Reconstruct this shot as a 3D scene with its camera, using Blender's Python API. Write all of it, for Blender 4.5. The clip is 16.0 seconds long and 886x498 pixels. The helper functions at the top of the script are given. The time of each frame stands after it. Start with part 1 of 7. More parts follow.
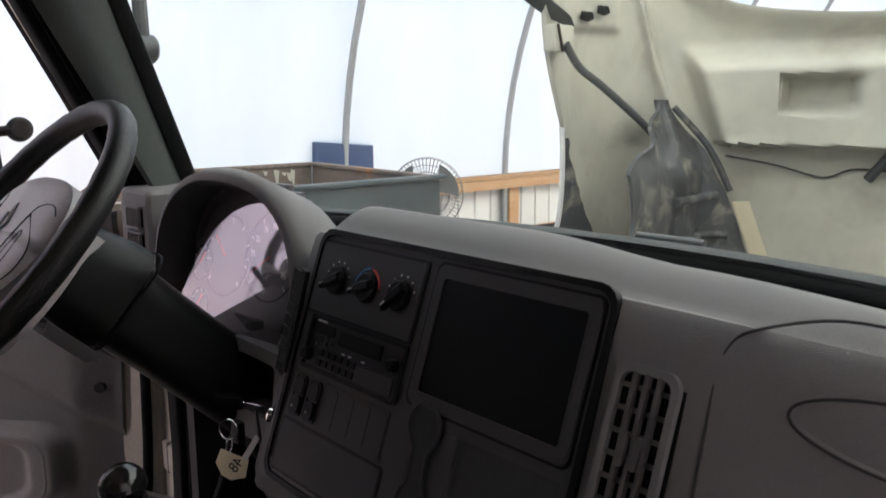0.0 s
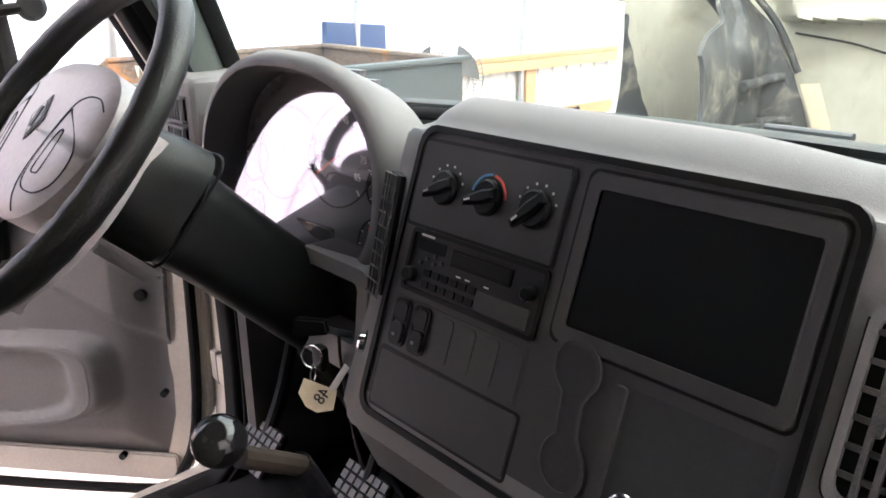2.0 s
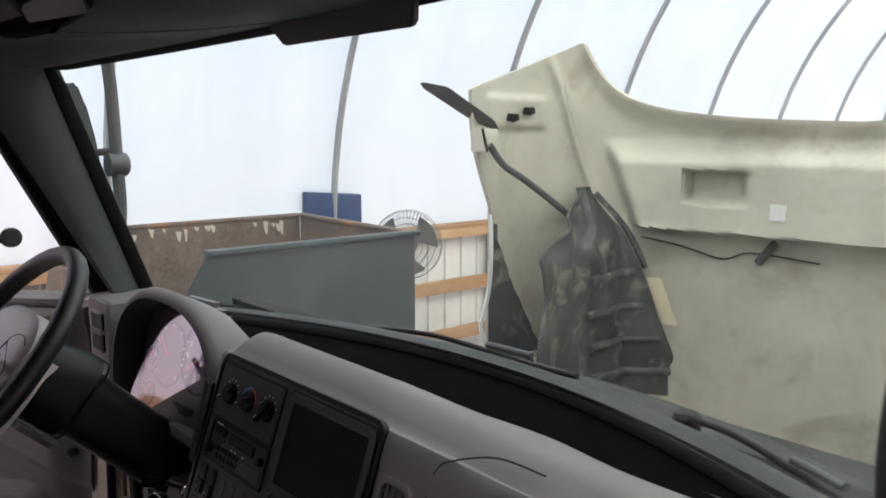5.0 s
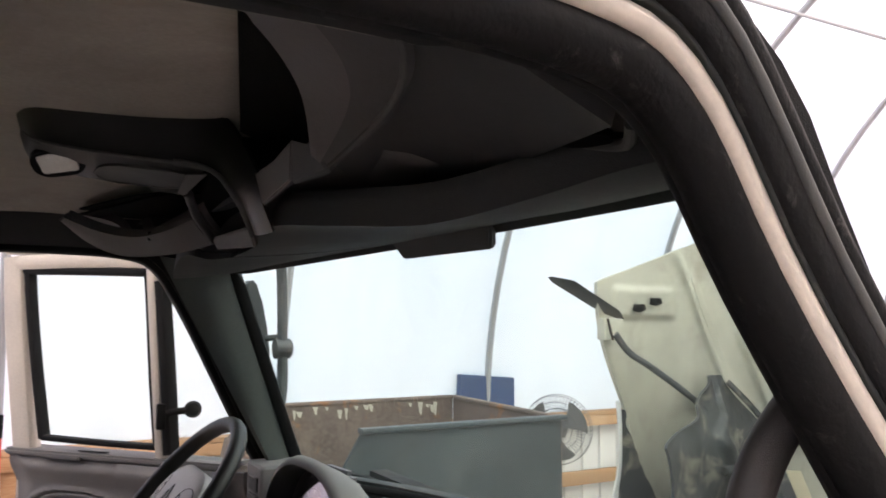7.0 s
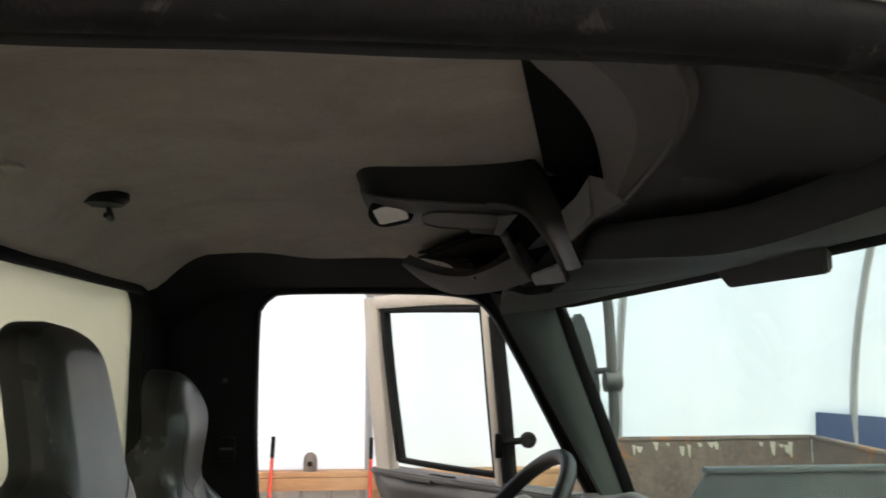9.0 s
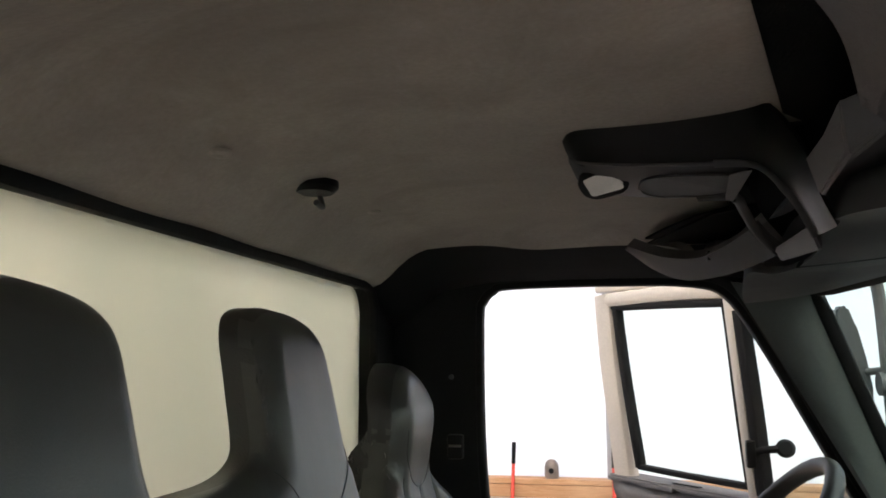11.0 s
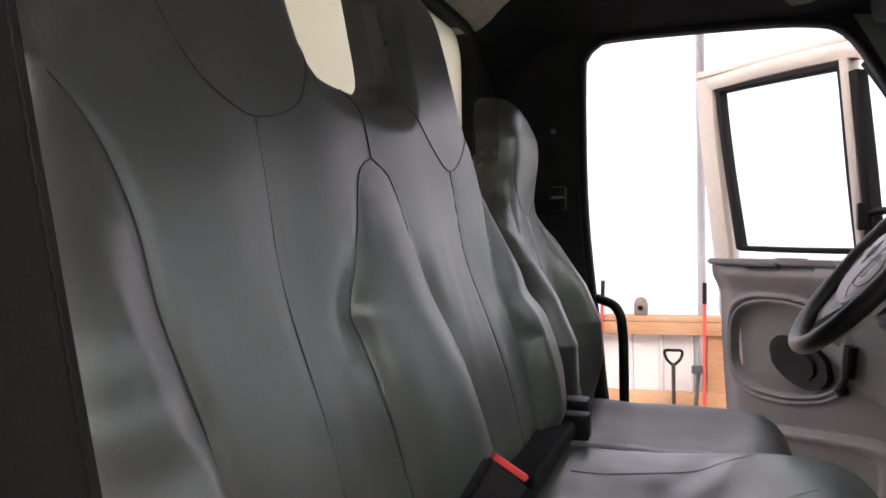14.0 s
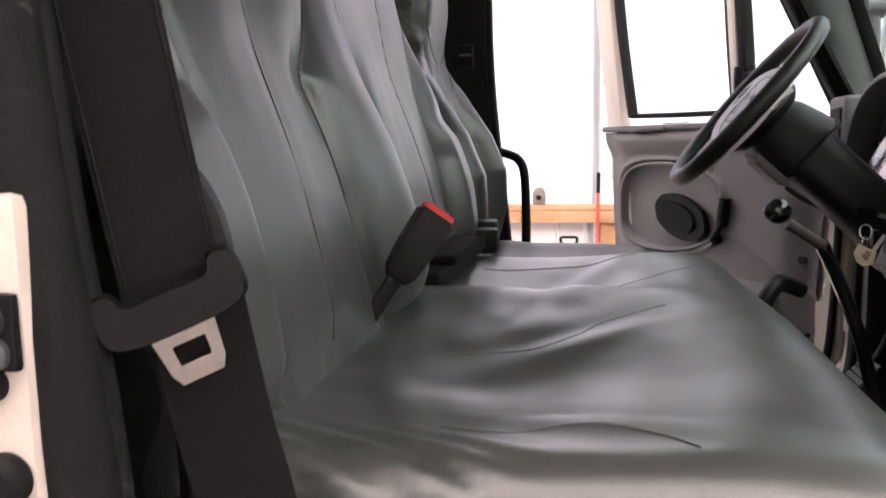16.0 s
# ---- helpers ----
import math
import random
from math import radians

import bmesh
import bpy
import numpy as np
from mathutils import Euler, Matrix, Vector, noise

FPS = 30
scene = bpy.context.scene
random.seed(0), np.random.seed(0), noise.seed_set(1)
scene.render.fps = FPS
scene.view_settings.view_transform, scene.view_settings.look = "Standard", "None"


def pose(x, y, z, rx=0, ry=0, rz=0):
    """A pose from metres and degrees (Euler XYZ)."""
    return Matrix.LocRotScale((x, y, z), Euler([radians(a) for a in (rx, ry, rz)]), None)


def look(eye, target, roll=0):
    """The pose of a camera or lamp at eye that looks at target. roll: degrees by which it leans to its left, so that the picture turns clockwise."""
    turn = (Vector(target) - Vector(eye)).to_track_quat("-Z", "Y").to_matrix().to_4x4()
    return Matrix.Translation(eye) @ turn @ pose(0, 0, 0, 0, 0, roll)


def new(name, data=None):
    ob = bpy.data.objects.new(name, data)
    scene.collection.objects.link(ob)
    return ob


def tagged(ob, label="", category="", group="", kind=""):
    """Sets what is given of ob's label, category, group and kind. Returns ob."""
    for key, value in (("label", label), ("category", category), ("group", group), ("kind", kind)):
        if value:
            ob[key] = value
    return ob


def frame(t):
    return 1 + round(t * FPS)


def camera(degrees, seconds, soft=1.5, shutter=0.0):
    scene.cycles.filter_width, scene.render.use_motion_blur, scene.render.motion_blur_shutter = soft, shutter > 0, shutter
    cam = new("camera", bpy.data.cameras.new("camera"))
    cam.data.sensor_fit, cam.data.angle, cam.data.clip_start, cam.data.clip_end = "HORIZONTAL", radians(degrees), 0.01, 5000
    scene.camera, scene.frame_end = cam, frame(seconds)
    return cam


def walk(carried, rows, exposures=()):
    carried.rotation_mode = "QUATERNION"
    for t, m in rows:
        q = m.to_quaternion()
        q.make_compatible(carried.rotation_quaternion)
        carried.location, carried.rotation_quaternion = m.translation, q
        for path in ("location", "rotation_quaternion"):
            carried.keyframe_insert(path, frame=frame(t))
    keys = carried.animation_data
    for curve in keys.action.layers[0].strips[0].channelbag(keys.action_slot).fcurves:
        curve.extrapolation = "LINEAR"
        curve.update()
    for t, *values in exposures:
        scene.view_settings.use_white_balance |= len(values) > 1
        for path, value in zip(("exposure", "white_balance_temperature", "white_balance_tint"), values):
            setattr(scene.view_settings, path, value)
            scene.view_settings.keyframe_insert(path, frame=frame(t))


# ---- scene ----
cam = camera(58.16, 16.0, soft=1.6, shutter=0.3)
UNIT = 1.07  # metres to one unit of the drawing

# seconds, eye, target, roll (degrees)
PATH = [
    (0, (-0.013, 0.096, 2.187), (-1.490, 1.396, 1.831), -0.30),
    (0.5, (-0.065, 0.108, 2.158), (-1.526, 1.392, 1.693), -0.40),
    (1, (-0.107, 0.115, 2.145), (-1.550, 1.377, 1.577), -0.50),
    (1.5, (-0.178, 0.122, 2.154), (-1.610, 1.372, 1.532), -0.70),
    (2, (-0.216, 0.106, 2.176), (-1.645, 1.351, 1.540), -0.70),
    (2.5, (-0.207, 0.089, 2.231), (-1.639, 1.332, 1.597), -0.70),
    (3, (-0.133, 0.082, 2.291), (-1.572, 1.320, 1.661), -0.70),
    (3.2, (-0.093, 0.080, 2.311), (-1.536, 1.316, 1.689), -0.80),
    (3.6, (-0.003, 0.076, 2.341), (-1.454, 1.321, 1.766), -0.72),
    (4, (0.103, 0.072, 2.363), (-1.358, 1.335, 1.855), -0.56),
    (4.4, (0.214, 0.069, 2.378), (-1.257, 1.351, 1.954), -0.37),
    (4.8, (0.323, 0.064, 2.390), (-1.164, 1.359, 2.060), -0.18),
    (5.3, (0.440, 0.053, 2.403), (-1.074, 1.344, 2.197), 0.00),
    (5.5, (0.488, 0.036, 2.409), (-1.037, 1.322, 2.260), 0.00),
    (6, (0.559, 0.027, 2.412), (-1.017, 1.259, 2.408), 0.10),
    (6.5, (0.592, 0.020, 2.413), (-1.064, 1.136, 2.517), 0.10),
    (7, (0.632, 0.017, 2.416), (-1.109, 0.987, 2.589), 0.20),
    (7.5, (0.660, 0.017, 2.415), (-1.154, 0.829, 2.636), 0.20),
    (8, (0.673, 0.018, 2.418), (-1.211, 0.644, 2.660), 0.10),
    (8.5, (0.669, 0.032, 2.414), (-1.274, 0.435, 2.664), 0.00),
    (9, (0.642, 0.047, 2.419), (-1.334, 0.230, 2.670), -0.10),
    (9.5, (0.604, 0.062, 2.417), (-1.380, 0.038, 2.669), -0.00),
    (9.7, (0.593, 0.066, 2.413), (-1.388, -0.024, 2.668), -0.10),
    (10.1, (0.574, 0.072, 2.406), (-1.399, -0.134, 2.666), -0.12),
    (10.5, (0.559, 0.077, 2.398), (-1.400, -0.227, 2.666), -0.14),
    (10.9, (0.547, 0.080, 2.389), (-1.395, -0.306, 2.663), -0.17),
    (11.3, (0.538, 0.080, 2.376), (-1.387, -0.379, 2.652), -0.20),
    (11.8, (0.527, 0.076, 2.356), (-1.380, -0.468, 2.618), -0.20),
    (12, (0.523, 0.068, 2.343), (-1.377, -0.503, 2.594), -0.10),
    (12.5, (0.521, 0.050, 2.302), (-1.375, -0.564, 2.478), -0.10),
    (13, (0.512, 0.025, 2.222), (-1.387, -0.597, 2.301), -0.40),
    (13.5, (0.524, 0.020, 2.150), (-1.377, -0.602, 2.148), -0.70),
    (14, (0.544, 0.028, 2.081), (-1.360, -0.582, 2.054), -0.80),
    (14.5, (0.549, 0.034, 2.057), (-1.369, -0.529, 2.015), -0.90),
    (15, (0.572, 0.035, 2.029), (-1.357, -0.485, 1.933), -0.80),
    (15.5, (0.622, 0.042, 1.982), (-1.312, -0.435, 1.801), -0.80),
    (16, (0.682, 0.027, 1.946), (-1.267, -0.342, 1.688), -1.10),
]
EXPOSURES = [(0.0, 2.05, 6650, 18), (0.5, 2.48, 6650, 18), (1.0, 3.37, 6650, 18), (1.5, 3.77, 6650, 18), (2.0, 3.62, 6650, 16), (2.5, 3.62, 6650, 15), (3.0, 3.08, 6650, 15), (5.5, 1.94, 6700, 19),
             (6.5, 2.08, 6700, 17), (7.5, 2.03, 6750, 9), (8.0, 2.0, 6800, 4), (9.5, 2.08, 6800, 2), (12.0, 2.30, 6650, 10), (13.0, 2.48, 6650, 13), (14.0, 2.6, 6700, 16), (15.5, 2.6, 6750, 17), (16.0, 2.85, 6800, 18)]
walk(cam, [(t, look(eye, target, roll)) for t, eye, target, roll in PATH], EXPOSURES)

# ---- light: bright overcast sky through the translucent film of the hoop barn ----
world = bpy.data.worlds.new("overcast_sky")
scene.world = world
world.use_nodes = True
wn, wl = world.node_tree.nodes, world.node_tree.links
sky = wn.new("ShaderNodeTexSky")
sky.sky_type = "NISHITA"
sky.sun_disc = False
sky.sun_elevation, sky.sun_rotation = radians(48), radians(70)
sky.air_density, sky.dust_density, sky.ozone_density = 1.0, 6.0, 0.6
wl.new(sky.outputs["Color"], wn["Background"].inputs["Color"])
wn["Background"].inputs["Strength"].default_value = 0.15
sun_data = bpy.data.lights.new("sun", "SUN")
sun_data.energy, sun_data.angle, sun_data.color = 1.5, radians(25), (1.0, 0.97, 0.93)
sun = new("sun", sun_data)
sun.matrix_world = look((8 * math.sin(radians(70)), 8 * math.cos(radians(70)), 9), (0, 0, 0))


# ---- materials ----
def node_material(name):
    m = bpy.data.materials.new(name)
    m.use_nodes = True
    nt = m.node_tree
    return m, nt.nodes, nt.links, nt.nodes["Principled BSDF"]


def mixed(nodes, links, fac, a, b, blend="MIX"):
    n = nodes.new("ShaderNodeMix")
    n.data_type, n.blend_type = "RGBA", blend
    for sock, v in ((n.inputs[0], fac), (n.inputs[6], a), (n.inputs[7], b)):
        if isinstance(v, bpy.types.NodeSocket):
            links.new(v, sock)
        elif isinstance(v, (int, float)):
            sock.default_value = v
        else:
            sock.default_value = (*v, 1)
    return n.outputs[2]


def noise_tex(nodes, links, coord, scale, detail=4, rough=0.6, stretch=None, dist=0.0):
    t = nodes.new("ShaderNodeTexNoise")
    t.inputs["Scale"].default_value, t.inputs["Detail"].default_value = scale, detail
    t.inputs["Roughness"].default_value, t.inputs["Distortion"].default_value = rough, dist
    if stretch:
        mp = nodes.new("ShaderNodeMapping")
        mp.inputs["Scale"].default_value = stretch
        links.new(coord, mp.inputs["Vector"])
        coord = mp.outputs["Vector"]
    links.new(coord, t.inputs["Vector"])
    return t.outputs["Fac"]


def ramp(nodes, links, fac, lo, hi, a=0.0, b=1.0):
    r = nodes.new("ShaderNodeMapRange")
    r.inputs["From Min"].default_value, r.inputs["From Max"].default_value = lo, hi
    r.inputs["To Min"].default_value, r.inputs["To Max"].default_value = a, b
    links.new(fac, r.inputs["Value"])
    return r.outputs["Result"]


def surface(name, color, rough=0.6, metal=0.0, vary=0.12, large=3.0, grain=150.0, grain_amount=0.05, bump=0.1, bump_scale=600.0,
            dirt=None, dirt_scale=5.0, dirt_from=0.55, dirt_to=0.72, spec=0.5, stretch=None, coat=0.0, sheen=0.0, rough_vary=0.1, piece=0.0):
    """A surface with broad and fine variation of its colour, worn gloss, relief and, where dirt is given, stains of that colour."""
    m, nodes, links, b = node_material(name)
    co = nodes.new("ShaderNodeTexCoord").outputs["Object"]
    broad = noise_tex(nodes, links, co, large, 5, 0.65)
    fine = noise_tex(nodes, links, co, grain, 3, 0.6, stretch)
    lo, hi = [c * (1 - vary) for c in color], [min(1, c * (1 + vary)) for c in color]
    col = mixed(nodes, links, ramp(nodes, links, broad, 0.3, 0.7), lo, hi)
    col = mixed(nodes, links, grain_amount, col, mixed(nodes, links, ramp(nodes, links, fine, 0.35, 0.65), (0, 0, 0), [min(1, c * 2.2) for c in color]))
    if piece:
        rnd = nodes.new("ShaderNodeObjectInfo").outputs["Random"]
        col = mixed(nodes, links, 1.0, col, mixed(nodes, links, rnd, [1 - piece] * 3, [1.0] * 3), "MULTIPLY")
    if dirt:
        stain = noise_tex(nodes, links, co, dirt_scale, 8, 0.7, None, 0.6)
        col = mixed(nodes, links, ramp(nodes, links, stain, dirt_from, dirt_to), col, dirt)
    links.new(col, b.inputs["Base Color"])
    links.new(ramp(nodes, links, broad, 0.25, 0.75, max(0.02, rough - rough_vary), min(1, rough + rough_vary)), b.inputs["Roughness"])
    b.inputs["Metallic"].default_value, b.inputs["Specular IOR Level"].default_value = metal, spec
    b.inputs["Coat Weight"].default_value, b.inputs["Sheen Weight"].default_value = coat, sheen
    if bump:
        bp = nodes.new("ShaderNodeBump")
        bp.inputs["Strength"].default_value, bp.inputs["Distance"].default_value = bump, 0.002
        links.new(noise_tex(nodes, links, co, bump_scale, 2, 0.5, stretch), bp.inputs["Height"])
        links.new(bp.outputs["Normal"], b.inputs["Normal"])
    return m


def glass(name, tint=(1, 1, 1), rough=0.0, dust=0.0):
    """A thin pane: clear to look and light through, with the gloss of glass."""
    m, nodes, links, b = node_material(name)
    nodes.remove(b)
    tr, gl, mx, lw = (nodes.new("ShaderNode" + k) for k in ("BsdfTransparent", "BsdfGlossy", "MixShader", "LayerWeight"))
    tr.inputs["Color"].default_value = (*tint, 1)
    gl.inputs["Roughness"].default_value = rough
    lw.inputs["Blend"].default_value = 0.5
    p = nodes.new("ShaderNodeMath")
    p.operation = "POWER"
    p.inputs[1].default_value = 5.0
    links.new(lw.outputs["Facing"], p.inputs[0])
    links.new(ramp(nodes, links, p.outputs[0], 0.0, 1.0, 0.025, 0.6), mx.inputs["Fac"])
    links.new(tr.outputs["BSDF"], mx.inputs[1])
    links.new(gl.outputs["BSDF"], mx.inputs[2])
    out = mx.outputs["Shader"]
    if dust:                                        # wiped smears of dust that scatter a little of the daylight
        co = nodes.new("ShaderNodeTexCoord").outputs["Object"]
        tl, md = nodes.new("ShaderNodeBsdfTranslucent"), nodes.new("ShaderNodeMixShader")
        tl.inputs["Color"].default_value = (0.80, 0.82, 0.80, 1)
        smear = noise_tex(nodes, links, co, 6.0, 6, 0.65, (0.7, 1.0, 1.4))
        links.new(ramp(nodes, links, smear, 0.35, 0.72, 0.25 * dust, dust), md.inputs["Fac"])
        links.new(out, md.inputs[1])
        links.new(tl.outputs["BSDF"], md.inputs[2])
        out = md.outputs["Shader"]
    links.new(out, nodes["Material Output"].inputs["Surface"])
    return m


def dusty_glass():
    """A back window so dusty that it scatters most of the light that falls through it."""
    m, nodes, links, b = node_material("dusty_rear_glass")
    nodes.remove(b)
    co = nodes.new("ShaderNodeTexCoord").outputs["Object"]
    dust = noise_tex(nodes, links, co, 3.0, 6, 0.6)
    col = mixed(nodes, links, ramp(nodes, links, dust, 0.3, 0.7), (0.87, 0.86, 0.77), (0.70, 0.725, 0.64))
    tr, tl, mx = (nodes.new("ShaderNode" + k) for k in ("BsdfTransparent", "BsdfTranslucent", "MixShader"))
    links.new(col, tl.inputs["Color"])
    tr.inputs["Color"].default_value = (0.78, 0.81, 0.72, 1)
    links.new(ramp(nodes, links, dust, 0.3, 0.7, 0.72, 0.88), mx.inputs["Fac"])
    links.new(tr.outputs["BSDF"], mx.inputs[1])
    links.new(tl.outputs["BSDF"], mx.inputs[2])
    links.new(mx.outputs["Shader"], nodes["Material Output"].inputs["Surface"])
    return m


def film_material():
    """Woven translucent greenhouse film: lets most of the daylight through, scattered, with faint dirt streaks."""
    m, nodes, links, b = node_material("barn_film")
    nodes.remove(b)
    co = nodes.new("ShaderNodeTexCoord").outputs["Object"]
    streak = noise_tex(nodes, links, co, 1.6, 6, 0.65, (1.0, 1.0, 0.25))
    fold = noise_tex(nodes, links, co, 5.0, 3, 0.5, (0.2, 1.6, 0.2))
    col = mixed(nodes, links, ramp(nodes, links, streak, 0.3, 0.75), (0.97, 0.94, 0.93), (0.88, 0.855, 0.845))
    col = mixed(nodes, links, ramp(nodes, links, fold, 0.45, 0.7, 0.0, 0.25), col, (0.83, 0.81, 0.80))
    tl, df, mx = (nodes.new("ShaderNode" + k) for k in ("BsdfTranslucent", "BsdfDiffuse", "MixShader"))
    mx.inputs["Fac"].default_value = 0.32
    for s in (tl, df):
        links.new(col, s.inputs["Color"])
    links.new(tl.outputs["BSDF"], mx.inputs[1])
    links.new(df.outputs["BSDF"], mx.inputs[2])
    links.new(mx.outputs["Shader"], nodes["Material Output"].inputs["Surface"])
    return m


def wood_material():
    m, nodes, links, b = node_material("pine_board")
    co = nodes.new("ShaderNodeTexCoord").outputs["Object"]
    grain = noise_tex(nodes, links, co, 9.0, 6, 0.7, (6.0, 0.5, 6.0), 1.2)
    blotch = noise_tex(nodes, links, co, 1.8, 3)
    col = mixed(nodes, links, ramp(nodes, links, grain, 0.3, 0.7), (0.40, 0.20, 0.09), (0.56, 0.34, 0.19))
    col = mixed(nodes, links, ramp(nodes, links, blotch, 0.4, 0.75, 0.0, 0.5), col, (0.60, 0.43, 0.28))
    rnd = nodes.new("ShaderNodeObjectInfo").outputs["Random"]
    col = mixed(nodes, links, 1.0, col, mixed(nodes, links, rnd, (0.8, 0.78, 0.74), (1, 1, 1)), "MULTIPLY")
    links.new(col, b.inputs["Base Color"])
    b.inputs["Roughness"].default_value = 0.75
    bp = nodes.new("ShaderNodeBump")
    bp.inputs["Strength"].default_value, bp.inputs["Distance"].default_value = 0.3, 0.002
    links.new(grain, bp.inputs["Height"])
    links.new(bp.outputs["Normal"], b.inputs["Normal"])
    return m


def vinyl_material():
    """Grey-green imitation leather: fine pores, soft creases and worn, glossier patches."""
    m, nodes, links, b = node_material("grey_vinyl")
    co = nodes.new("ShaderNodeTexCoord").outputs["Object"]
    broad = noise_tex(nodes, links, co, 3.5, 5, 0.6)
    streak = noise_tex(nodes, links, co, 22.0, 5, 0.65, (1.0, 1.0, 0.12))
    pores = noise_tex(nodes, links, co, 420.0, 2, 0.5)
    crease = noise_tex(nodes, links, co, 9.0, 4, 0.55, (1.0, 1.0, 0.35), 0.15)
    col = mixed(nodes, links, ramp(nodes, links, broad, 0.3, 0.7), (0.029, 0.0325, 0.029), (0.047, 0.051, 0.0465))
    col = mixed(nodes, links, ramp(nodes, links, streak, 0.5, 0.75, 0.0, 0.16), col, (0.085, 0.089, 0.083))
    links.new(col, b.inputs["Base Color"])
    links.new(ramp(nodes, links, broad, 0.25, 0.75, 0.27, 0.36), b.inputs["Roughness"])
    b.inputs["Specular IOR Level"].default_value = 0.7
    add = nodes.new("ShaderNodeMath")
    add.operation = "MULTIPLY_ADD"
    add.inputs[1].default_value = 0.4
    links.new(pores, add.inputs[0])
    links.new(crease, add.inputs[2])
    bp = nodes.new("ShaderNodeBump")
    bp.inputs["Strength"].default_value, bp.inputs["Distance"].default_value = 0.13, 0.004
    links.new(add.outputs[0], bp.inputs["Height"])
    links.new(bp.outputs["Normal"], b.inputs["Normal"])
    return m


GREY = surface("grey_dash_plastic", (0.166, 0.159, 0.159), 0.6, spec=0.25, vary=0.07, bump=0.25, bump_scale=900, grain=700, grain_amount=0.04, large=2.2)
DOOR_GREY = surface("grey_door_plastic", (0.118, 0.113, 0.111), 0.6, vary=0.08, bump=0.25, bump_scale=900, dirt=(0.115, 0.11, 0.10), dirt_scale=3, dirt_from=0.5, dirt_to=0.9)
DARK = surface("charcoal_plastic", (0.038, 0.0365, 0.0375), 0.55, spec=0.35, vary=0.15, bump=0.2, bump_scale=1000, grain=500, grain_amount=0.05)
BLACK = surface("black_plastic", (0.0045, 0.0045, 0.0048), 0.45, spec=0.16, vary=0.15, bump=0.1)
RADIO = surface("satin_black_fascia", (0.011, 0.011, 0.012), 0.4, spec=0.3, vary=0.2, bump=0.05)
GLOSS = surface("glossy_black_plastic", (0.010, 0.010, 0.011), 0.12, vary=0.1, bump=0.0, rough_vary=0.05)
SCREEN = surface("black_plastic_and_recess_shade", (0.003, 0.0035, 0.004), 0.5, spec=0.12, vary=0.1, bump=0.0)
RUBBER = surface("black_rubber", (0.006, 0.006, 0.0063), 0.7, spec=0.15, vary=0.3, bump=0.3, bump_scale=200)
SEAL = surface("dusty_black_seal", (0.0055, 0.0055, 0.0058), 0.72, spec=0.15, vary=0.3, bump=0.5, bump_scale=160, dirt=(0.075, 0.071, 0.068), dirt_scale=34, dirt_from=0.60, dirt_to=0.78)
WHEEL = surface("black_urethane", (0.009, 0.0088, 0.009), 0.45, spec=0.4, vary=0.2, bump=0.3, bump_scale=350)
PILLAR = surface("dark_grey_trim", (0.052, 0.055, 0.054), 0.6, vary=0.1, bump=0.3, bump_scale=800)
PILLAR_TRIM = surface("grey_green_pillar_trim", (0.043, 0.052, 0.049), 0.55, vary=0.12, bump=0.3, bump_scale=800)
CAB_DARK = surface("black_cab_trim", (0.013, 0.0132, 0.0135), 0.8, spec=0.12, vary=0.2, bump=0.3, bump_scale=700)
HEAD = surface("grey_headliner_fabric", (0.32, 0.292, 0.264), 0.95, vary=0.14, large=4.0, bump=0.35, bump_scale=1200, dirt=(0.21, 0.19, 0.17), dirt_scale=3, dirt_from=0.5, dirt_to=0.8, spec=0.1)
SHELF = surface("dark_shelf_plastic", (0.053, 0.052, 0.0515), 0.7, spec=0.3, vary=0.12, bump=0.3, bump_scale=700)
SHROUD = surface("satin_black_shroud", (0.0055, 0.0062, 0.0062), 0.45, spec=0.22, vary=0.2, bump=0.2, bump_scale=600)
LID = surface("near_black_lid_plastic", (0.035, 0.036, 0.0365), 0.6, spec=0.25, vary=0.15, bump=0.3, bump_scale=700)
# grained grey plastic, also given to console facets that catch the light
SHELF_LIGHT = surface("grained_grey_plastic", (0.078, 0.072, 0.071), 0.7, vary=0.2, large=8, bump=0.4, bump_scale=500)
CREAM = surface("cream_truck_paint", (0.46, 0.42, 0.365), 0.35, vary=0.05, bump=0.0, dirt=(0.45, 0.37, 0.29), dirt_scale=6, dirt_from=0.58, dirt_to=0.9, coat=0.2)
HOOD = surface("bare_fibreglass", (0.46, 0.445, 0.375), 0.62, vary=0.14, large=3.5, grain=40, grain_amount=0.02, bump=0.12, bump_scale=60, dirt=(0.22, 0.195, 0.15), dirt_scale=2.6, dirt_from=0.50, dirt_to=0.80)
SHIELD = surface("dirty_black_rubber_sheet", (0.052, 0.056, 0.058), 0.6, vary=0.4, large=7, bump=0.6, bump_scale=50, dirt=(0.21, 0.195, 0.165), dirt_scale=11, dirt_from=0.52, dirt_to=0.66)
VINYL = vinyl_material()
VINYL_SIDE = surface("dark_vinyl_and_side_shade", (0.022, 0.022, 0.022), 0.38, vary=0.2, bump=0.25, bump_scale=420)
THREAD = surface("dark_seam_thread", (0.012, 0.013, 0.012), 0.7, bump=0.0)
WEBBING = surface("black_belt_webbing", (0.0075, 0.0071, 0.0073), 0.85, spec=0.06, vary=0.12, bump=0.25, bump_scale=1600)
DECK = surface("flat_black_deck", (0.0015, 0.0015, 0.0015), 0.95, spec=0.02, vary=0.2, bump=0.2)
STEEL = surface("worn_steel", (0.25, 0.232, 0.215), 0.42, metal=1.0, vary=0.15, bump=0.15, bump_scale=120, dirt=(0.25, 0.22, 0.2), dirt_scale=30)
CHROME = surface("chrome", (0.75, 0.75, 0.76), 0.12, metal=1.0, vary=0.05, bump=0.0, rough_vary=0.04)
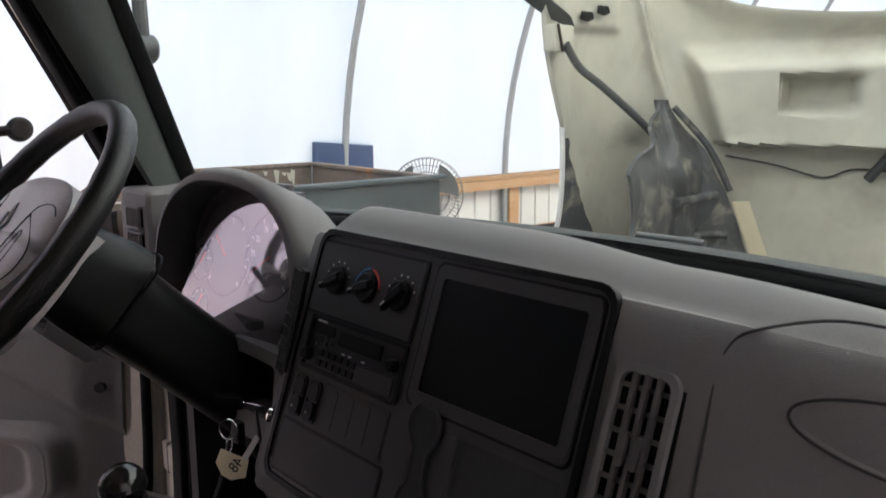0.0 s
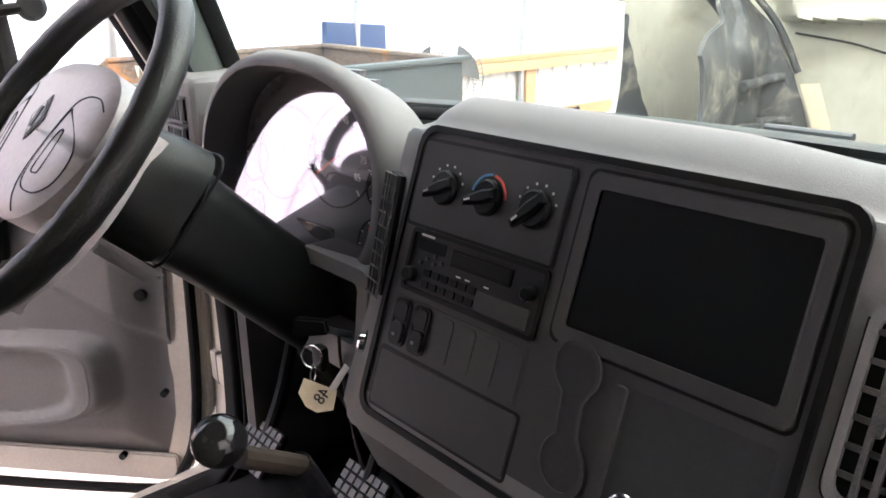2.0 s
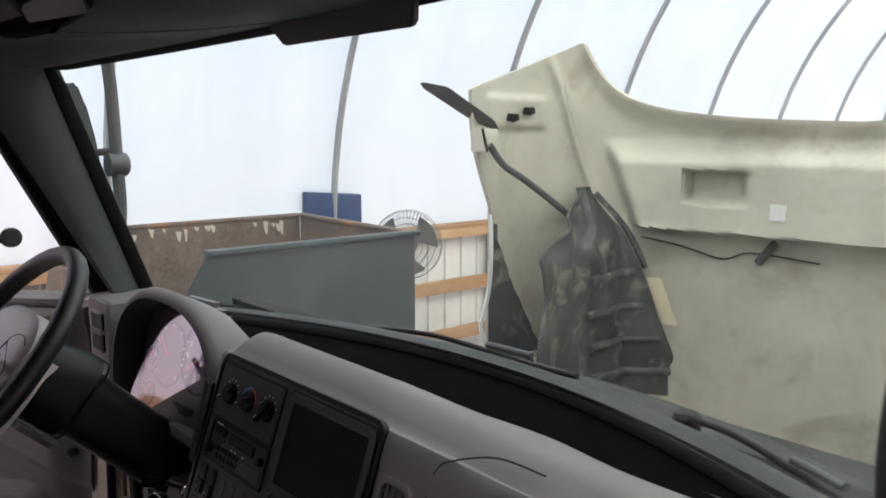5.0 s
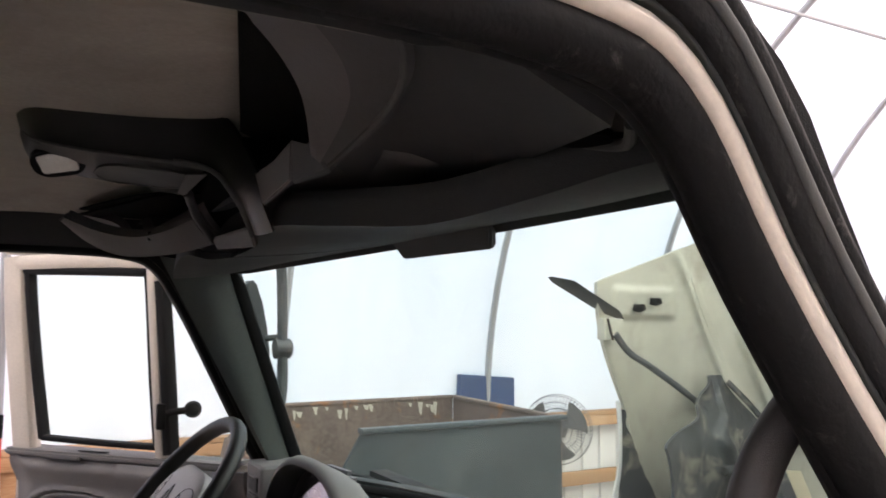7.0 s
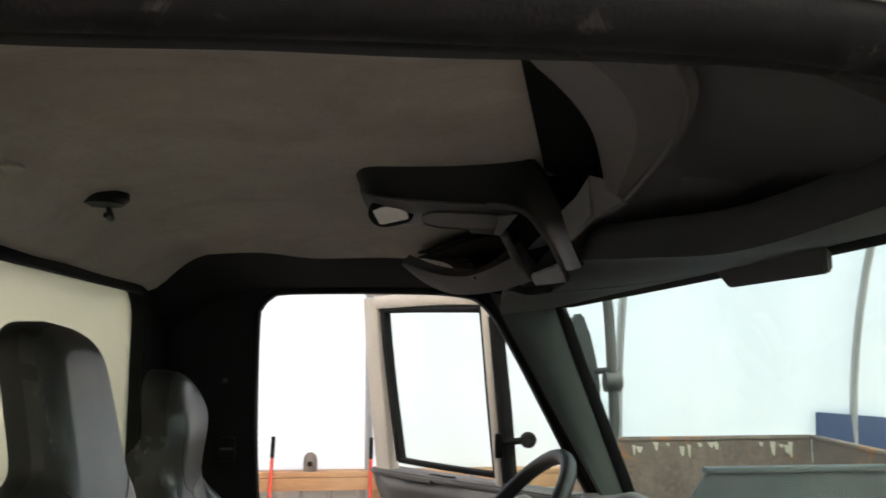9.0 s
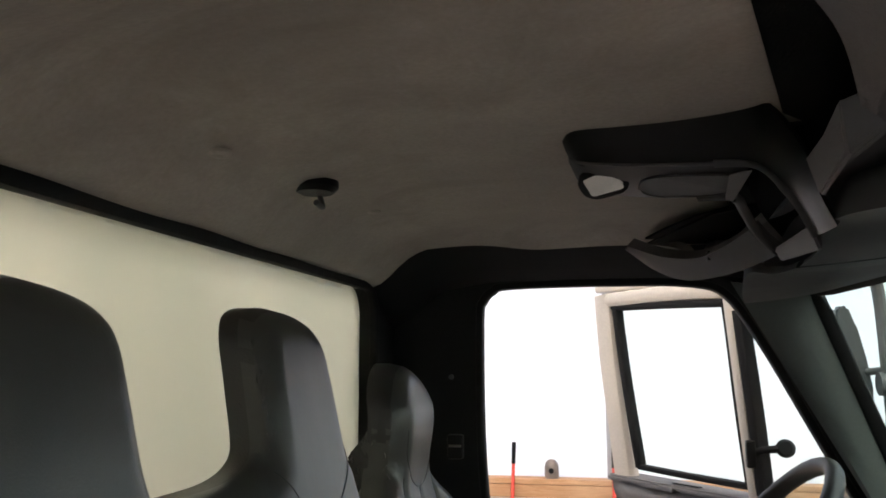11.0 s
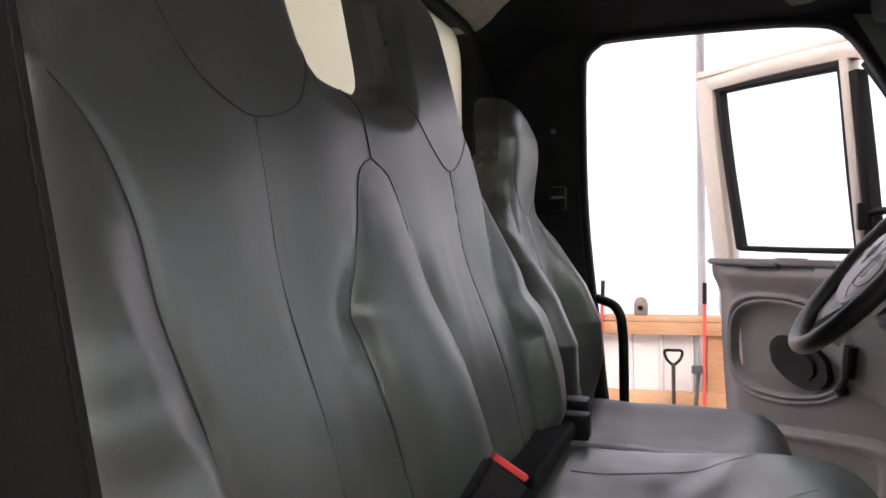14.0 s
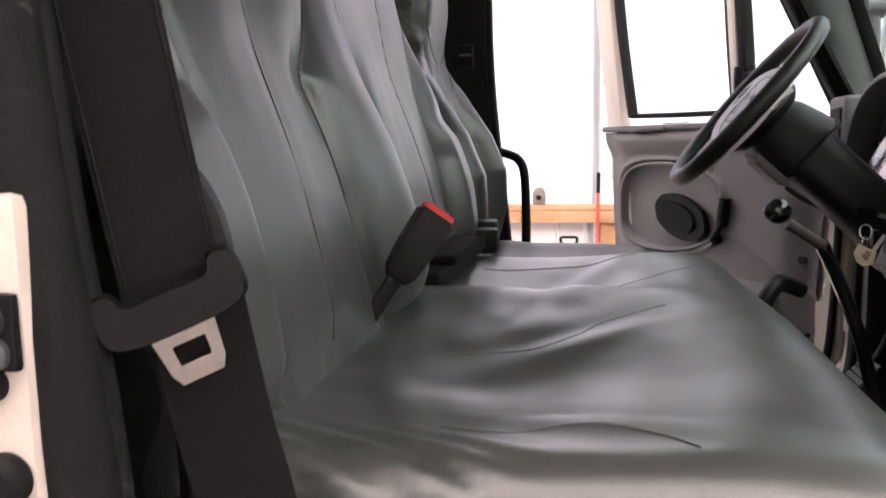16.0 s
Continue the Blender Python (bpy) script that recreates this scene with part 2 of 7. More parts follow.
RED = surface("red_plastic", (0.62, 0.05, 0.05), 0.4, vary=0.08, bump=0.0)
RED_DULL = surface("red_fibreglass_handle", (0.66, 0.07, 0.05), 0.45, vary=0.1, bump=0.1)
BROWN = surface("worn_brown_paint", (0.036, 0.025, 0.019), 0.5, vary=0.25, bump=0.2, bump_scale=150)
TAG = surface("manila_tag", (0.72, 0.63, 0.45), 0.8, vary=0.06, bump=0.1, dirt=(0.5, 0.4, 0.28), dirt_scale=60, dirt_from=0.6, dirt_to=0.8)
INK = surface("black_ink", (0.01, 0.01, 0.01), 0.6, bump=0.0)
GAUGE = surface("gauge_face_grey", (0.10, 0.098, 0.105), 0.45, vary=0.1, bump=0.0)
LETTER = surface("white_legend", (0.62, 0.62, 0.62), 0.6, bump=0.0)
BLUE_MARK = surface("blue_legend", (0.10, 0.30, 0.55), 0.6, bump=0.0)
RED_MARK = surface("red_legend", (0.6, 0.08, 0.06), 0.6, bump=0.0)
WOOD = wood_material()
SHEET = surface("white_steel_sheet", (0.72, 0.71, 0.69), 0.45, vary=0.05, bump=0.1, bump_scale=12, dirt=(0.52, 0.48, 0.43), dirt_scale=2.0, dirt_from=0.55, dirt_to=0.9)
GALV = surface("galvanised_tube", (0.40, 0.41, 0.42), 0.45, metal=0.7, vary=0.12, bump=0.1)
BIN_PAINT = surface("worn_green_grey_paint", (0.044, 0.058, 0.062), 0.5, vary=0.25, large=1.6, grain=14, grain_amount=0.06, bump=0.12, bump_scale=22, dirt=(0.085, 0.10, 0.10), dirt_scale=1.8, dirt_from=0.5, dirt_to=0.8)
RUST = surface("rusty_bin_steel", (0.16, 0.12, 0.10), 0.8, vary=0.3, large=4, grain=40, grain_amount=0.2, bump=0.5, bump_scale=30, dirt=(0.34, 0.15, 0.06), dirt_scale=3.5, dirt_from=0.55, dirt_to=0.65)
SCRAPE = surface("scraped_pale_paint", (0.55, 0.50, 0.42), 0.7, vary=0.2, bump=0.2)
BLUE = surface("blue_plastic", (0.016, 0.045, 0.13), 0.45, vary=0.15, bump=0.1)
FAN = surface("grey_fan_metal", (0.13, 0.13, 0.127), 0.6, metal=0.1, vary=0.1, bump=0.0)
FLOOR = surface("gravel_floor", (0.46, 0.40, 0.36), 0.9, vary=0.15, large=1.2, grain=45, grain_amount=0.18, bump=0.8, bump_scale=30, dirt=(0.36, 0.31, 0.27), dirt_scale=0.8)
MAT = surface("black_floor_mat", (0.010, 0.010, 0.0105), 0.75, spec=0.3, vary=0.25, bump=0.6, bump_scale=180, dirt=(0.09, 0.08, 0.07), dirt_scale=8, dirt_from=0.55, dirt_to=0.8)
COWL = surface("dark_cowl_plastic", (0.017, 0.021, 0.0205), 0.55, spec=0.3, vary=0.2, bump=0.2, bump_scale=200, dirt=(0.09, 0.09, 0.08), dirt_scale=9)
TANK = surface("truck_body_white", (0.55, 0.55, 0.53), 0.5, vary=0.08, bump=0.0, dirt=(0.4, 0.4, 0.34), dirt_scale=1.5)
BANNER = surface("tan_banner_vinyl", (0.58, 0.42, 0.30), 0.6, vary=0.12, large=6, bump=0.1)
BANNER_BLUE = surface("blue_banner_print", (0.20, 0.42, 0.60), 0.6, vary=0.1, bump=0.0)
BANNER_BROWN = surface("brown_banner_print", (0.30, 0.20, 0.14), 0.6, bump=0.0)
FILM = film_material()
PANE = glass("windshield_glass", (0.735, 0.905, 0.862), dust=0.022)
PANE_DOOR = glass("door_glass", (0.91, 0.965, 0.94))
PANE_REAR = dusty_glass()
LENS = surface("clear_lamp_lens", (0.75, 0.73, 0.70), 0.08, vary=0.1, large=40, bump=0.4, bump_scale=260, coat=1.0)
SILVER = surface("brushed_silver_pad", (0.42, 0.385, 0.39), 0.42, vary=0.08, bump=0.15, bump_scale=700, metal=0.1)
# netting black that also serves as shade in pockets, cubby holes and latch
KNIT_SHADE = surface("black_netting_with_shade", (0.004, 0.004, 0.004), 0.95, spec=0.05, bump=0.5, bump_scale=300)
EXHAUST = surface("dull_dark_metal", (0.07, 0.075, 0.078), 0.5, metal=0.4, vary=0.15, bump=0.1)


# ---- mesh tools (drawing units) ----
BASE = {}
HERE = Matrix()
SET = HERE           # where the things that follow are set in the place


def placed(about, shift, scale=1.0, tilt=0.0):
    """A small move of whole things: turned and scaled about a point, then shifted."""
    return Matrix.Translation(Vector(about) + Vector(shift)) @ Matrix.Rotation(radians(tilt), 4, "X") @ Matrix.Scale(scale, 4) @ Matrix.Translation(-Vector(about))


def thing(name, base, label, category, group="", kind=""):
    ob = new(name)
    BASE[ob] = SET @ Vector(base)
    ob.location = BASE[ob] * UNIT
    ob.empty_display_size = 0.05
    return tagged(ob, label, category, group, kind)


def part(name, bm, material, parent=None, label="", smooth=35.0, kind="", category="", group=""):
    """Links bm, drawn in the place's own units, as one mesh, alone or under a thing or a part."""
    base = BASE.get(parent, Vector((0, 0, 0)))
    bm.transform(SET)
    if parent is None and len(bm.verts):
        lo = [min(v.co[k] for v in bm.verts) for k in range(3)]
        hi = [max(v.co[k] for v in bm.verts) for k in range(3)]
        base = Vector(((lo[0] + hi[0]) / 2, (lo[1] + hi[1]) / 2, lo[2]))
    bm.transform(Matrix.Scale(UNIT, 4) @ Matrix.Translation(-base))
    bmesh.ops.recalc_face_normals(bm, faces=bm.faces)
    me = bpy.data.meshes.new(name)
    bm.to_mesh(me)
    bm.free()
    for m in material if isinstance(material, (list, tuple)) else [material]:
        me.materials.append(m)
    if smooth:
        for p in me.polygons:
            p.use_smooth = True
        me.set_sharp_from_angle(angle=radians(smooth))
    ob = new(name, me)
    if parent is None:
        ob.location = base * UNIT
    else:
        ob.parent = parent
    BASE[ob] = base
    return tagged(ob, label, category, group, kind)


def V(*c):
    return Vector(c)


def box(bm, lo, hi, bevel=0.0, segs=2, m=None):
    c, s = (Vector(lo) + Vector(hi)) / 2, Vector(hi) - Vector(lo)
    made = bmesh.ops.create_cube(bm, size=1.0, matrix=Matrix.Translation(c) @ Matrix.Diagonal((*s, 1)))
    vs = made["verts"]
    if bevel:
        es = list({e for v in vs for e in v.link_edges})
        r = bmesh.ops.bevel(bm, geom=es, offset=bevel, segments=segs, profile=0.6, affect="EDGES", clamp_overlap=True)
        vs = r["verts"] + [v for v in vs if v.is_valid]
        vs = list({v for v in vs if v.is_valid})
    if m is not None:
        bmesh.ops.transform(bm, matrix=m, verts=vs)
    return vs


def boxed(lo, hi, bevel=0.0, segs=2, m=None):
    bm = bmesh.new()
    box(bm, lo, hi, bevel, segs, m)
    return bm


def rings(bm, loops, closed=True, caps=True):
    """Skins a row of loops with the same number of points."""
    made = [[bm.verts.new(p) for p in loop] for loop in loops]
    n = len(made[0])
    for a, b in zip(made, made[1:]):
        for k in range(n if closed else n - 1):
            q = (a[k], a[(k + 1) % n], b[(k + 1) % n], b[k])
            bm.faces.new(q)
    if caps and closed:
        bm.faces.new(list(reversed(made[0])))
        bm.faces.new(made[-1])
    return made


def smooth_path(pts, n=6, closed=False):
    """Catmull-Rom through the points."""
    pts = [Vector(p) for p in pts]
    out, k = [], len(pts)
    for i in range(k if closed else k - 1):
        p = [pts[(i + j) % k] if closed else pts[min(max(i + j, 0), k - 1)] for j in (-1, 0, 1, 2)]
        for s in range(n):
            t = s / n
            out.append(0.5 * ((2 * p[1]) + (p[2] - p[0]) * t + (2 * p[0] - 5 * p[1] + 4 * p[2] - p[3]) * t * t + (3 * p[1] - p[0] - 3 * p[2] + p[3]) * t ** 3))
    if not closed:
        out.append(pts[-1])
    return out


def sweep(bm, pts, profile, closed=False, up=None, caps=True, scale=None):
    """Sweeps a profile, points (a, b) across the path, or a radius for a round tube."""
    pts = [Vector(p) for p in pts]
    if isinstance(profile, (int, float)):
        k = 10
        profile = [(profile * math.cos(2 * math.pi * i / k), profile * math.sin(2 * math.pi * i / k)) for i in range(k)]
    n, loops, side = len(pts), [], None
    for i, p in enumerate(pts):
        a, b = (pts[i - 1], pts[(i + 1) % n]) if closed else (pts[max(i - 1, 0)], pts[min(i + 1, n - 1)])
        t = (b - a).normalized()
        if up is not None:
            s = t.cross(Vector(up)).normalized()
        else:
            s = t.orthogonal().normalized() if side is None else (side - t * side.dot(t)).normalized()
        side = s
        w = s.cross(t).normalized()
        f = scale(i / (n - 1)) if scale else 1.0
        loops.append([p + s * (x * f) + w * (y * f) for x, y in profile])
    if closed:
        loops.append(loops[0])
        made = [[bm.verts.new(q) for q in loop] for loop in loops[:-1]]
        m = len(profile)
        for i in range(n):
            for k in range(m):
                bm.faces.new((made[i][k], made[i][(k + 1) % m], made[(i + 1) % n][(k + 1) % m], made[(i + 1) % n][k]))
    else:
        rings(bm, loops, True, caps)


def tube(pts, radius, n=5, closed=False, **kw):
    bm = bmesh.new()
    sweep(bm, smooth_path(pts, n, closed) if n > 1 else pts, radius, closed, **kw)
    return bm


def strip_profile(w, h, r=0.3):
    """A flattened, rounded profile w wide and h thick."""
    out = []
    for sx, sy in ((1, 1), (-1, 1), (-1, -1), (1, -1)):
        for k in range(3):
            a = {(1, 1): 0, (-1, 1): 90, (-1, -1): 180, (1, -1): 270}[(sx, sy)] + 45 * k
            q = min(w, h) * r
            out.append((sx * (w / 2 - q) + q * math.cos(radians(a)), sy * (h / 2 - q) + q * math.sin(radians(a))))
    return out


def plate(bm, pts, off):
    """A flat polygon given thickness along off."""
    off = Vector(off)
    rings(bm, [[Vector(p) for p in pts], [Vector(p) + off for p in pts]])


def plated(pts, off, bevel=0.0):
    bm = bmesh.new()
    plate(bm, pts, off)
    if bevel:
        bmesh.ops.bevel(bm, geom=list(bm.edges), offset=bevel, segments=2, affect="EDGES", clamp_overlap=True)
    return bm


def sheet(fn, nu, nv, thick=None, keep=None):
    """A grid of fn(u, v), u and v from 0 to 1, with thickness given as a vector or as a function of (u, v); keep says which cells stay."""
    bm = bmesh.new()
    us, vs = [i / nu for i in range(nu + 1)], [j / nv for j in range(nv + 1)]
    cells = [(i, j) for i in range(nu) for j in range(nv) if keep is None or keep((i + 0.5) / nu, (j + 0.5) / nv)]
    used = {(i + a, j + b) for i, j in cells for a in (0, 1) for b in (0, 1)}
    front = {k: bm.verts.new(fn(us[k[0]], vs[k[1]])) for k in used}
    for i, j in cells:
        bm.faces.new((front[i, j], front[i + 1, j], front[i + 1, j + 1], front[i, j + 1]))
    if thick is not None:
        off = thick if callable(thick) else (lambda u, v: thick)
        back = {k: bm.verts.new(front[k].co + Vector(off(us[k[0]], vs[k[1]]))) for k in used}
        have = set(cells)
        for i, j in cells:
            bm.faces.new((back[i, j], back[i, j + 1], back[i + 1, j + 1], back[i + 1, j]))
            for (di, dj), a, b in (((-1, 0), (i, j), (i, j + 1)), ((1, 0), (i + 1, j + 1), (i + 1, j)), ((0, -1), (i + 1, j), (i, j)), ((0, 1), (i, j + 1), (i + 1, j + 1))):
                if (i + di, j + dj) not in have:
                    bm.faces.new((front[a], front[b], back[b], back[a]))
    return bm


def sm(a, b, x):
    t = min(1.0, max(0.0, (x - a) / (b - a)))
    return t * t * (3 - 2 * t)


def bell(x, c, w):
    return math.exp(-((x - c) / w) ** 2)


def disc(bm, centre, axis, radius, depth, k=24, bevel=0.0):
    """A short cylinder with its far face at centre + axis * depth."""
    a = Vector(axis).normalized()
    s = a.orthogonal().normalized()
    w = a.cross(s)
    c = Vector(centre)
    row = [(0, radius), (depth - bevel, radius), (depth, radius - bevel)] if bevel else [(0, radius), (depth, radius)]
    rings(bm, [[c + a * d + (s * math.cos(2 * math.pi * i / k) + w * math.sin(2 * math.pi * i / k)) * r for i in range(k)] for d, r in row])


def disced(*a, **kw):
    bm = bmesh.new()
    disc(bm, *a, **kw)
    return bm


def rounded(w, h, r, k=4):
    """Corner points of a rounded rectangle about the origin."""
    out = []
    for cx, cy, a0 in ((w / 2 - r, h / 2 - r, 0), (-w / 2 + r, h / 2 - r, 90), (-w / 2 + r, -h / 2 + r, 180), (w / 2 - r, -h / 2 + r, 270)):
        out += [(cx + r * math.cos(radians(a0 + 90 * i / k)), cy + r * math.sin(radians(a0 + 90 * i / k))) for i in range(k + 1)]
    return out


def rim_frame(bm, outer, inner, off):
    """A flat frame between two loops of equal count, given thickness along off."""
    o, i = [Vector(p) for p in outer], [Vector(p) for p in inner]
    off = Vector(off)
    rings(bm, [o, i, [p + off for p in i], [p + off for p in o], o], True, False)
    bmesh.ops.remove_doubles(bm, verts=bm.verts, dist=1e-6)


def words(text, size, m, material, parent, name="lettering", depth=0.0004):
    """Raised lettering in the built-in font, standing in the xy plane of the pose m (drawing units)."""
    cu = bpy.data.curves.new(name, "FONT")
    cu.body, cu.size, cu.extrude, cu.align_x, cu.align_y, cu.resolution_u = text, size, depth, "CENTER", "CENTER", 3
    tmp = bpy.data.objects.new(name, cu)
    scene.collection.objects.link(tmp)
    me = bpy.data.meshes.new_from_object(tmp.evaluated_get(bpy.context.evaluated_depsgraph_get()))
    bpy.data.objects.remove(tmp)
    bm = bmesh.new()
    bm.from_mesh(me)
    bpy.data.meshes.remove(me)
    bm.transform(m)
    return part(name, bm, material, parent, smooth=0)


# ---- the hoop barn ----
WALL_X, HALF, MID, RISE, SPRING = -5.85, 5.25, -0.6, 4.64, 1.3
HOOPS = [0.05 + 2.015 * k for k in range(-5, 10)]
END_A, END_B = HOOPS[0] - 0.1, HOOPS[-1] + 0.1

bm = bmesh.new()
bmesh.ops.create_grid(bm, x_segments=8, y_segments=8, size=250)
part("ground", bm, FLOOR, None, "pale gravelly barn floor", 0, "structure", "ground")


def arch(a, out=0.0):
    """A point of the hoop's curve; a from 0 (west spring) to 180 degrees."""
    return MID - (HALF + out) * math.cos(radians(a)), SPRING + (RISE + out) * math.sin(radians(a))


def barn_skin():
    def fn(u, v):
        x, z = arch(180 * u, 0.05)
        y = END_A + (END_B - END_A) * v
        sag = 0.03 * math.sin(math.pi * ((y - HOOPS[0]) / 2.015 % 1.0)) * math.sin(math.pi * u)
        return V(x, y, z - sag)
    part("roof_film", sheet(fn, 72, 112), FILM, None, "milky translucent plastic film over the hoops", 60, "structure", "roof")
    for name, y in (("wall_south", END_A), ("wall_north", END_B)):
        bm = bmesh.new()
        pts = [V(*(lambda p: (p[0], y, p[1]))(arch(a, 0.05))) for a in range(0, 181, 5)]
        bm.faces.new([bm.verts.new(p) for p in [V(MID - HALF - 0.05, y, 0)] + pts + [V(MID + HALF + 0.05, y, 0)]])
        part(name, bm, FILM, None, "translucent film end wall of the barn", 0, "structure", "wall")


barn_skin()


def hoop(y):
    bm = bmesh.new()
    pts = [V(MID - HALF, y, 0.1)] + [V(*(lambda p: (p[0], y, p[1]))(arch(a))) for a in range(0, 181, 4)] + [V(MID + HALF, y, 0.1)]
    sweep(bm, pts, 0.032, up=(0, 1, 0))
    return part("roof_hoop", bm, GALV, None, "bent galvanised steel tube carrying the barn film", kind="structure", category="hoop", group="barn hoops")


for y in HOOPS:
    hoop(y)
for a in (52, 90, 128):
    x, z = arch(a, -0.05)
    part("purlin", tube([(x, END_A, z), (x, END_B, z)], 0.017, 1), GALV, None, "thin steel purlin tied under the hoops", kind="structure", category="purlin")


def side_wall(name, x, s):
    """A low wall of ribbed white steel on a timber frame; s: +1 where the place lies at greater x."""
    wall = thing(name, (x, 3, 0), "low timber-framed wall clad with ribbed white steel", "wall", kind="structure")
    y = END_A
    while y < END_B:
        w = min(0.92, END_B - y)
        bm = bmesh.new()
        prof, yy = [], y
        while yy < y + w - 0.02:
            prof += [(yy, 0), (yy + 0.19, 0), (yy + 0.2, 0.02), (yy + 0.22, 0.02), (yy + 0.23, 0)]
            yy += 0.23
        prof.append((y + w, 0))
        loops = [[V(x - s * (0.06 - d), a, z) for a, d in prof] for z in (0.02, 1.28)]
        made = [[bm.verts.new(p) for p in loop] for loop in loops]
        for k in range(len(prof) - 1):
            bm.faces.new((made[0][k], made[0][k + 1], made[1][k + 1], made[1][k]))
        part("steel_panel", bm, SHEET, wall, smooth=0)
        y += 0.92
    for y in HOOPS:
        part("post", boxed((x - 0.045, y - 0.055 + 0.09, 0), (x + 0.045, y + 0.085 + 0.09, 1.287), 0.004), WOOD, wall)
    y = END_A
    k = 0
    while y < END_B:
        e = min(y + 3.65, END_B)
        part("top_plate", boxed((x - 0.085, y + 0.003, 1.288), (x + 0.085, e, 1.328), 0.004), WOOD, wall)
        for z in (1.187, 0.62, 0.1):
            part("girt", boxed((x + s * 0.046, y + 0.05 * k, z), (x + s * 0.046 + s * 0.04, e - 0.004, z + (0.097 if z > 1 else 0.135)), 0.003), WOOD, wall)
        y, k = e, 1 - k
    return wall


side_wall("wall_west", WALL_X, 1)


def partition(x):
    """A plain, unseen wall of white steel sheets, added to hold back light and close the barn on the passenger's side,
    from the ground up to the film.
    """
    top = SPRING + RISE * math.sqrt(1 - ((x - MID) / HALF) ** 2) - 0.05
    wall = thing("added_wall_east", (x, 3, 0), "unseen white steel-clad wall added to dim the passenger's side", "wall", kind="structure")
    n = 24
    for k in range(n):
        a, b = END_A + (END_B - END_A) * k / n, END_A + (END_B - END_A) * (k + 1) / n
        part("steel_panel", boxed((x, a, 0), (x + 0.03, b - 0.003, top), 0.0), SHEET, wall, smooth=0)
    part("backing", boxed((x + 0.034, END_A, 0), (x + 0.05, END_B, top), 0.0), SHEET, wall, smooth=0)


partition(2.6)


# tools along the west wall
def pole(y, x, top, lean, label):
    t = thing("long_tool", (x, y, 0), label, "tool", "red-handled tools by the wall")
    a, b = V(x, y + lean, 0.0), V(x - 0.09, y, top)
    part("shaft", tube([a, a.lerp(b, 0.9)], 0.0135, 1), RED_DULL, t)
    part("grip", tube([a.lerp(b, 0.9), b], 0.0165, 1), BLACK, t, "black rubber grip")
    part("head", boxed((x - 0.02, y + lean - 0.11, 0.0), (x + 0.05, y + lean + 0.11, 0.03), 0.006), EXHAUST, t)


pole(-0.68, WALL_X + 0.18, 1.60, -0.06, "long red-handled tool leaning on the wall")
pole(0.07, WALL_X + 0.20, 1.585, -0.02, "long red-handled tool leaning on a post")


def shovel(y, x):
    t = thing("shovel", (x, y, 0), "short shovel with a black D-shaped grip", "shovel")
    part("shaft", tube([(x + 0.04, y, 0.2), (x, y, 0.98)], 0.015, 1), BROWN, t)
    part("grip", tube([(x, y, 0.96), (x, y - 0.05, 1.01), (x, y - 0.062, 1.07), (x, y, 1.075), (x, y + 0.062, 1.07), (x, y + 0.05, 1.01), (x, y, 0.96)], 0.011, 4), BLACK, t)

    def blade(u, v):
        a = (u - 0.5) * 0.24
        return V(x + 0.05 + 0.9 * a * a, y + a, 0.0 + 0.26 * v + (0.5 * a * a if v < 0.2 else 0))
    part("blade", sheet(blade, 8, 6, (0.003, 0, 0)), STEEL, t)


shovel(-0.16, WALL_X + 0.12)


def stake(y, x):
    t = thing("hand_tool", (x, y, 0), "worn steel hand tool leaning by the post", "tool")
    part("handle", tube([(x + 0.05, y - 0.08, 0.0), (x, y, 0.93)], 0.014, 1), EXHAUST, t)
    part("head", boxed((x - 0.02, y - 0.05, 0.91), (x + 0.02, y + 0.03, 0.97), 0.008), EXHAUST, t)


stake(0.02, WALL_X + 0.15)


def lantern(y, x, z):
    t = thing("jar", (x, y, z), "small grey-brown rounded jar on the top plate", "jar")
    prof = [(0.05, 0), (0.054, 0.02), (0.054, 0.085), (0.046, 0.115), (0.028, 0.135), (0.006, 0.142)]
    bm = bmesh.new()
    rings(bm, [[V(x + r * math.cos(k * math.pi / 10), y + r * math.sin(k * math.pi / 10), z + h) for k in range(20)] for r, h in prof])
    part("body", bm, surface("grey_brown_jar", (0.16, 0.13, 0.11), 0.5, vary=0.3, large=20), t)
    part("spot", disced((x + 0.05, y, z + 0.06), (1, 0, 0), 0.02, 0.006), BLACK, t)


lantern(-0.40, WALL_X + 0.03, 1.329)


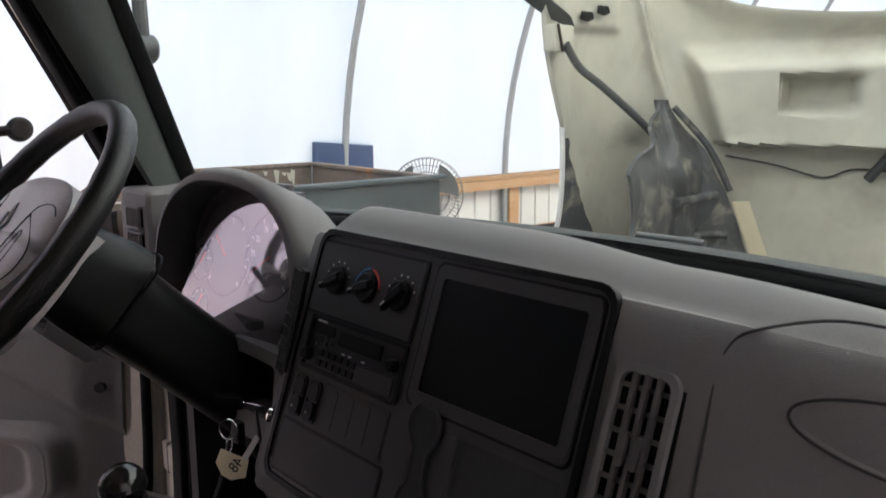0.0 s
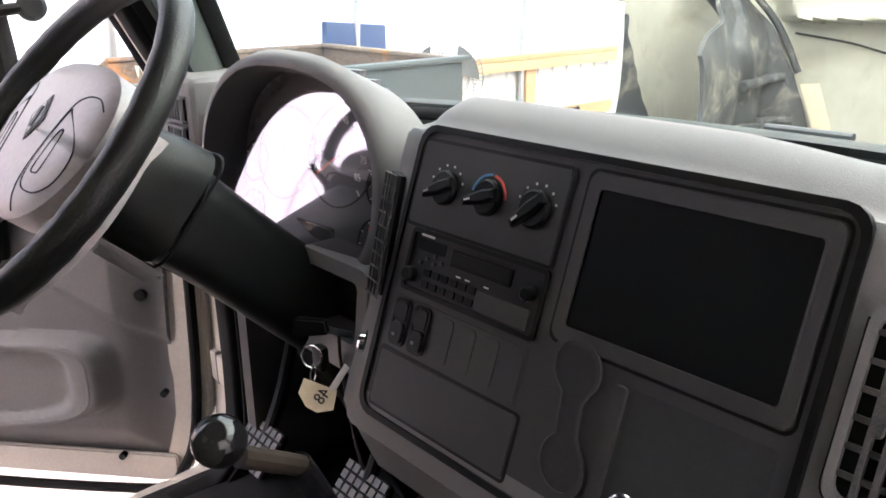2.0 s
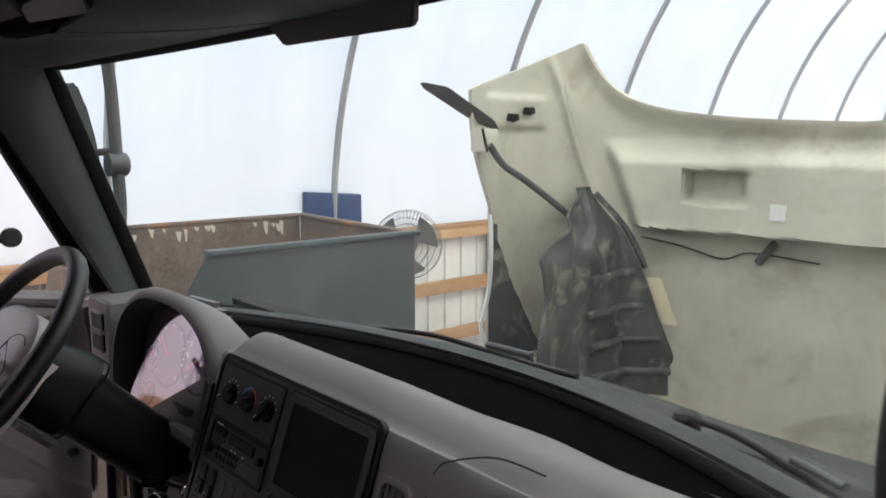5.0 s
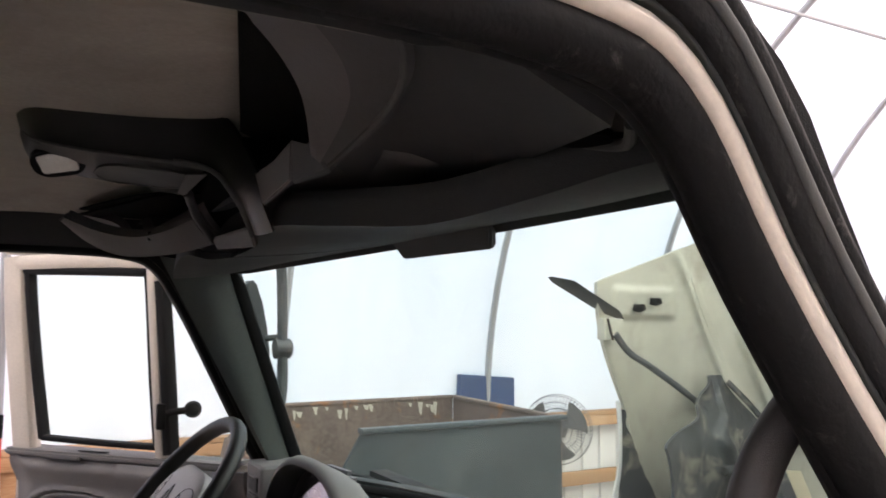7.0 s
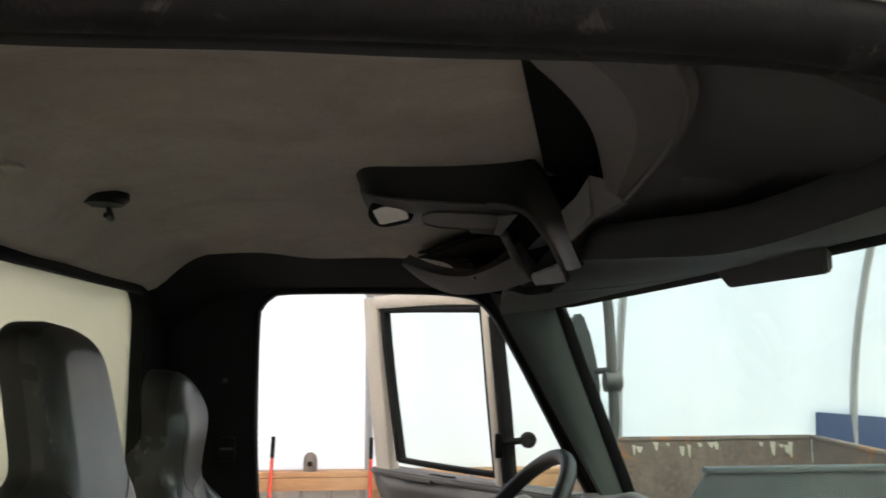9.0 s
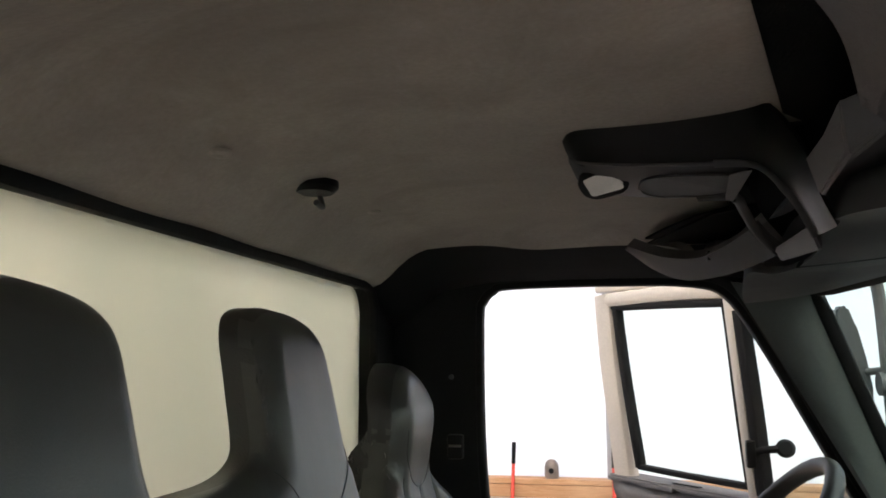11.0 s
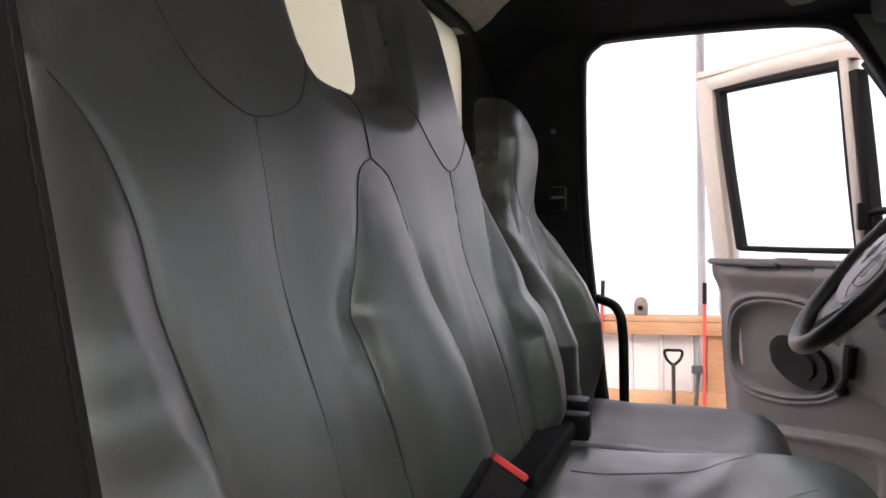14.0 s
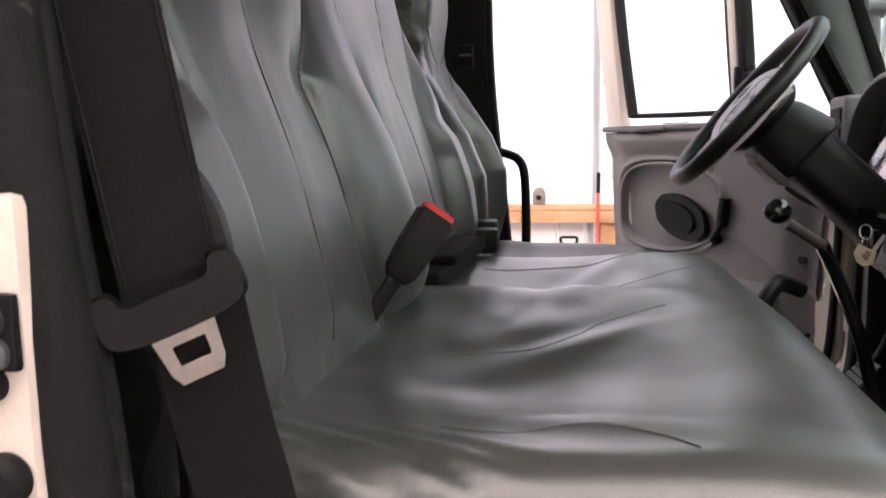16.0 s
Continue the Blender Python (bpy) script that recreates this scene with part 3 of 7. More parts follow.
# the self-dumping bin
def dump_bin():
    t = thing("dump_bin", (-4.4, 2.5, 0), "large open steel bin, grey-green outside and rusty inside", "bin")
    x0, x1, y0, y1, top = -5.25, -3.67, 1.82, 3.27, 1.615
    side = [(y0, top), (y1, top), (y1 + 0.02, 0.45), (2.3, 0.28), (1.2, 0.62), (1.35, 1.08)]
    part("near_side", plated([V(x1, y, z) for y, z in [(1.86, top), (y1, top), (y1, 0.45), (2.3, 0.28), (1.45, 0.5), (1.72, 1.38)]], (0.02, 0, 0), 0.004), BIN_PAINT, t)
    part("far_side", plated([V(x0, y, z) for y, z in [(y0, top), (y1 + 0.1, top), (y1 + 0.1, 0.45), (2.3, 0.28), (1.3, 0.5), (1.5, 1.4)]], (-0.02, 0, 0), 0.004), RUST, t, "rusty inner side with scraped paint")
    part("back", plated([V(x1, y1, 0.45), V(x0, y1 + 0.1, 0.45), V(x0, y1 + 0.1, top), V(x1, y1, top)], (0, 0.02, 0), 0.004), RUST, t, "rusty back plate")
    part("slope", plated([V(x1, 1.45, 0.5), V(x0, 1.3, 0.5), V(x0, 2.3, 0.28), V(x1, 2.3, 0.28)], (0, 0, -0.02)), RUST, t)
    part("chute", plated([V(x1, 1.72, 1.38), V(x0, 1.5, 1.4), V(x0, 1.3, 0.5), V(x1, 1.45, 0.5)], (0, -0.02, 0)), RUST, t)
    part("bottom", plated([V(x1, 2.3, 0.28), V(x0, 2.3, 0.28), V(x0, y1 + 0.1, 0.45), V(x1, y1, 0.45)], (0, 0, -0.02)), RUST, t)
    bm = bmesh.new()
    sweep(bm, [V(x1 + 0.012, 1.85, top), V(x1 + 0.012, y1 + 0.03, top)], strip_profile(0.075, 0.03), up=(0, 0, 1))
    part("rim", bm, BIN_PAINT, t)
    bm = bmesh.new()
    sweep(bm, [V(x1, y1 + 0.012, top - 0.01), V(x0, y1 + 0.112, top - 0.01)], strip_profile(0.06, 0.03), up=(0, 0, 1))
    sweep(bm, [V(x0 - 0.01, y1 + 0.1, top - 0.01), V(x0 - 0.01, y0, top - 0.01)], strip_profile(0.05, 0.03), up=(0, 0, 1))
    part("far_rim", bm, RUST, t)
    rnd = random.Random(4)
    for k in range(16):
        y = y0 + 0.1 + rnd.random() * 1.35
        h, w = 0.03 + 0.12 * rnd.random() ** 2, 0.015 + 0.04 * rnd.random()
        z = top - 0.03 - rnd.random() * 0.04
        bm = bmesh.new()
        plate(bm, [V(x0 + 0.002, y, z), V(x0 + 0.002, y + w, z - 0.005), V(x0 + 0.002, y + w * 0.7, z - h), V(x0 + 0.002, y + w * 0.3, z - h * 0.8)], (0.002, 0, 0))
        part("paint_scrape", bm, SCRAPE, t, smooth=0)
    for y in (1.9, 3.0):
        part("skid", boxed((x0, y, 0.0), (x1, y + 0.12, 0.30), 0.01), EXHAUST, t)


dump_bin()


def blue_box():
    t = thing("storage_tote", (-5.88, 4.05, 1.329), "blue plastic tote set on the wall behind a hoop", "tote")
    bm = boxed((-5.95, 3.775, 1.329), (-5.815, 4.375, 1.69), 0.012)
    for v in bm.verts:
        if v.co.z > 1.5:
            v.co.z += 0.05 * (4.375 - v.co.y) / 0.6
    part("body", bm, BLUE, t)


blue_box()


def barn_fan(c, r):
    t = thing("barn_fan", (c[0], c[1], 0), "grey pedestal fan with a round wire guard", "fan")
    c = Vector(c)
    ax = V(0.72, -0.66, 0.05).normalized()
    s, w = ax.cross(V(0, 0, 1)).normalized(), V(0, 0, 1)
    part("stand", tube([(c.x - 0.06, c.y + 0.06, 0.0), (c.x - 0.06, c.y + 0.06, c.z)], 0.022, 1), FAN, t)
    part("foot", disced((c.x - 0.06, c.y + 0.06, 0.0), (0, 0, 1), 0.26, 0.035), FAN, t)
    part("motor", disced(c - ax * 0.16, ax, 0.075, 0.13, bevel=0.02), FAN, t)
    bm = bmesh.new()
    for d, rr in ((-0.05, 1.0), (0.06, 0.97), (0.07, 0.8), (0.08, 0.62), (0.084, 0.45), (0.085, 0.3), (-0.07, 0.6)):
        sweep(bm, [c + ax * d + (s * math.cos(k * math.pi / 18) + w * math.sin(k * math.pi / 18)) * r * rr for k in range(36)], 0.0022, True)
    for k in range(56):
        a = 2 * math.pi * k / 56
        q = s * math.cos(a) + w * math.sin(a)
        sweep(bm, [c + ax * 0.088 + q * 0.05, c + ax * 0.08 + q * r * 0.62, c + ax * 0.06 + q * r * 0.97, c - ax * 0.05 + q * r, c - ax * 0.075 + q * r * 0.5], 0.0016)
    part("guard", bm, FAN, t, "fine wire guard")
    for k in range(3):
        a0 = 2 * math.pi * k / 3 + 0.5

        def blade(u, v):
            a, rr = a0 + (u - 0.5) * 1.25 * (0.5 + 0.5 * v), r * (0.16 + 0.72 * v)
            return c + (s * math.cos(a) + w * math.sin(a)) * rr + ax * (0.05 * (u - 0.5))
        part("blade", sheet(blade, 6, 5, tuple(ax * 0.003)), FAN, t)
    part("hub", disced(c - ax * 0.03, ax, 0.05, 0.07, bevel=0.015), FAN, t)


barn_fan((-4.45, 3.84, 1.40), 0.27)


def cart():
    t = thing("hand_cart", (-4.6, 5.2, 0), "small cart with a bent black steel handle beside a white drum", "cart")
    part("handle", tube([(-4.4, 4.75, 0.3), (-4.4, 4.78, 0.98), (-4.4, 4.83, 1.04), (-4.4, 5.2, 1.04), (-4.4, 5.25, 0.98), (-4.4, 5.32, 0.3)], 0.013, 3), BLACK, t)
    part("brace", tube([(-4.38, 4.95, 0.45), (-4.3, 5.0, 0.62), (-4.3, 5.3, 0.64), (-4.3, 5.36, 0.45)], 0.012, 3), BLACK, t)
    part("platform", boxed((-4.75, 4.7, 0.2), (-4.3, 5.4, 0.3), 0.01), BLACK, t)
    for y in (4.75, 5.35):
        part("wheel", disced((-4.62, y - 0.03, 0.11), (0, 1, 0), 0.11, 0.06, bevel=0.015), RUBBER, t)
    d = thing("drum", (-4.62, 5.02, 0.3), "small white plastic drum standing on the cart", "drum")
    prof = [(0.13, 0), (0.14, 0.02), (0.14, 0.36), (0.12, 0.42), (0.06, 0.44)]
    bm = bmesh.new()
    rings(bm, [[V(-4.6 + r * math.cos(k * math.pi / 12), 5.02 + r * math.sin(k * math.pi / 12), 0.3 + h) for k in range(24)] for r, h in prof])
    part("body", bm, TANK, d)


cart()


def banner():
    """A hanging tan banner; its lettering stands as plain bars."""
    t = thing("banner", (-3.4, 7.8, 4.4), "tan printed vinyl banner hanging from a rope", "banner")
    a, b, h = V(-4.02, 7.8, 5.24), V(-2.42, 7.8, 4.62), 0.92

    def at(u, v, off=0.0):
        p = a.lerp(b, u) - V(0, 0, h * v)
        return p + V(0, -off - 0.03 * math.sin(u * 7 + v * 2), 0)
    part("cloth", sheet(lambda u, v: at(u, v), 24, 10, (0, 0.003, 0)), BANNER, t, smooth=60)
    for u0, u1, v0, v1, m in ((0.02, 0.98, 0.55, 0.68, BANNER_BLUE), (0.20, 0.95, 0.26, 0.50, BANNER_BROWN), (0.22, 0.90, 0.08, 0.12, BANNER_BROWN), (0.04, 0.16, 0.10, 0.55, BANNER_BLUE)):
        part("print_bar", sheet(lambda u, v: at(u0 + (u1 - u0) * u, v0 + (v1 - v0) * v, 0.004), 12, 2, (0, 0.002, 0)), m, t, smooth=60)
    words("Your Trucks & Parts Headquarters", 0.088, Matrix.Translation(at(0.50, 0.87, 0.008)) @ Matrix.Rotation(radians(90), 4, "X") @ Matrix.Rotation(math.atan2(b.z - a.z, b.x - a.x), 4, "Z"), BANNER_BROWN, t)
    part("rope", tube([V(-4.6, 7.8, 4.6), a, b, V(1.5, 7.8, 4.3)], 0.008, 1), LETTER, t)


banner()


# ---- the truck cab ----
CX = -0.57           # the cab's middle
LEFT, RIGHT = -1.35, 0.26


OPENING = [(-0.10, 1.16), (-0.155, 1.35), (-0.190, 1.55), (-0.205, 1.70), (-0.222, 1.85), (-0.235, 2.05), (-0.235, 2.325), (-0.226, 2.371), (-0.202, 2.397), (-0.155, 2.410), (0.10, 2.413), (0.26, 2.407), (0.335, 2.38),
           (0.40, 2.285), (0.49, 2.12), (0.57, 1.97), (0.625, 1.86), (0.655, 1.70), (0.66, 1.30), (0.62, 1.18), (0.50, 1.16)]


def opening_loop(grow=0.0, n=4):
    c = V(0, 0.2, 1.85)
    loop = smooth_path([V(0, y, z) for y, z in OPENING], n, True)
    return [p + (p - c).normalized() * grow for p in loop]


def project(p, poly):
    """From the opening's middle through p, out to the polygon."""
    c = V(0, 0.2, 1.85)
    d, best = p - c, None
    for i in range(len(poly)):
        a, b = poly[i - 1], poly[i]
        ex, ey, fx, fy = d.y, d.z, b[0] - a[0], b[1] - a[1]
        det = ex * fy - ey * fx
        if abs(det) < 1e-9:
            continue
        t = ((a[0] - c.y) * fy - (a[1] - c.z) * fx) / det
        u = ((a[0] - c.y) * ey - (a[1] - c.z) * ex) / det
        if t > 0 and -1e-6 <= u <= 1 + 1e-6 and (best is None or t < best):
            best = t
    return c + d * best


SIDE = [(-0.56, 1.02), (-0.56, 2.478), (0.34, 2.478), (0.435, 2.40), (0.72, 1.87), (0.97, 1.85), (0.97, 1.02)]


def flare(x, y, z):
    """The sides stand further out below than at the roof: round the passenger doorway and beside the driver's dash."""
    return x + (0.062 * sm(2.32, 1.95, z) if x > CX else -0.045 * sm(2.30, 1.90, z) * sm(0.0, 0.3, y))


def side(name, x, out, label):
    inner = opening_loop()
    outer = [project(p, SIDE) for p in inner]
    bm = bmesh.new()
    rim_frame(bm, [V(flare(x, p.y, p.z), p.y, p.z) for p in outer], [V(flare(x, p.y, p.z), p.y, p.z) for p in inner], (out, 0, 0))
    return part(name, bm, CAB_DARK, None, label, 40, "structure", "cab side")


side("cab_side_left", LEFT, -0.07, "dark trimmed cab side round the open driver's doorway")
side("cab_side_right", RIGHT, 0.022, "dark trimmed cab side round the open passenger doorway")


def weatherstrip(name, x, grow, prof, material, label):
    bm = bmesh.new()
    sweep(bm, [V(flare(x, p.y, p.z), p.y, p.z) for p in opening_loop(grow)], prof, True, up=(1, 0, 0))
    part(name, bm, material, None, label, 50, "structure", "door seal")


# painted flanges and rubber seals of the two doorways
weatherstrip("door_seal", LEFT - 0.03, -0.004, strip_profile(0.022, 0.045), RUBBER, "black rubber seal round the driver's doorway")
weatherstrip("door_flange", LEFT - 0.105, 0.040, strip_profile(0.05, 0.06), CREAM, "cream painted flange of the driver's doorway")
weatherstrip("door_seal", RIGHT + 0.012, -0.004, strip_profile(0.033, 0.034, 0.42), SEAL, "thick black rubber seal round the passenger doorway")
weatherstrip("door_seal", RIGHT + 0.000, -0.015, strip_profile(0.010, 0.012, 0.42), SEAL, "thin black lip inside the passenger doorway seal")
weatherstrip("door_flange", RIGHT + 0.0250, 0.0135, strip_profile(0.015, 0.013, 0.4), CREAM, "narrow cream painted flange of the passenger doorway")
weatherstrip("door_lip", RIGHT + 0.026, 0.0235, strip_profile(0.004, 0.014, 0.4), COWL, "grey-green edge of the painted flange")


def front_strip(name, x, grow, prof, material, label):
    """A strip that follows the doorway over its top and down the windshield pillar only."""
    loop = [p for p in opening_loop(grow)]
    a = next(i for i, p in enumerate(loop) if p.z > 2.40)
    bm = bmesh.new()
    sweep(bm, [V(flare(x, p.y, p.z), p.y, p.z) for p in loop[a:] if p.y > 0.55 or p.z > 1.9], prof, False, up=(1, 0, 0))
    part(name, bm, material, None, label, 50, "structure", "door seal")


front_strip("outer_seal", RIGHT + 0.030, 0.0375, strip_profile(0.024, 0.016, 0.42), SEAL, "black outer seal along the roof and pillar")
front_strip("drip_rail", RIGHT + 0.033, 0.0525, strip_profile(0.008, 0.014, 0.4), PILLAR, "thin grey drip rail")
front_strip("outer_seal", RIGHT + 0.030, 0.0640, strip_profile(0.019, 0.016, 0.42), SEAL, "black outer lip along the roof and pillar")


def headliner():
    def top(x, y):
        d = abs(x - CX) / 0.83
        z = 2.492 - 0.085 * sm(0.62, 1.0, d) - 0.022 * sm(-0.15, -0.36, y) - 0.078 * sm(-0.30, -0.435, y) - 0.06 * sm(0.3, 0.63, y)
        z += 0.006 * bell(y, -0.36, 0.03) * sm(0.9, 0.7, d) + 0.0035 * noise.noise(V(x * 5, y * 6, 0))
        return V(x, y, z)

    def across(x0, x1, bend0=0.0, bend1=0.0):
        def fn(u, v):
            back = sm(0.42, 0.12, v)
            a, b = x0 + bend0 * back, x1 + bend1 * back
            x = a + (b - a) * u
            return top(x, -0.47 + (1.10 - 0.15 * ((x - CX) / 0.8) ** 2) * v)
        return fn
    part("ceiling", sheet(across(LEFT + 0.15, RIGHT - 0.091, 0.055), 60, 50, (0, 0, 0.03)), HEAD, None, "sagging dark grey fabric headliner", 60, "structure", "headliner")
    # roof trim and the headliner's shade over the driver's door in one black strip
    part("roof_rail_left", sheet(across(LEFT, LEFT + 0.149, 0.0, 0.055), 12, 40, (0, 0, 0.03)), CAB_DARK, None, "black roof trim on the driver's side, widened by its shade", 60, "structure", "trim")
    part("roof_rail_right", sheet(lambda u, v: top(RIGHT - 0.09 + 0.09 * u, -0.47 + 0.84 * v), 8, 40, (0, 0, 0.03)), CAB_DARK, None, "black trim along the roof's passenger side", 60, "structure", "trim")

    def roof(u, v):
        x, y = LEFT - 0.04 + (RIGHT - LEFT + 0.08) * u, -0.58 + (1.15 - 0.14 * ((2 * u - 1) ** 2)) * v
        d = abs(x - CX) / 0.87
        return V(x, y, 2.60 - 0.075 * d ** 6 - 0.06 * sm(0.35, 0.6, y))
    part("cab_roof", sheet(roof, 24, 16, (0, 0, 0.015)), CREAM, None, "cream painted cab roof", 60, "structure", "roof")


headliner()

for x, y, kind in ((-0.508, -0.318, 1), (-0.274, -0.340, 0), (-0.738, -0.305, 0)):
    t = thing("ceiling_clip", (x, y, 2.47), "small plastic clip on the headliner", "clip", "headliner clips")
    zz = 2.492 - 0.022 * sm(-0.15, -0.36, y) - 0.078 * sm(-0.30, -0.435, y)
    if kind:
        part("base", disced((x, y, zz + 0.005), (0, 0, -1), 0.033, 0.016, bevel=0.007), BLACK, t)
        part("hook", tube([(x - 0.02, y, zz - 0.01), (x - 0.005, y + 0.01, zz - 0.03), (x + 0.02, y + 0.01, zz - 0.028)], 0.004, 4), EXHAUST, t)
    else:
        part("base", disced((x, y, zz + 0.004), (0, 0, -1), 0.014, 0.007, bevel=0.003), HEAD, t)


def rear_wall():
    outer = [V(*(q[0] + CX, 0, q[1] + 1.78)) for q in rounded(1.80, 1.40, 0.02, 10)]
    inner = [V(q[0] + CX - 0.011, 0, q[1] + 2.151) for q in rounded(1.218, 0.442, 0.07, 10)]
    bm = bmesh.new()
    rim_frame(bm, [V(p.x, -0.435, p.z) for p in outer], [V(p.x, -0.435, p.z) for p in inner], (0, -0.06, 0))
    part("wall_rear", bm, CAB_DARK, None, "dark trimmed back wall of the cab", 40, "structure", "wall")
    w = thing("window_rear", (CX, -0.50, 1.94), "wide dusty back window of the cab", "window", kind="structure")
    bm = bmesh.new()
    sweep(bm, [V(p.x, -0.435, p.z) for p in inner], strip_profile(0.024, 0.018), True, up=(0, 1, 0))
    part("seal", bm, RUBBER, w, "black rubber seal")
    bm = bmesh.new()
    plate(bm, [V(p.x, -0.47, p.z) for p in inner], (0, -0.005, 0))
    g = part("pane", bm, PANE_REAR, w, smooth=0)
    g.visible_shadow = False


SET = placed((CX, -0.43, 2.1), (0.0, 0.0, 0.018))
rear_wall()
SET = HERE

# body of the truck behind the cab, seen through the back window
bodyt = thing("truck_body", (CX, -1.6, 0.9), "off-white panelled truck body standing close behind the cab", "truck body")
part("front_wall", boxed((-1.75, -2.4, 1.0), (0.62, -1.05, 3.1), 0.02), TANK, bodyt)
for x in (-1.3, -0.82, -0.35, 0.12):
    part("rib", boxed((x, -1.06, 1.02), (x + 0.05, -1.035, 3.08), 0.006), TANK, bodyt)
part("crossbar", boxed((-1.74, -1.06, 2.33), (0.6, -1.03, 2.37), 0.006), TANK, bodyt)
part("chassis", boxed((-1.1, -4.0, 0.6), (-0.05, 2.6, 0.85), 0.02), EXHAUST, bodyt)


# windshield
def ws_point(u, v):
    """u across from the driver's side, v up."""
    w = 0.80 - 0.05 * v
    x = CX + (2 * u - 1) * w
    d = (2 * u - 1) ** 2
    y0, y1 = 0.965 - 0.256 * d, 0.632 - 0.125 * d
    return V(x, y0 + (y1 - y0) * v + 0.012 * (1 - d) * math.sin(math.pi * v), 1.845 + (0.55 - 0.022 * d) * v)


ws = thing("window_front", (CX, 0.9, 1.85), "wide curved windshield with a black rubber surround", "window", kind="structure")
part("pane", sheet(ws_point, 40, 14), PANE, ws, smooth=60)
edge = [ws_point(u / 30, 0) for u in range(31)] + [ws_point(1, v / 12) for v in range(1, 12)] + [ws_point(1 - u / 30, 1) for u in range(31)] + [ws_point(0, 1 - v / 12) for v in range(1, 12)]
bm = bmesh.new()
sweep(bm, edge, strip_profile(0.022, 0.03), True, up=(0, -0.8, 0.6))
part("seal", bm, RUBBER, ws)


def a_pillar(name, s):
    """Inner trim of a windshield pillar; s: -1 the driver's, +1 the passenger's."""
    loops = []
    for k in range(13):
        v = k / 12
        f = ws_point(0 if s < 0 else 1, -0.1 + 1.10 * v)
        xo = (LEFT if s < 0 else RIGHT) - s * 0.002
        r = V(xo, 0.663 - 0.325 * v, 1.80 + 0.60 * v)
        r.x = flare(r.x, r.y, r.z) if s > 0 else r.x
        inn = V(f.x - s * 0.006, f.y - 0.02, f.z + 0.005)
        mid = f.lerp(r, 0.45) - V(s * 0.018, 0.012, 0)
        mid2 = f.lerp(r, 0.78) - V(s * 0.016, 0.012, 0)
        loops.append([f + V(s * 0.012, 0.008, 0), inn, mid, mid2, r + V(-s * 0.006, 0, 0), r + V(s * 0.02, 0.02, 0), f + V(s * 0.03, 0, 0)])
    bm = bmesh.new()
    rings(bm, loops)
    part(name, bm, PILLAR_TRIM if s < 0 else CAB_DARK, None, "moulded dark grey trim of a windshield pillar" if s < 0 else "moulded black trim of a windshield pillar", 45, "structure", "pillar")


a_pillar("a_pillar_left", -1)
a_pillar("a_pillar_right", 1)

# floor, firewall and black lower trim
part("floor", boxed((-1.46, -0.55, 1.12), (0.32, 0.95, 1.175), 0.0), MAT, None, "black rubber cab floor", 0, "structure", "floor")
part("wall_front", boxed((-1.46, 0.93, 1.12), (0.32, 0.98, 1.84), 0.0), MAT, None, "black carpeted firewall under the dash", 0, "structure", "wall")
part("floor_tunnel", boxed((-0.80, 0.52, 1.17), (-0.30, 0.95, 1.45), 0.06, 4), MAT, None, "black carpeted engine tunnel", 40, "structure", "tunnel")


def cowl():
    def fn(u, v):
        x = CX + (2 * u - 1) * 0.84
        d = (2 * u - 1) ** 2
        y = 0.955 - 0.25 * d + 0.30 * v
        return V(x, y, 1.865 - 0.085 * v - 0.02 * v * v + 0.012 * math.sin(v * 14))
    part("cowl", sheet(fn, 40, 14, (0, 0, -0.03)), COWL, None, "dusty grey cowl under the windshield", 40, "structure", "cowl")


cowl()


def wiper(x0, x1):
    t = thing("windshield_wiper", (x0, 1.0, 1.86), "black windshield wiper parked on the cowl", "wiper", "wipers")

    def on(x, up=0.018):
        u = (x - CX) / 1.6 + 0.5
        d = (2 * u - 1) ** 2
        return V(x, 1.04 - 0.25 * d + 0.012, 1.810 + up)
    part("blade", tube([on(x0 + (x1 - x0) * k / 6) for k in range(7)], 0.006, 2), BLACK, t)
    part("arm", tube([on(x0 + (x1 - x0) * k / 4 * 0.9, 0.034 + 0.006 * math.sin(k * 1.5)) + V(0, 0.012, 0) for k in range(5)], 0.005, 3), BLACK, t)
    part("spring", tube([on(x0 + (x1 - x0) * (0.5 + k / 20), 0.045) + V(0, 0.012, 0) for k in range(5)], 0.006, 1), EXHAUST, t)
    part("pivot", disced(on(x0) + V(0, 0.02, -0.02), (0, 0, 1), 0.02, 0.04, bevel=0.005), BLACK, t)


wiper(-0.95, -0.42)
wiper(-0.25, 0.12)


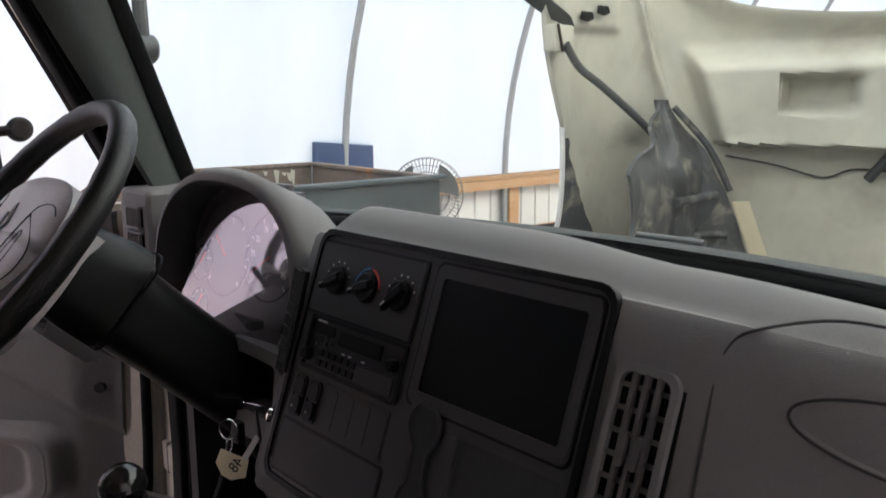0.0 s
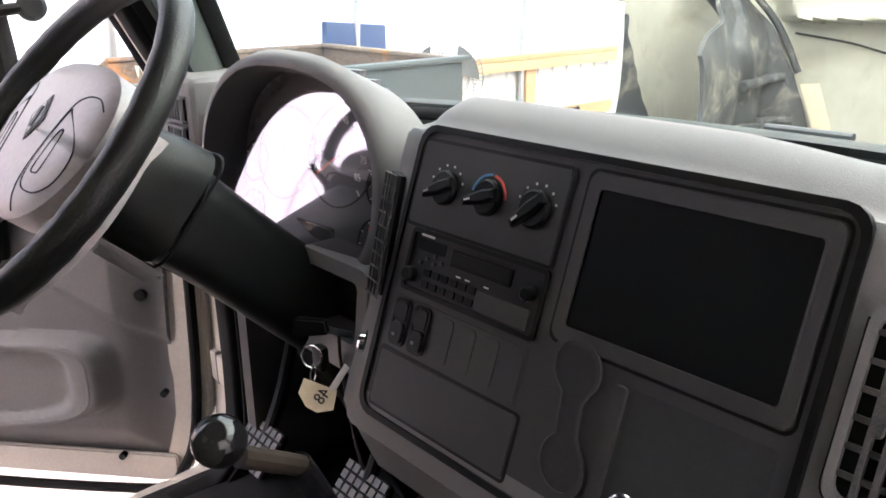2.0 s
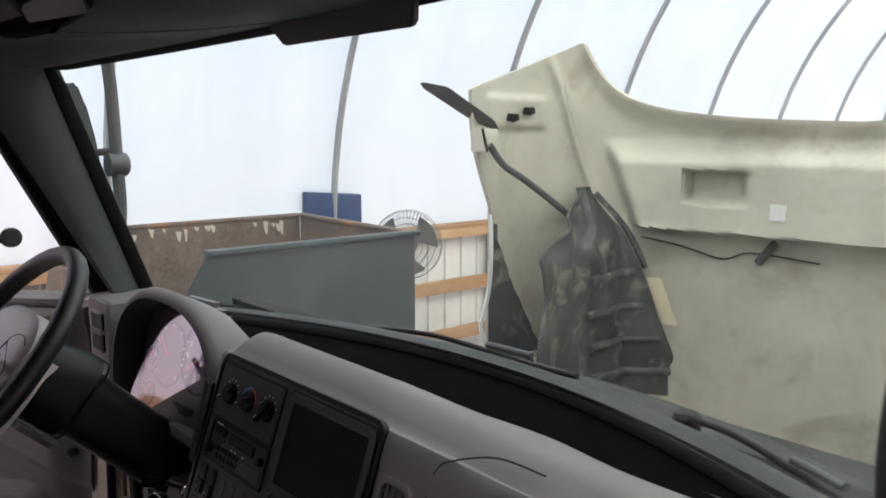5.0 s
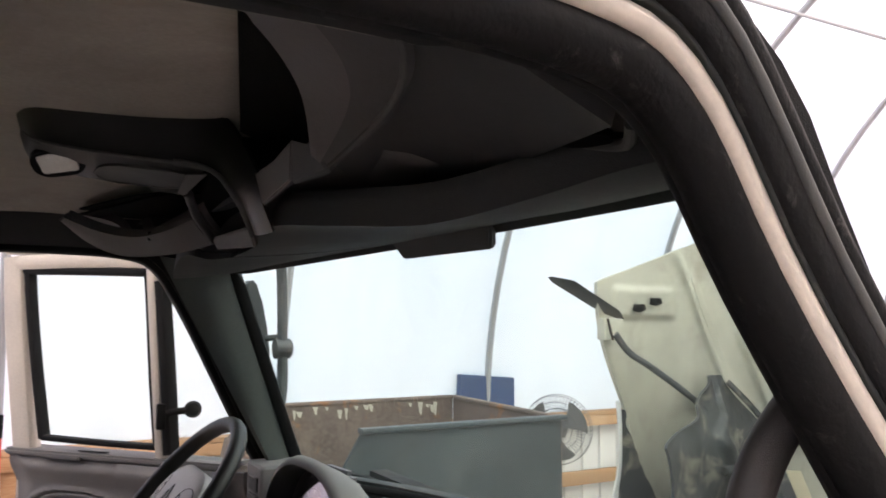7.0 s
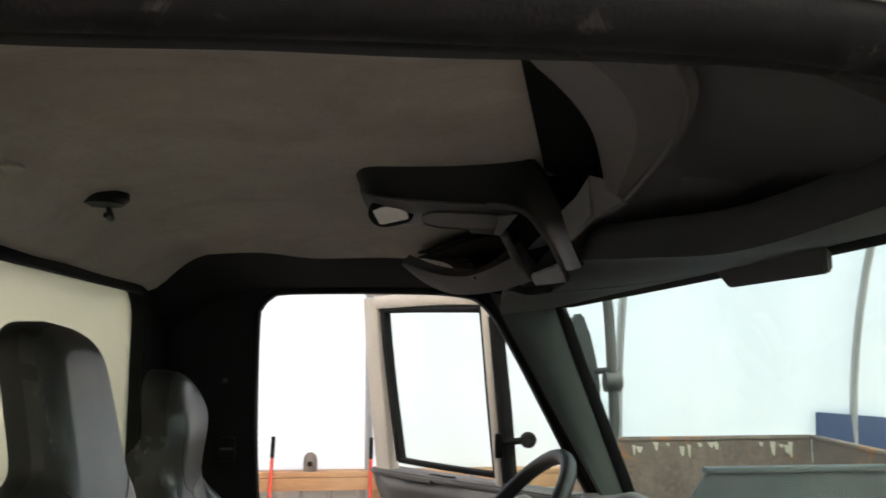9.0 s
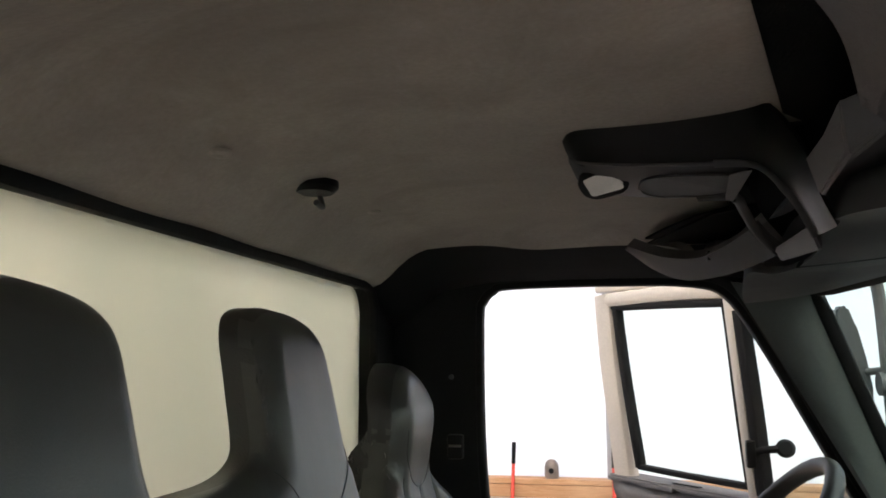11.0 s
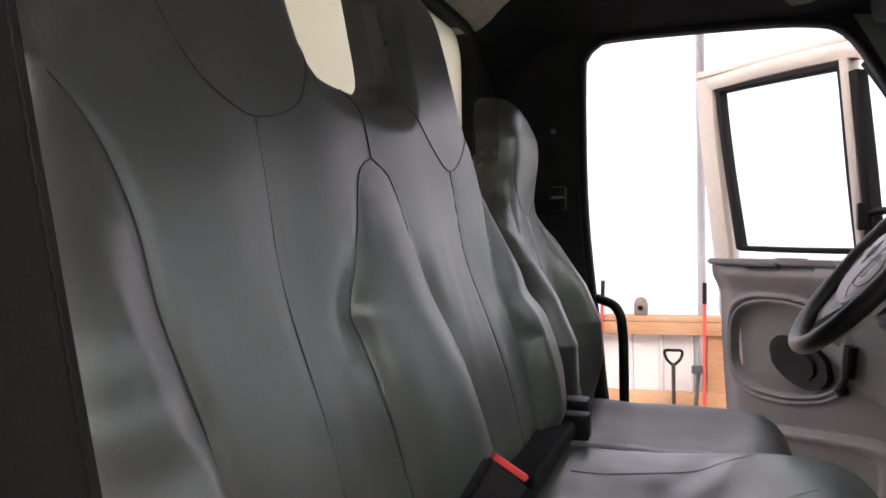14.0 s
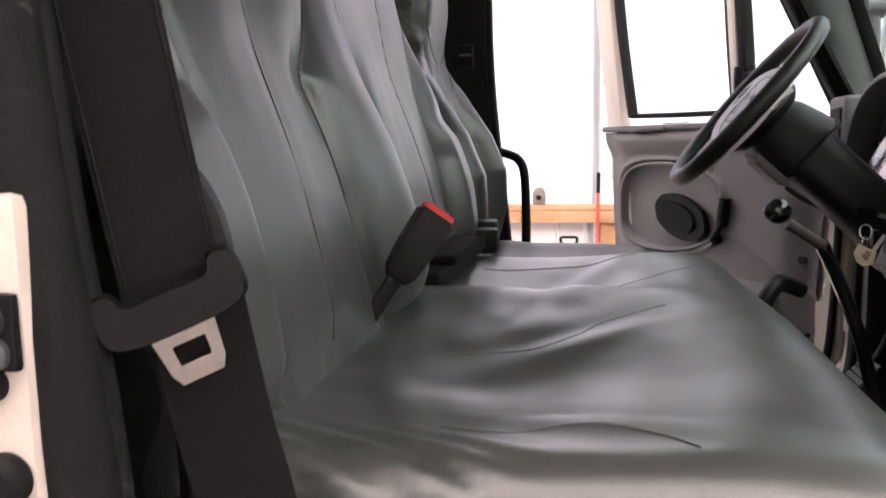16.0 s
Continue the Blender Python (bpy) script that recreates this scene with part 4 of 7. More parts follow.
def overhead_shelf():
    t = thing("overhead_shelf", (CX, 0.42, 2.37), "dark moulded storage shelf over the windshield", "shelf")

    def under(u, v):
        x = LEFT + 0.045 + (RIGHT - LEFT - 0.09) * u
        d = ((x - CX) / 0.8) ** 2
        yf, yb = 0.636 - 0.125 * d, 0.285 - 0.02 * d
        y = yf + (yb - yf) * v
        z = 2.399 - 0.028 * d + 0.004 * sm(0.15, 0.5, v) + 0.010 * sm(0.75, 1.0, v) + 0.02 * d * v + 0.05 * sm(0.4, 0.85, v) * sm(0.53, 0.62, abs(x - CX))
        return V(x, y, z)
    part("underside", sheet(under, 48, 16, (0, 0.012, 0.03)), SHELF, t)

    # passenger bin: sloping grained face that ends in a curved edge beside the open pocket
    le = smooth_path([V(0.085, 0.10, 2.482), V(0.045, 0.165, 2.466), V(-0.018, 0.221, 2.442), V(-0.040, 0.240, 2.394)], 8)
    ri = smooth_path([V(0.250, 0.10, 2.446), V(0.205, 0.19, 2.430), V(0.115, 0.246, 2.410), V(-0.072, 0.266, 2.390)], 8)

    def face(u, v):
        k = min(int(v * 24), 23)
        f = v * 24 - k
        p, q = le[k].lerp(le[k + 1], f), ri[k].lerp(ri[k + 1], f)
        return p.lerp(q, u) - V(0, 0, 0.012 * math.sin(math.pi * u) * (1 - v))
    # the face's far part takes darker plastic as shade where it curves away
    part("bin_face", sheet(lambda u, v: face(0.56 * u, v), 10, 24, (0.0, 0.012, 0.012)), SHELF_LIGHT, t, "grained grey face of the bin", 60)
    part("bin_face_shaded", sheet(lambda u, v: face(0.56 + 0.44 * u, v), 10, 24, (0.0, 0.012, 0.012)), SHELF, t, "far part of the bin face, coloured darker for its shade", 60)

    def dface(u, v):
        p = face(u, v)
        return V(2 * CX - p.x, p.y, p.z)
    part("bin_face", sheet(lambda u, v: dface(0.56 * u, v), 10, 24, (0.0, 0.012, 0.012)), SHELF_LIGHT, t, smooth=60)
    part("bin_face_shaded", sheet(lambda u, v: dface(0.56 + 0.44 * u, v), 10, 24, (0.0, 0.012, 0.012)), SHELF, t, smooth=60)

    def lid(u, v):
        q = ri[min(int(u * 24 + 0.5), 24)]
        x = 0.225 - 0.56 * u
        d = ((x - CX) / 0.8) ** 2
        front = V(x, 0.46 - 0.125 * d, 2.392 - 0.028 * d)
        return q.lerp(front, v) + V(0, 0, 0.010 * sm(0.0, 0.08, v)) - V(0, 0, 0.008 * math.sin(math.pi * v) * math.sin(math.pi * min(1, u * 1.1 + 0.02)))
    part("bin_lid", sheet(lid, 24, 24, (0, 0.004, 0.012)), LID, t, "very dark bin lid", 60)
    bm = bmesh.new()
    sweep(bm, [p - V(0, 0, 0.001) for p in ri], strip_profile(0.006, 0.005, 0.45), up=(0, 0, 1))
    part("bin_edge", bm, SHELF, t, "rounded edge of the bin face", 60)

    # the shelf's rolled front lip, lowest in the middle of its passenger half
    crest = smooth_path([V(-0.560, 0.310, 2.345), V(-0.44, 0.306, 2.350), V(-0.321, 0.292, 2.364), V(-0.16, 0.306, 2.350), V(-0.012, 0.334, 2.338), V(0.09, 0.372, 2.350), V(0.16, 0.402, 2.364), V(0.235, 0.43, 2.372)], 6)

    def fold(u, v):
        k = min(int(u * (len(crest) - 1)), len(crest) - 2)
        p = crest[k].lerp(crest[k + 1], u * (len(crest) - 1) - k)
        d = ((p.x - CX) / 0.8) ** 2
        w = V(p.x, 0.618 - 0.125 * d, 2.388 - 0.022 * d)
        top = p + V(0, 0.004, 0.002 + 0.028 * sm(-0.40, -0.28, p.x))
        if v < 0.2:
            return top.lerp(p, sm(0, 0.2, v))
        f = (v - 0.2) / 0.8
        return p.lerp(w, f) - V(0, 0, 0.006 * math.sin(math.pi * f))
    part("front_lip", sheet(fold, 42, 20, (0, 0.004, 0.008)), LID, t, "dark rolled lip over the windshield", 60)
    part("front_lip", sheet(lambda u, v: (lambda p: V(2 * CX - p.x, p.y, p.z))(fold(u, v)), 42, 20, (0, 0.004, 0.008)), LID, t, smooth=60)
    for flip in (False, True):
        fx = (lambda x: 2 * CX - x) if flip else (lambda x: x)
        # one lip in two tones: its lit facet pale, its shaded facet dark
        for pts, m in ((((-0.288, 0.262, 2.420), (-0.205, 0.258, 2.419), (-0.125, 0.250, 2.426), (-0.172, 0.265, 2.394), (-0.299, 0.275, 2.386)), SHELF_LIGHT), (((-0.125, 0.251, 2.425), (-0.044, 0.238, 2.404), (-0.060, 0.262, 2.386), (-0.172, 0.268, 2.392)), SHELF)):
            part("pocket_lip", plated([V(fx(x), y, z) for x, y, z in pts], (0, 0.006, -0.002), 0.0015), m, t)
        # black netting plates whose colour also holds the pocket's shade
        part("pocket_roof", plated([V(fx(x), y, 2.466) for x, y in ((0.06, 0.150), (-0.29, 0.245), (-0.36, 0.30), (-0.36, 0.45), (0.06, 0.45))], (0, 0, 0.004)), KNIT_SHADE, t, "black netted inside of the pocket with its shade", 0)
        part("pocket_back", boxed((min(fx(-0.36), fx(0.2)), 0.44, 2.412), (max(fx(-0.36), fx(0.2)), 0.455, 2.49)), KNIT_SHADE, t, smooth=0)
    # black disc drawn as the shade of the latch's hollow
    part("latch_recess", disced((0.150, 0.375, 2.384), (0, 0, 1), 0.022, 0.006), KNIT_SHADE, t)
    part("latch", tube([(0.130, 0.395, 2.388), (0.165, 0.402, 2.382), (0.195, 0.380, 2.388)], 0.005, 4), PILLAR, t)


overhead_shelf()


def overhead_console():
    t = thing("overhead_console", (-0.55, 0.2, 2.4), "dark moulded roof console with a map lamp and cubby holes", "console")

    # the tongue with the lamp runs forward and bends down past the cubby holes
    ridge = smooth_path([V(*p) for p in ((-0.470, 0.030, 2.480), (-0.430, 0.046, 2.462), (-0.415, 0.09, 2.453), (-0.400, 0.16, 2.446), (-0.377, 0.228, 2.437), (-0.352, 0.254, 2.408), (-0.384, 0.280, 2.384), (-0.404, 0.296, 2.362))], 6)
    low = smooth_path([V(*p) for p in ((-0.500, 0.030, 2.480), (-0.552, 0.046, 2.458), (-0.565, 0.09, 2.447), (-0.545, 0.16, 2.437), (-0.495, 0.222, 2.426), (-0.550, 0.246, 2.419), (-0.598, 0.266, 2.402), (-0.622, 0.293, 2.376))], 6)
    near = smooth_path([V(*p) for p in ((-0.420, 0.024, 2.505), (-0.395, 0.040, 2.505), (-0.392, 0.09, 2.505), (-0.378, 0.16, 2.504), (-0.345, 0.232, 2.497), (-0.287, 0.262, 2.425), (-0.299, 0.275, 2.388), (-0.318, 0.294, 2.358))], 6)
    last = len(ridge) - 1

    def at(path, u):
        k = min(int(u * last), last - 1)
        return path[k].lerp(path[k + 1], u * last - k)

    def wall(u, v):
        return at(near, u).lerp(at(ridge, u), v) + V(0.003, -0.002, -0.002) * math.sin(math.pi * v)
    part("tongue_side", sheet(wall, 42, 6, (-0.004, 0.004, 0.004)), BLACK, t, smooth=60)
    bend = 4 / 7

    def belly(u, v):
        return at(ridge, u * bend).lerp(at(low, u * bend), v) - V(0, 0, 0.004 * math.sin(math.pi * v))
    part("tongue", sheet(belly, 24, 8, (0, 0, 0.006)), BLACK, t, smooth=60)
    part("tongue_side", sheet(lambda u, v: at(low, u * bend).lerp(at(low, u * bend) + V(-0.012, 0.0, 0.07), v), 24, 2, (0.004, 0, 0)), BLACK, t, smooth=60)
    for path, w in ((ridge, 0.006), (low, 0.013)):
        bm = bmesh.new()
        sweep(bm, [at(path, bend * 0.86 + (1 - bend * 0.86) * k / 20) for k in range(21)], strip_profile(w, 0.012, 0.45), up=(0.3, -1, 0.3))
        part("rib", bm, SHELF, t, "rounded dark rib", 60)
    bm = bmesh.new()
    sweep(bm, [at(ridge, bend * k / 20) for k in range(2, 21)], 0.0022)
    part("tongue_edge", bm, SHELF, t, "thin rounded edge of the tongue", 60)
    # black sheet put in as the hole's shade; its lit facet takes paler plastic
    part("cubby", sheet(lambda u, v: (lambda p, q: p.lerp(q, v) + V(0, 0.012, 0.016 + 0.02 * math.sin(math.pi * v)))(at(ridge, bend + (1 - bend) * u), at(low, bend + (1 - bend) * u)), 10, 8, (0, 0.002, 0.004)), KNIT_SHADE, t, "near-black sheet standing for the shade in the cubby holes", 60)
    part("facet", plated([V(-0.399, 0.287, 2.371), V(-0.622, 0.293, 2.376), V(-0.632, 0.304, 2.360), V(-0.430, 0.304, 2.348)], (0, 0.006, 0.004), 0.002), SHELF_LIGHT, t, "grained facet under a cubby hole, made paler where lit")
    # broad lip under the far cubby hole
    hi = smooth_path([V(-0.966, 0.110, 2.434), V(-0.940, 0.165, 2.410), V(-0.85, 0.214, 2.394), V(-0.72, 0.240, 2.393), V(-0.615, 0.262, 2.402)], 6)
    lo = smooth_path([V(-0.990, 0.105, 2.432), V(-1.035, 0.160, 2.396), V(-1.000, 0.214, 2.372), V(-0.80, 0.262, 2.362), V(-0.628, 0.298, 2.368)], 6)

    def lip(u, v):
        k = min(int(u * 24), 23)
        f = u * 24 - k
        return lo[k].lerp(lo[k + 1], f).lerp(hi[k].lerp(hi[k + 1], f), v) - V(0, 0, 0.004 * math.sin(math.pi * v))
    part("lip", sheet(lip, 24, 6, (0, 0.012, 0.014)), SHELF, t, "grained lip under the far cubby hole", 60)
    # near-black roof and wall colour in the far cubby hole's shade
    part("cubby", plated([V(x, y, 2.472) for x, y in ((-0.36, 0.25), (-0.58, 0.245), (-0.83, 0.268), (-0.90, 0.222), (-1.04, 0.178), (-1.15, 0.15), (-1.15, 0.41), (-0.34, 0.41))], (0, 0, 0.004)), KNIT_SHADE, t, smooth=0)
    part("cubby_wall", boxed((-1.06, 0.365, 2.408), (-0.36, 0.38, 2.488), 0.0), KNIT_SHADE, t, smooth=0)
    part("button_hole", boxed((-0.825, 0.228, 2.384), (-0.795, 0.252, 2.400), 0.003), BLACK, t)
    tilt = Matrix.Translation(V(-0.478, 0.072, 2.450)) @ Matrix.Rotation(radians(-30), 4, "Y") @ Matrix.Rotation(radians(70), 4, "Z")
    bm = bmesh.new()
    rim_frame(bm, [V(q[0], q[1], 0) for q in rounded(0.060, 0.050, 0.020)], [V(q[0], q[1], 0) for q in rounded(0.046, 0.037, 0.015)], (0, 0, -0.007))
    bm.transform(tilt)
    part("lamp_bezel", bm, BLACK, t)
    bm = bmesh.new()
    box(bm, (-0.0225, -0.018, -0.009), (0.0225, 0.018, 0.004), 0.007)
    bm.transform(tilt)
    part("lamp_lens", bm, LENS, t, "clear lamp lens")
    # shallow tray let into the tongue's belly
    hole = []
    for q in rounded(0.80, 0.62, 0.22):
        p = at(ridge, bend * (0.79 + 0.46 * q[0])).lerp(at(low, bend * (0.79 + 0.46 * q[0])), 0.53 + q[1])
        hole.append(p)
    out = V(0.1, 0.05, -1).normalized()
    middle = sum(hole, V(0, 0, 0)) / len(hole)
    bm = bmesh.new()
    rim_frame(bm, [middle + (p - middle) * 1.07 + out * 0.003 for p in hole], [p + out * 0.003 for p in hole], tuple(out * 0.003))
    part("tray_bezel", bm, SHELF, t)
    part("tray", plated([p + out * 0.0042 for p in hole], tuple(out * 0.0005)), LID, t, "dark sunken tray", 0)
    # the tray's end facet is coloured paler because light falls on it
    part("tray_corner", plated([V(-0.392, 0.208, 2.431), V(-0.372, 0.228, 2.430), V(-0.485, 0.224, 2.419), V(-0.478, 0.214, 2.421)], (0, 0, -0.0015)), SHELF_LIGHT, t, "end of the tray, made pale where it catches light")


overhead_console()

# dark plate hanging at the top of the windshield
hp = thing("mirror_bracket", (-0.465, 0.61, 2.33), "dark plastic plate hanging at the top of the windshield", "bracket")
part("plate", plated([V(-0.672, 0.612, 2.393), V(-0.640, 0.624, 2.358), V(-0.345, 0.612, 2.353), V(-0.333, 0.604, 2.395)], (0, 0.012, 0.006), 0.003), SHELF, hp)


def grab_handle():
    t = thing("pillar_handle", (0.2, 0.47, 2.05), "thick dark grey plastic grab handle on the windshield pillar", "handle")
    bm = bmesh.new()
    sweep(bm, smooth_path([(0.245, 0.53, 2.235), (0.236, 0.488, 2.205), (0.231, 0.454, 2.165), (0.229, 0.437, 2.12), (0.229, 0.437, 2.07), (0.232, 0.455, 1.99), (0.236, 0.50, 1.92), (0.245, 0.60, 1.885)], 6), [(0.0145 * math.cos(k * math.pi / 10), 0.0145 * math.sin(k * math.pi / 10)) for k in range(20)], up=(1, 0, 0))
    part("grip", bm, DARK, t)
    part("top_mount", boxed((0.222, 0.495, 2.195), (0.268, 0.555, 2.25), 0.015, 3), DARK, t)
    part("bottom_mount", boxed((0.222, 0.57, 1.855), (0.265, 0.66, 1.915), 0.015, 3), DARK, t)


grab_handle()


# ---- dashboard ----
def on_panel(x, z, off=0.0):
    """A point of the centre panel's plane, off drawing units proud of it."""
    n = V(0, -1, 0.355).normalized()
    return V(x, 0.595 + 0.355 * (z - 1.885), z) + n * (off - 0.013)


def panel_shape(x0, x1, z0, z1, r=0.008, off=0.0, k=4):
    return [on_panel((x0 + x1) / 2 + a, (z0 + z1) / 2 + b, off) for a, b in rounded(x1 - x0, z1 - z0, r, k)]


PN = V(0, -1, 0.355).normalized()


def panel_plate(x0, x1, z0, z1, off, depth, r=0.008, bevel=0.0015):
    return plated(panel_shape(x0, x1, z0, z1, r, off), tuple(PN * depth), bevel)


def panel_frame(x0, x1, z0, z1, w, off, depth, r=0.010):
    bm = bmesh.new()
    rim_frame(bm, panel_shape(x0, x1, z0, z1, r, off), panel_shape(x0 + w, x1 - w, z0 + w, z1 - w, max(0.003, r - w * 0.6), off), tuple(PN * depth))
    return bm


def dashboard():
    dash = thing("dashboard", (CX, 0.7, 1.5), "grey moulded truck dashboard with a charcoal centre panel", "dashboard")

    # body: profiles across, from the glovebox end to the driver's end
    def profile(x):
        back = 0.022 * sm(-0.80, -0.85, x) + 0.055 * sm(-0.846, -0.874, x)     # the face turns away beside the wheel
        back += 0.018 * sm(-0.27, -0.29, x) * 0 + 0.05 * sm(-0.05, 0.26, x)
        d = ((x - CX) / 0.83) ** 2
        yb = 0.965 - 0.21 * d
        hump = -0.014 - 0.012 * sm(-0.52, -0.36, x) - 0.010 * sm(-0.36, -0.15, x) - 0.034 * sm(-0.79, -0.874, x)
        far = sm(-0.58, -0.25, x)
        f = lambda z: 0.6085 + 0.355 * (z - 1.885) + back
        return [(0.735 + back * 0.4, 1.50), (0.70, 1.47), (0.55 + back, 1.52), (f(1.60) - 0.004, 1.60), (f(1.615) - 0.016, 1.618), (f(1.70) - 0.014, 1.70), (f(1.80) - 0.014, 1.80),
                (f(1.88) - 0.014, 1.885), (f(1.91) - 0.004, 1.912 + hump * 0.8), (f(1.925) + 0.014, 1.930 + hump), (f(1.935) + 0.04, 1.937 + hump), (0.690 + back * 0.4 + 0.03 * far, 1.925 + hump - 0.004 * far), (0.722 + back * 0.4 + 0.08 * far, 1.905 + hump - 0.022 * far), (0.738 + back * 0.4 + 0.08 * far, 1.850)]
    xs = [-0.874, -0.870, -0.864, -0.856, -0.846, -0.832, -0.815, -0.80] + [-0.78 + 0.04 * k for k in range(25)] + [0.215, 0.235]
    bm = bmesh.new()
    loops = []
    for x in xs:
        pr = profile(x)
        if x > 0.2:
            pr = [(y + 0.02 * (x - 0.2) / 0.035, z) for y, z in pr]
        loops.append([V(x, y, z) for y, z in smooth2(pr)])
    rings(bm, loops)
    part("body", bm, GREY, dash)

    # left part behind the wheel, lower
    bm = bmesh.new()
    loops = []
    for k in range(14):
        x = -1.375 + 0.49 * k / 13
        d = ((x - CX) / 0.83) ** 2
        yb = 0.955 - 0.20 * d
        loops.append([V(x, y, z) for y, z in smooth2([(yb - 0.03, 1.50), (0.72, 1.49), (0.655, 1.53), (0.640, 1.58), (0.650, 1.63), (0.668, 1.665), (0.70, 1.69), (yb - 0.03, 1.70)])])
    rings(bm, loops)
    part("driver_body", bm, GREY, dash)

    # gently raised black surround and the charcoal panel
    part("panel_surround", panel_frame(-0.797, -0.374, 1.627, 1.902, 0.006, 0.010, 0.0090, 0.020), BLACK, dash)
    part("centre_panel", panel_plate(-0.793, -0.378, 1.631, 1.898, 0.004, 0.012, 0.018), DARK, dash, "charcoal centre panel")

    # heater controls
    hv = part("heater_panel", panel_plate(-0.787, -0.604, 1.812, 1.887, 0.014, 0.0045, 0.004), DARK, dash, "charcoal heater control panel")
    part("groove", panel_frame(-0.790, -0.601, 1.809, 1.890, 0.003, 0.0145, 0.003, 0.005), BLACK, hv)
    for n, (x, z, turn) in enumerate(((-0.745, 1.849, 205), (-0.689, 1.850, 200), (-0.633, 1.851, 225))):
        c = on_panel(x, z, 0.0185)
        part("knob", disced(c, PN, 0.0165, 0.006, bevel=0.002), BLACK, hv, "black rotary knob")
        a = radians(turn)
        ux, uz = V(1, 0, 0), PN.cross(V(1, 0, 0))
        d = ux * math.cos(a) + uz * math.sin(a)
        e = PN.cross(d)
        bm = bmesh.new()
        tip = c + d * 0.024
        rings(bm, [[p + PN * h for p in (c - d * 0.015 - e * 0.005, c - d * 0.015 + e * 0.005, c + e * 0.0065, tip + e * 0.0035, tip - e * 0.0035, c - e * 0.0065)] for h in (0.004, 0.009)] +
              [[p + PN * 0.0115 for p in (c - d * 0.012 - e * 0.003, c - d * 0.012 + e * 0.003, c + e * 0.004, tip - d * 0.005 + e * 0.0015, tip - d * 0.005 - e * 0.0015, c - e * 0.004)]])
        part("pointer", bm, BLACK, hv)
        part("pointer_mark", plated([tip - d * 0.012 + e * 0.0008 + PN * 0.0117, tip - d * 0.005 + e * 0.0008 + PN * 0.0115, tip - d * 0.005 - e * 0.0008 + PN * 0.0115, tip - d * 0.012 - e * 0.0008 + PN * 0.0117], tuple(PN * 0.0006)), LETTER, hv)
        if n == 1:
            for lo, hi, mat in ((92, 175, BLUE_MARK), (5, 88, RED_MARK)):
                bm = bmesh.new()
                arc = [c + (ux * math.cos(radians(q)) - (-uz) * math.sin(radians(q))) * 0.0205 + PN * 0.001 for q in range(lo, hi, 6)]
                sweep(bm, arc, strip_profile(0.0025, 0.001), up=tuple(PN))
                part("temperature_arc", bm, mat, hv)
        else:
            for q in range(20, 161, 28):
                p = c + (ux * math.cos(radians(q)) + uz * math.sin(radians(q))) * 0.0215
                part("legend_mark", disced(p, PN, 0.0012, 0.0006, 8), LETTER, hv, smooth=0)

    # radio
    rd = part("radio", panel_frame(-0.775, -0.601, 1.751, 1.809, 0.004, 0.015, 0.004, 0.005), BLACK, dash, "black cassette radio")
    part("face", panel_plate(-0.772, -0.604, 1.754, 1.806, 0.012, 0.0045, 0.002), RADIO, rd)
    part("display", panel_plate(-0.764, -0.726, 1.790, 1.801, 0.0165, 0.001, 0.002), SCREEN, rd)
    part("cassette_slot", panel_plate(-0.716, -0.640, 1.785, 1.800, 0.0165, 0.0015, 0.001), SCREEN, rd)
    part("cassette_door", panel_plate(-0.714, -0.642, 1.788, 1.798, 0.0175, 0.0012, 0.001), BLACK, rd)
    part("lower_panel", panel_plate(-0.676, -0.612, 1.757, 1.774, 0.0165, 0.0016, 0.002), DARK, rd)
    for x, z, r in ((-0.7645, 1.766, 0.0075), (-0.617, 1.786, 0.0065)):
        part("volume_knob", disced(on_panel(x, z, 0.0165), PN, r, 0.009, bevel=0.0018), BLACK, rd)
    for k, x in enumerate((-0.748, -0.736, -0.724, -0.711, -0.699, -0.687)):
        for z in (1.758, 1.7685):
            part("button", panel_plate(x, x + 0.0095, z, z + 0.0068, 0.0165, 0.0018, 0.0012), BLACK, rd)
    for x, z in ((-0.748, 1.784), (-0.738, 1.781), (-0.728, 1.784), (-0.756, 1.779), (-0.738, 1.788)):
        part("button", disced(on_panel(x, z, 0.0165), PN, 0.0024, 0.002, 10), DARK, rd, "grey round button")
    part("brand_bar", panel_plate(-0.764, -0.745, 1.8025, 1.8045, 0.0165, 0.0004, 0.0005, 0.0), LETTER, rd)
    for x in (-0.706, -0.694, -0.670):
        part("print_mark", panel_plate(x, x + 0.006, 1.7775, 1.7788, 0.0165, 0.0004, 0.0004, 0.0), LETTER, rd)

    # switch row and blank panel below
    sw = part("switch_panel", panel_plate(-0.783, -0.604, 1.697, 1.745, 0.014, 0.003, 0.003), DARK, dash)
    for k in range(6):
        x = -0.776 + 0.0288 * k
        if k < 2:
            part("switch_bezel", panel_frame(x + 0.001, x + 0.024, 1.699, 1.743, 0.002, 0.016, 0.003, 0.006), BLACK, sw)
            for z0, z1, h in ((1.7015, 1.7205, 0.0055), (1.7215, 1.7405, 0.0040)):
                part("rocker_switch", panel_plate(x + 0.003, x + 0.022, z0, z1, 0.016, h, 0.005), BLACK, sw, "black rocker switch")
            part("rocker_mark", panel_plate(x + 0.0105, x + 0.0145, 1.708, 1.711, 0.0232, 0.0004, 0.001, 0.0), GREY, sw)
        else:
            part("blank", panel_plate(x + 0.003, x + 0.0268, 1.700, 1.742, 0.016, 0.0018, 0.006), DARK, sw)
    part("blank_panel", panel_plate(-0.781, -0.598, 1.640, 1.692, 0.014, 0.004, 0.004), DARK, dash)
    part("blank_groove", panel_frame(-0.784, -0.595, 1.637, 1.695, 0.003, 0.0145, 0.002, 0.005), BLACK, dash)

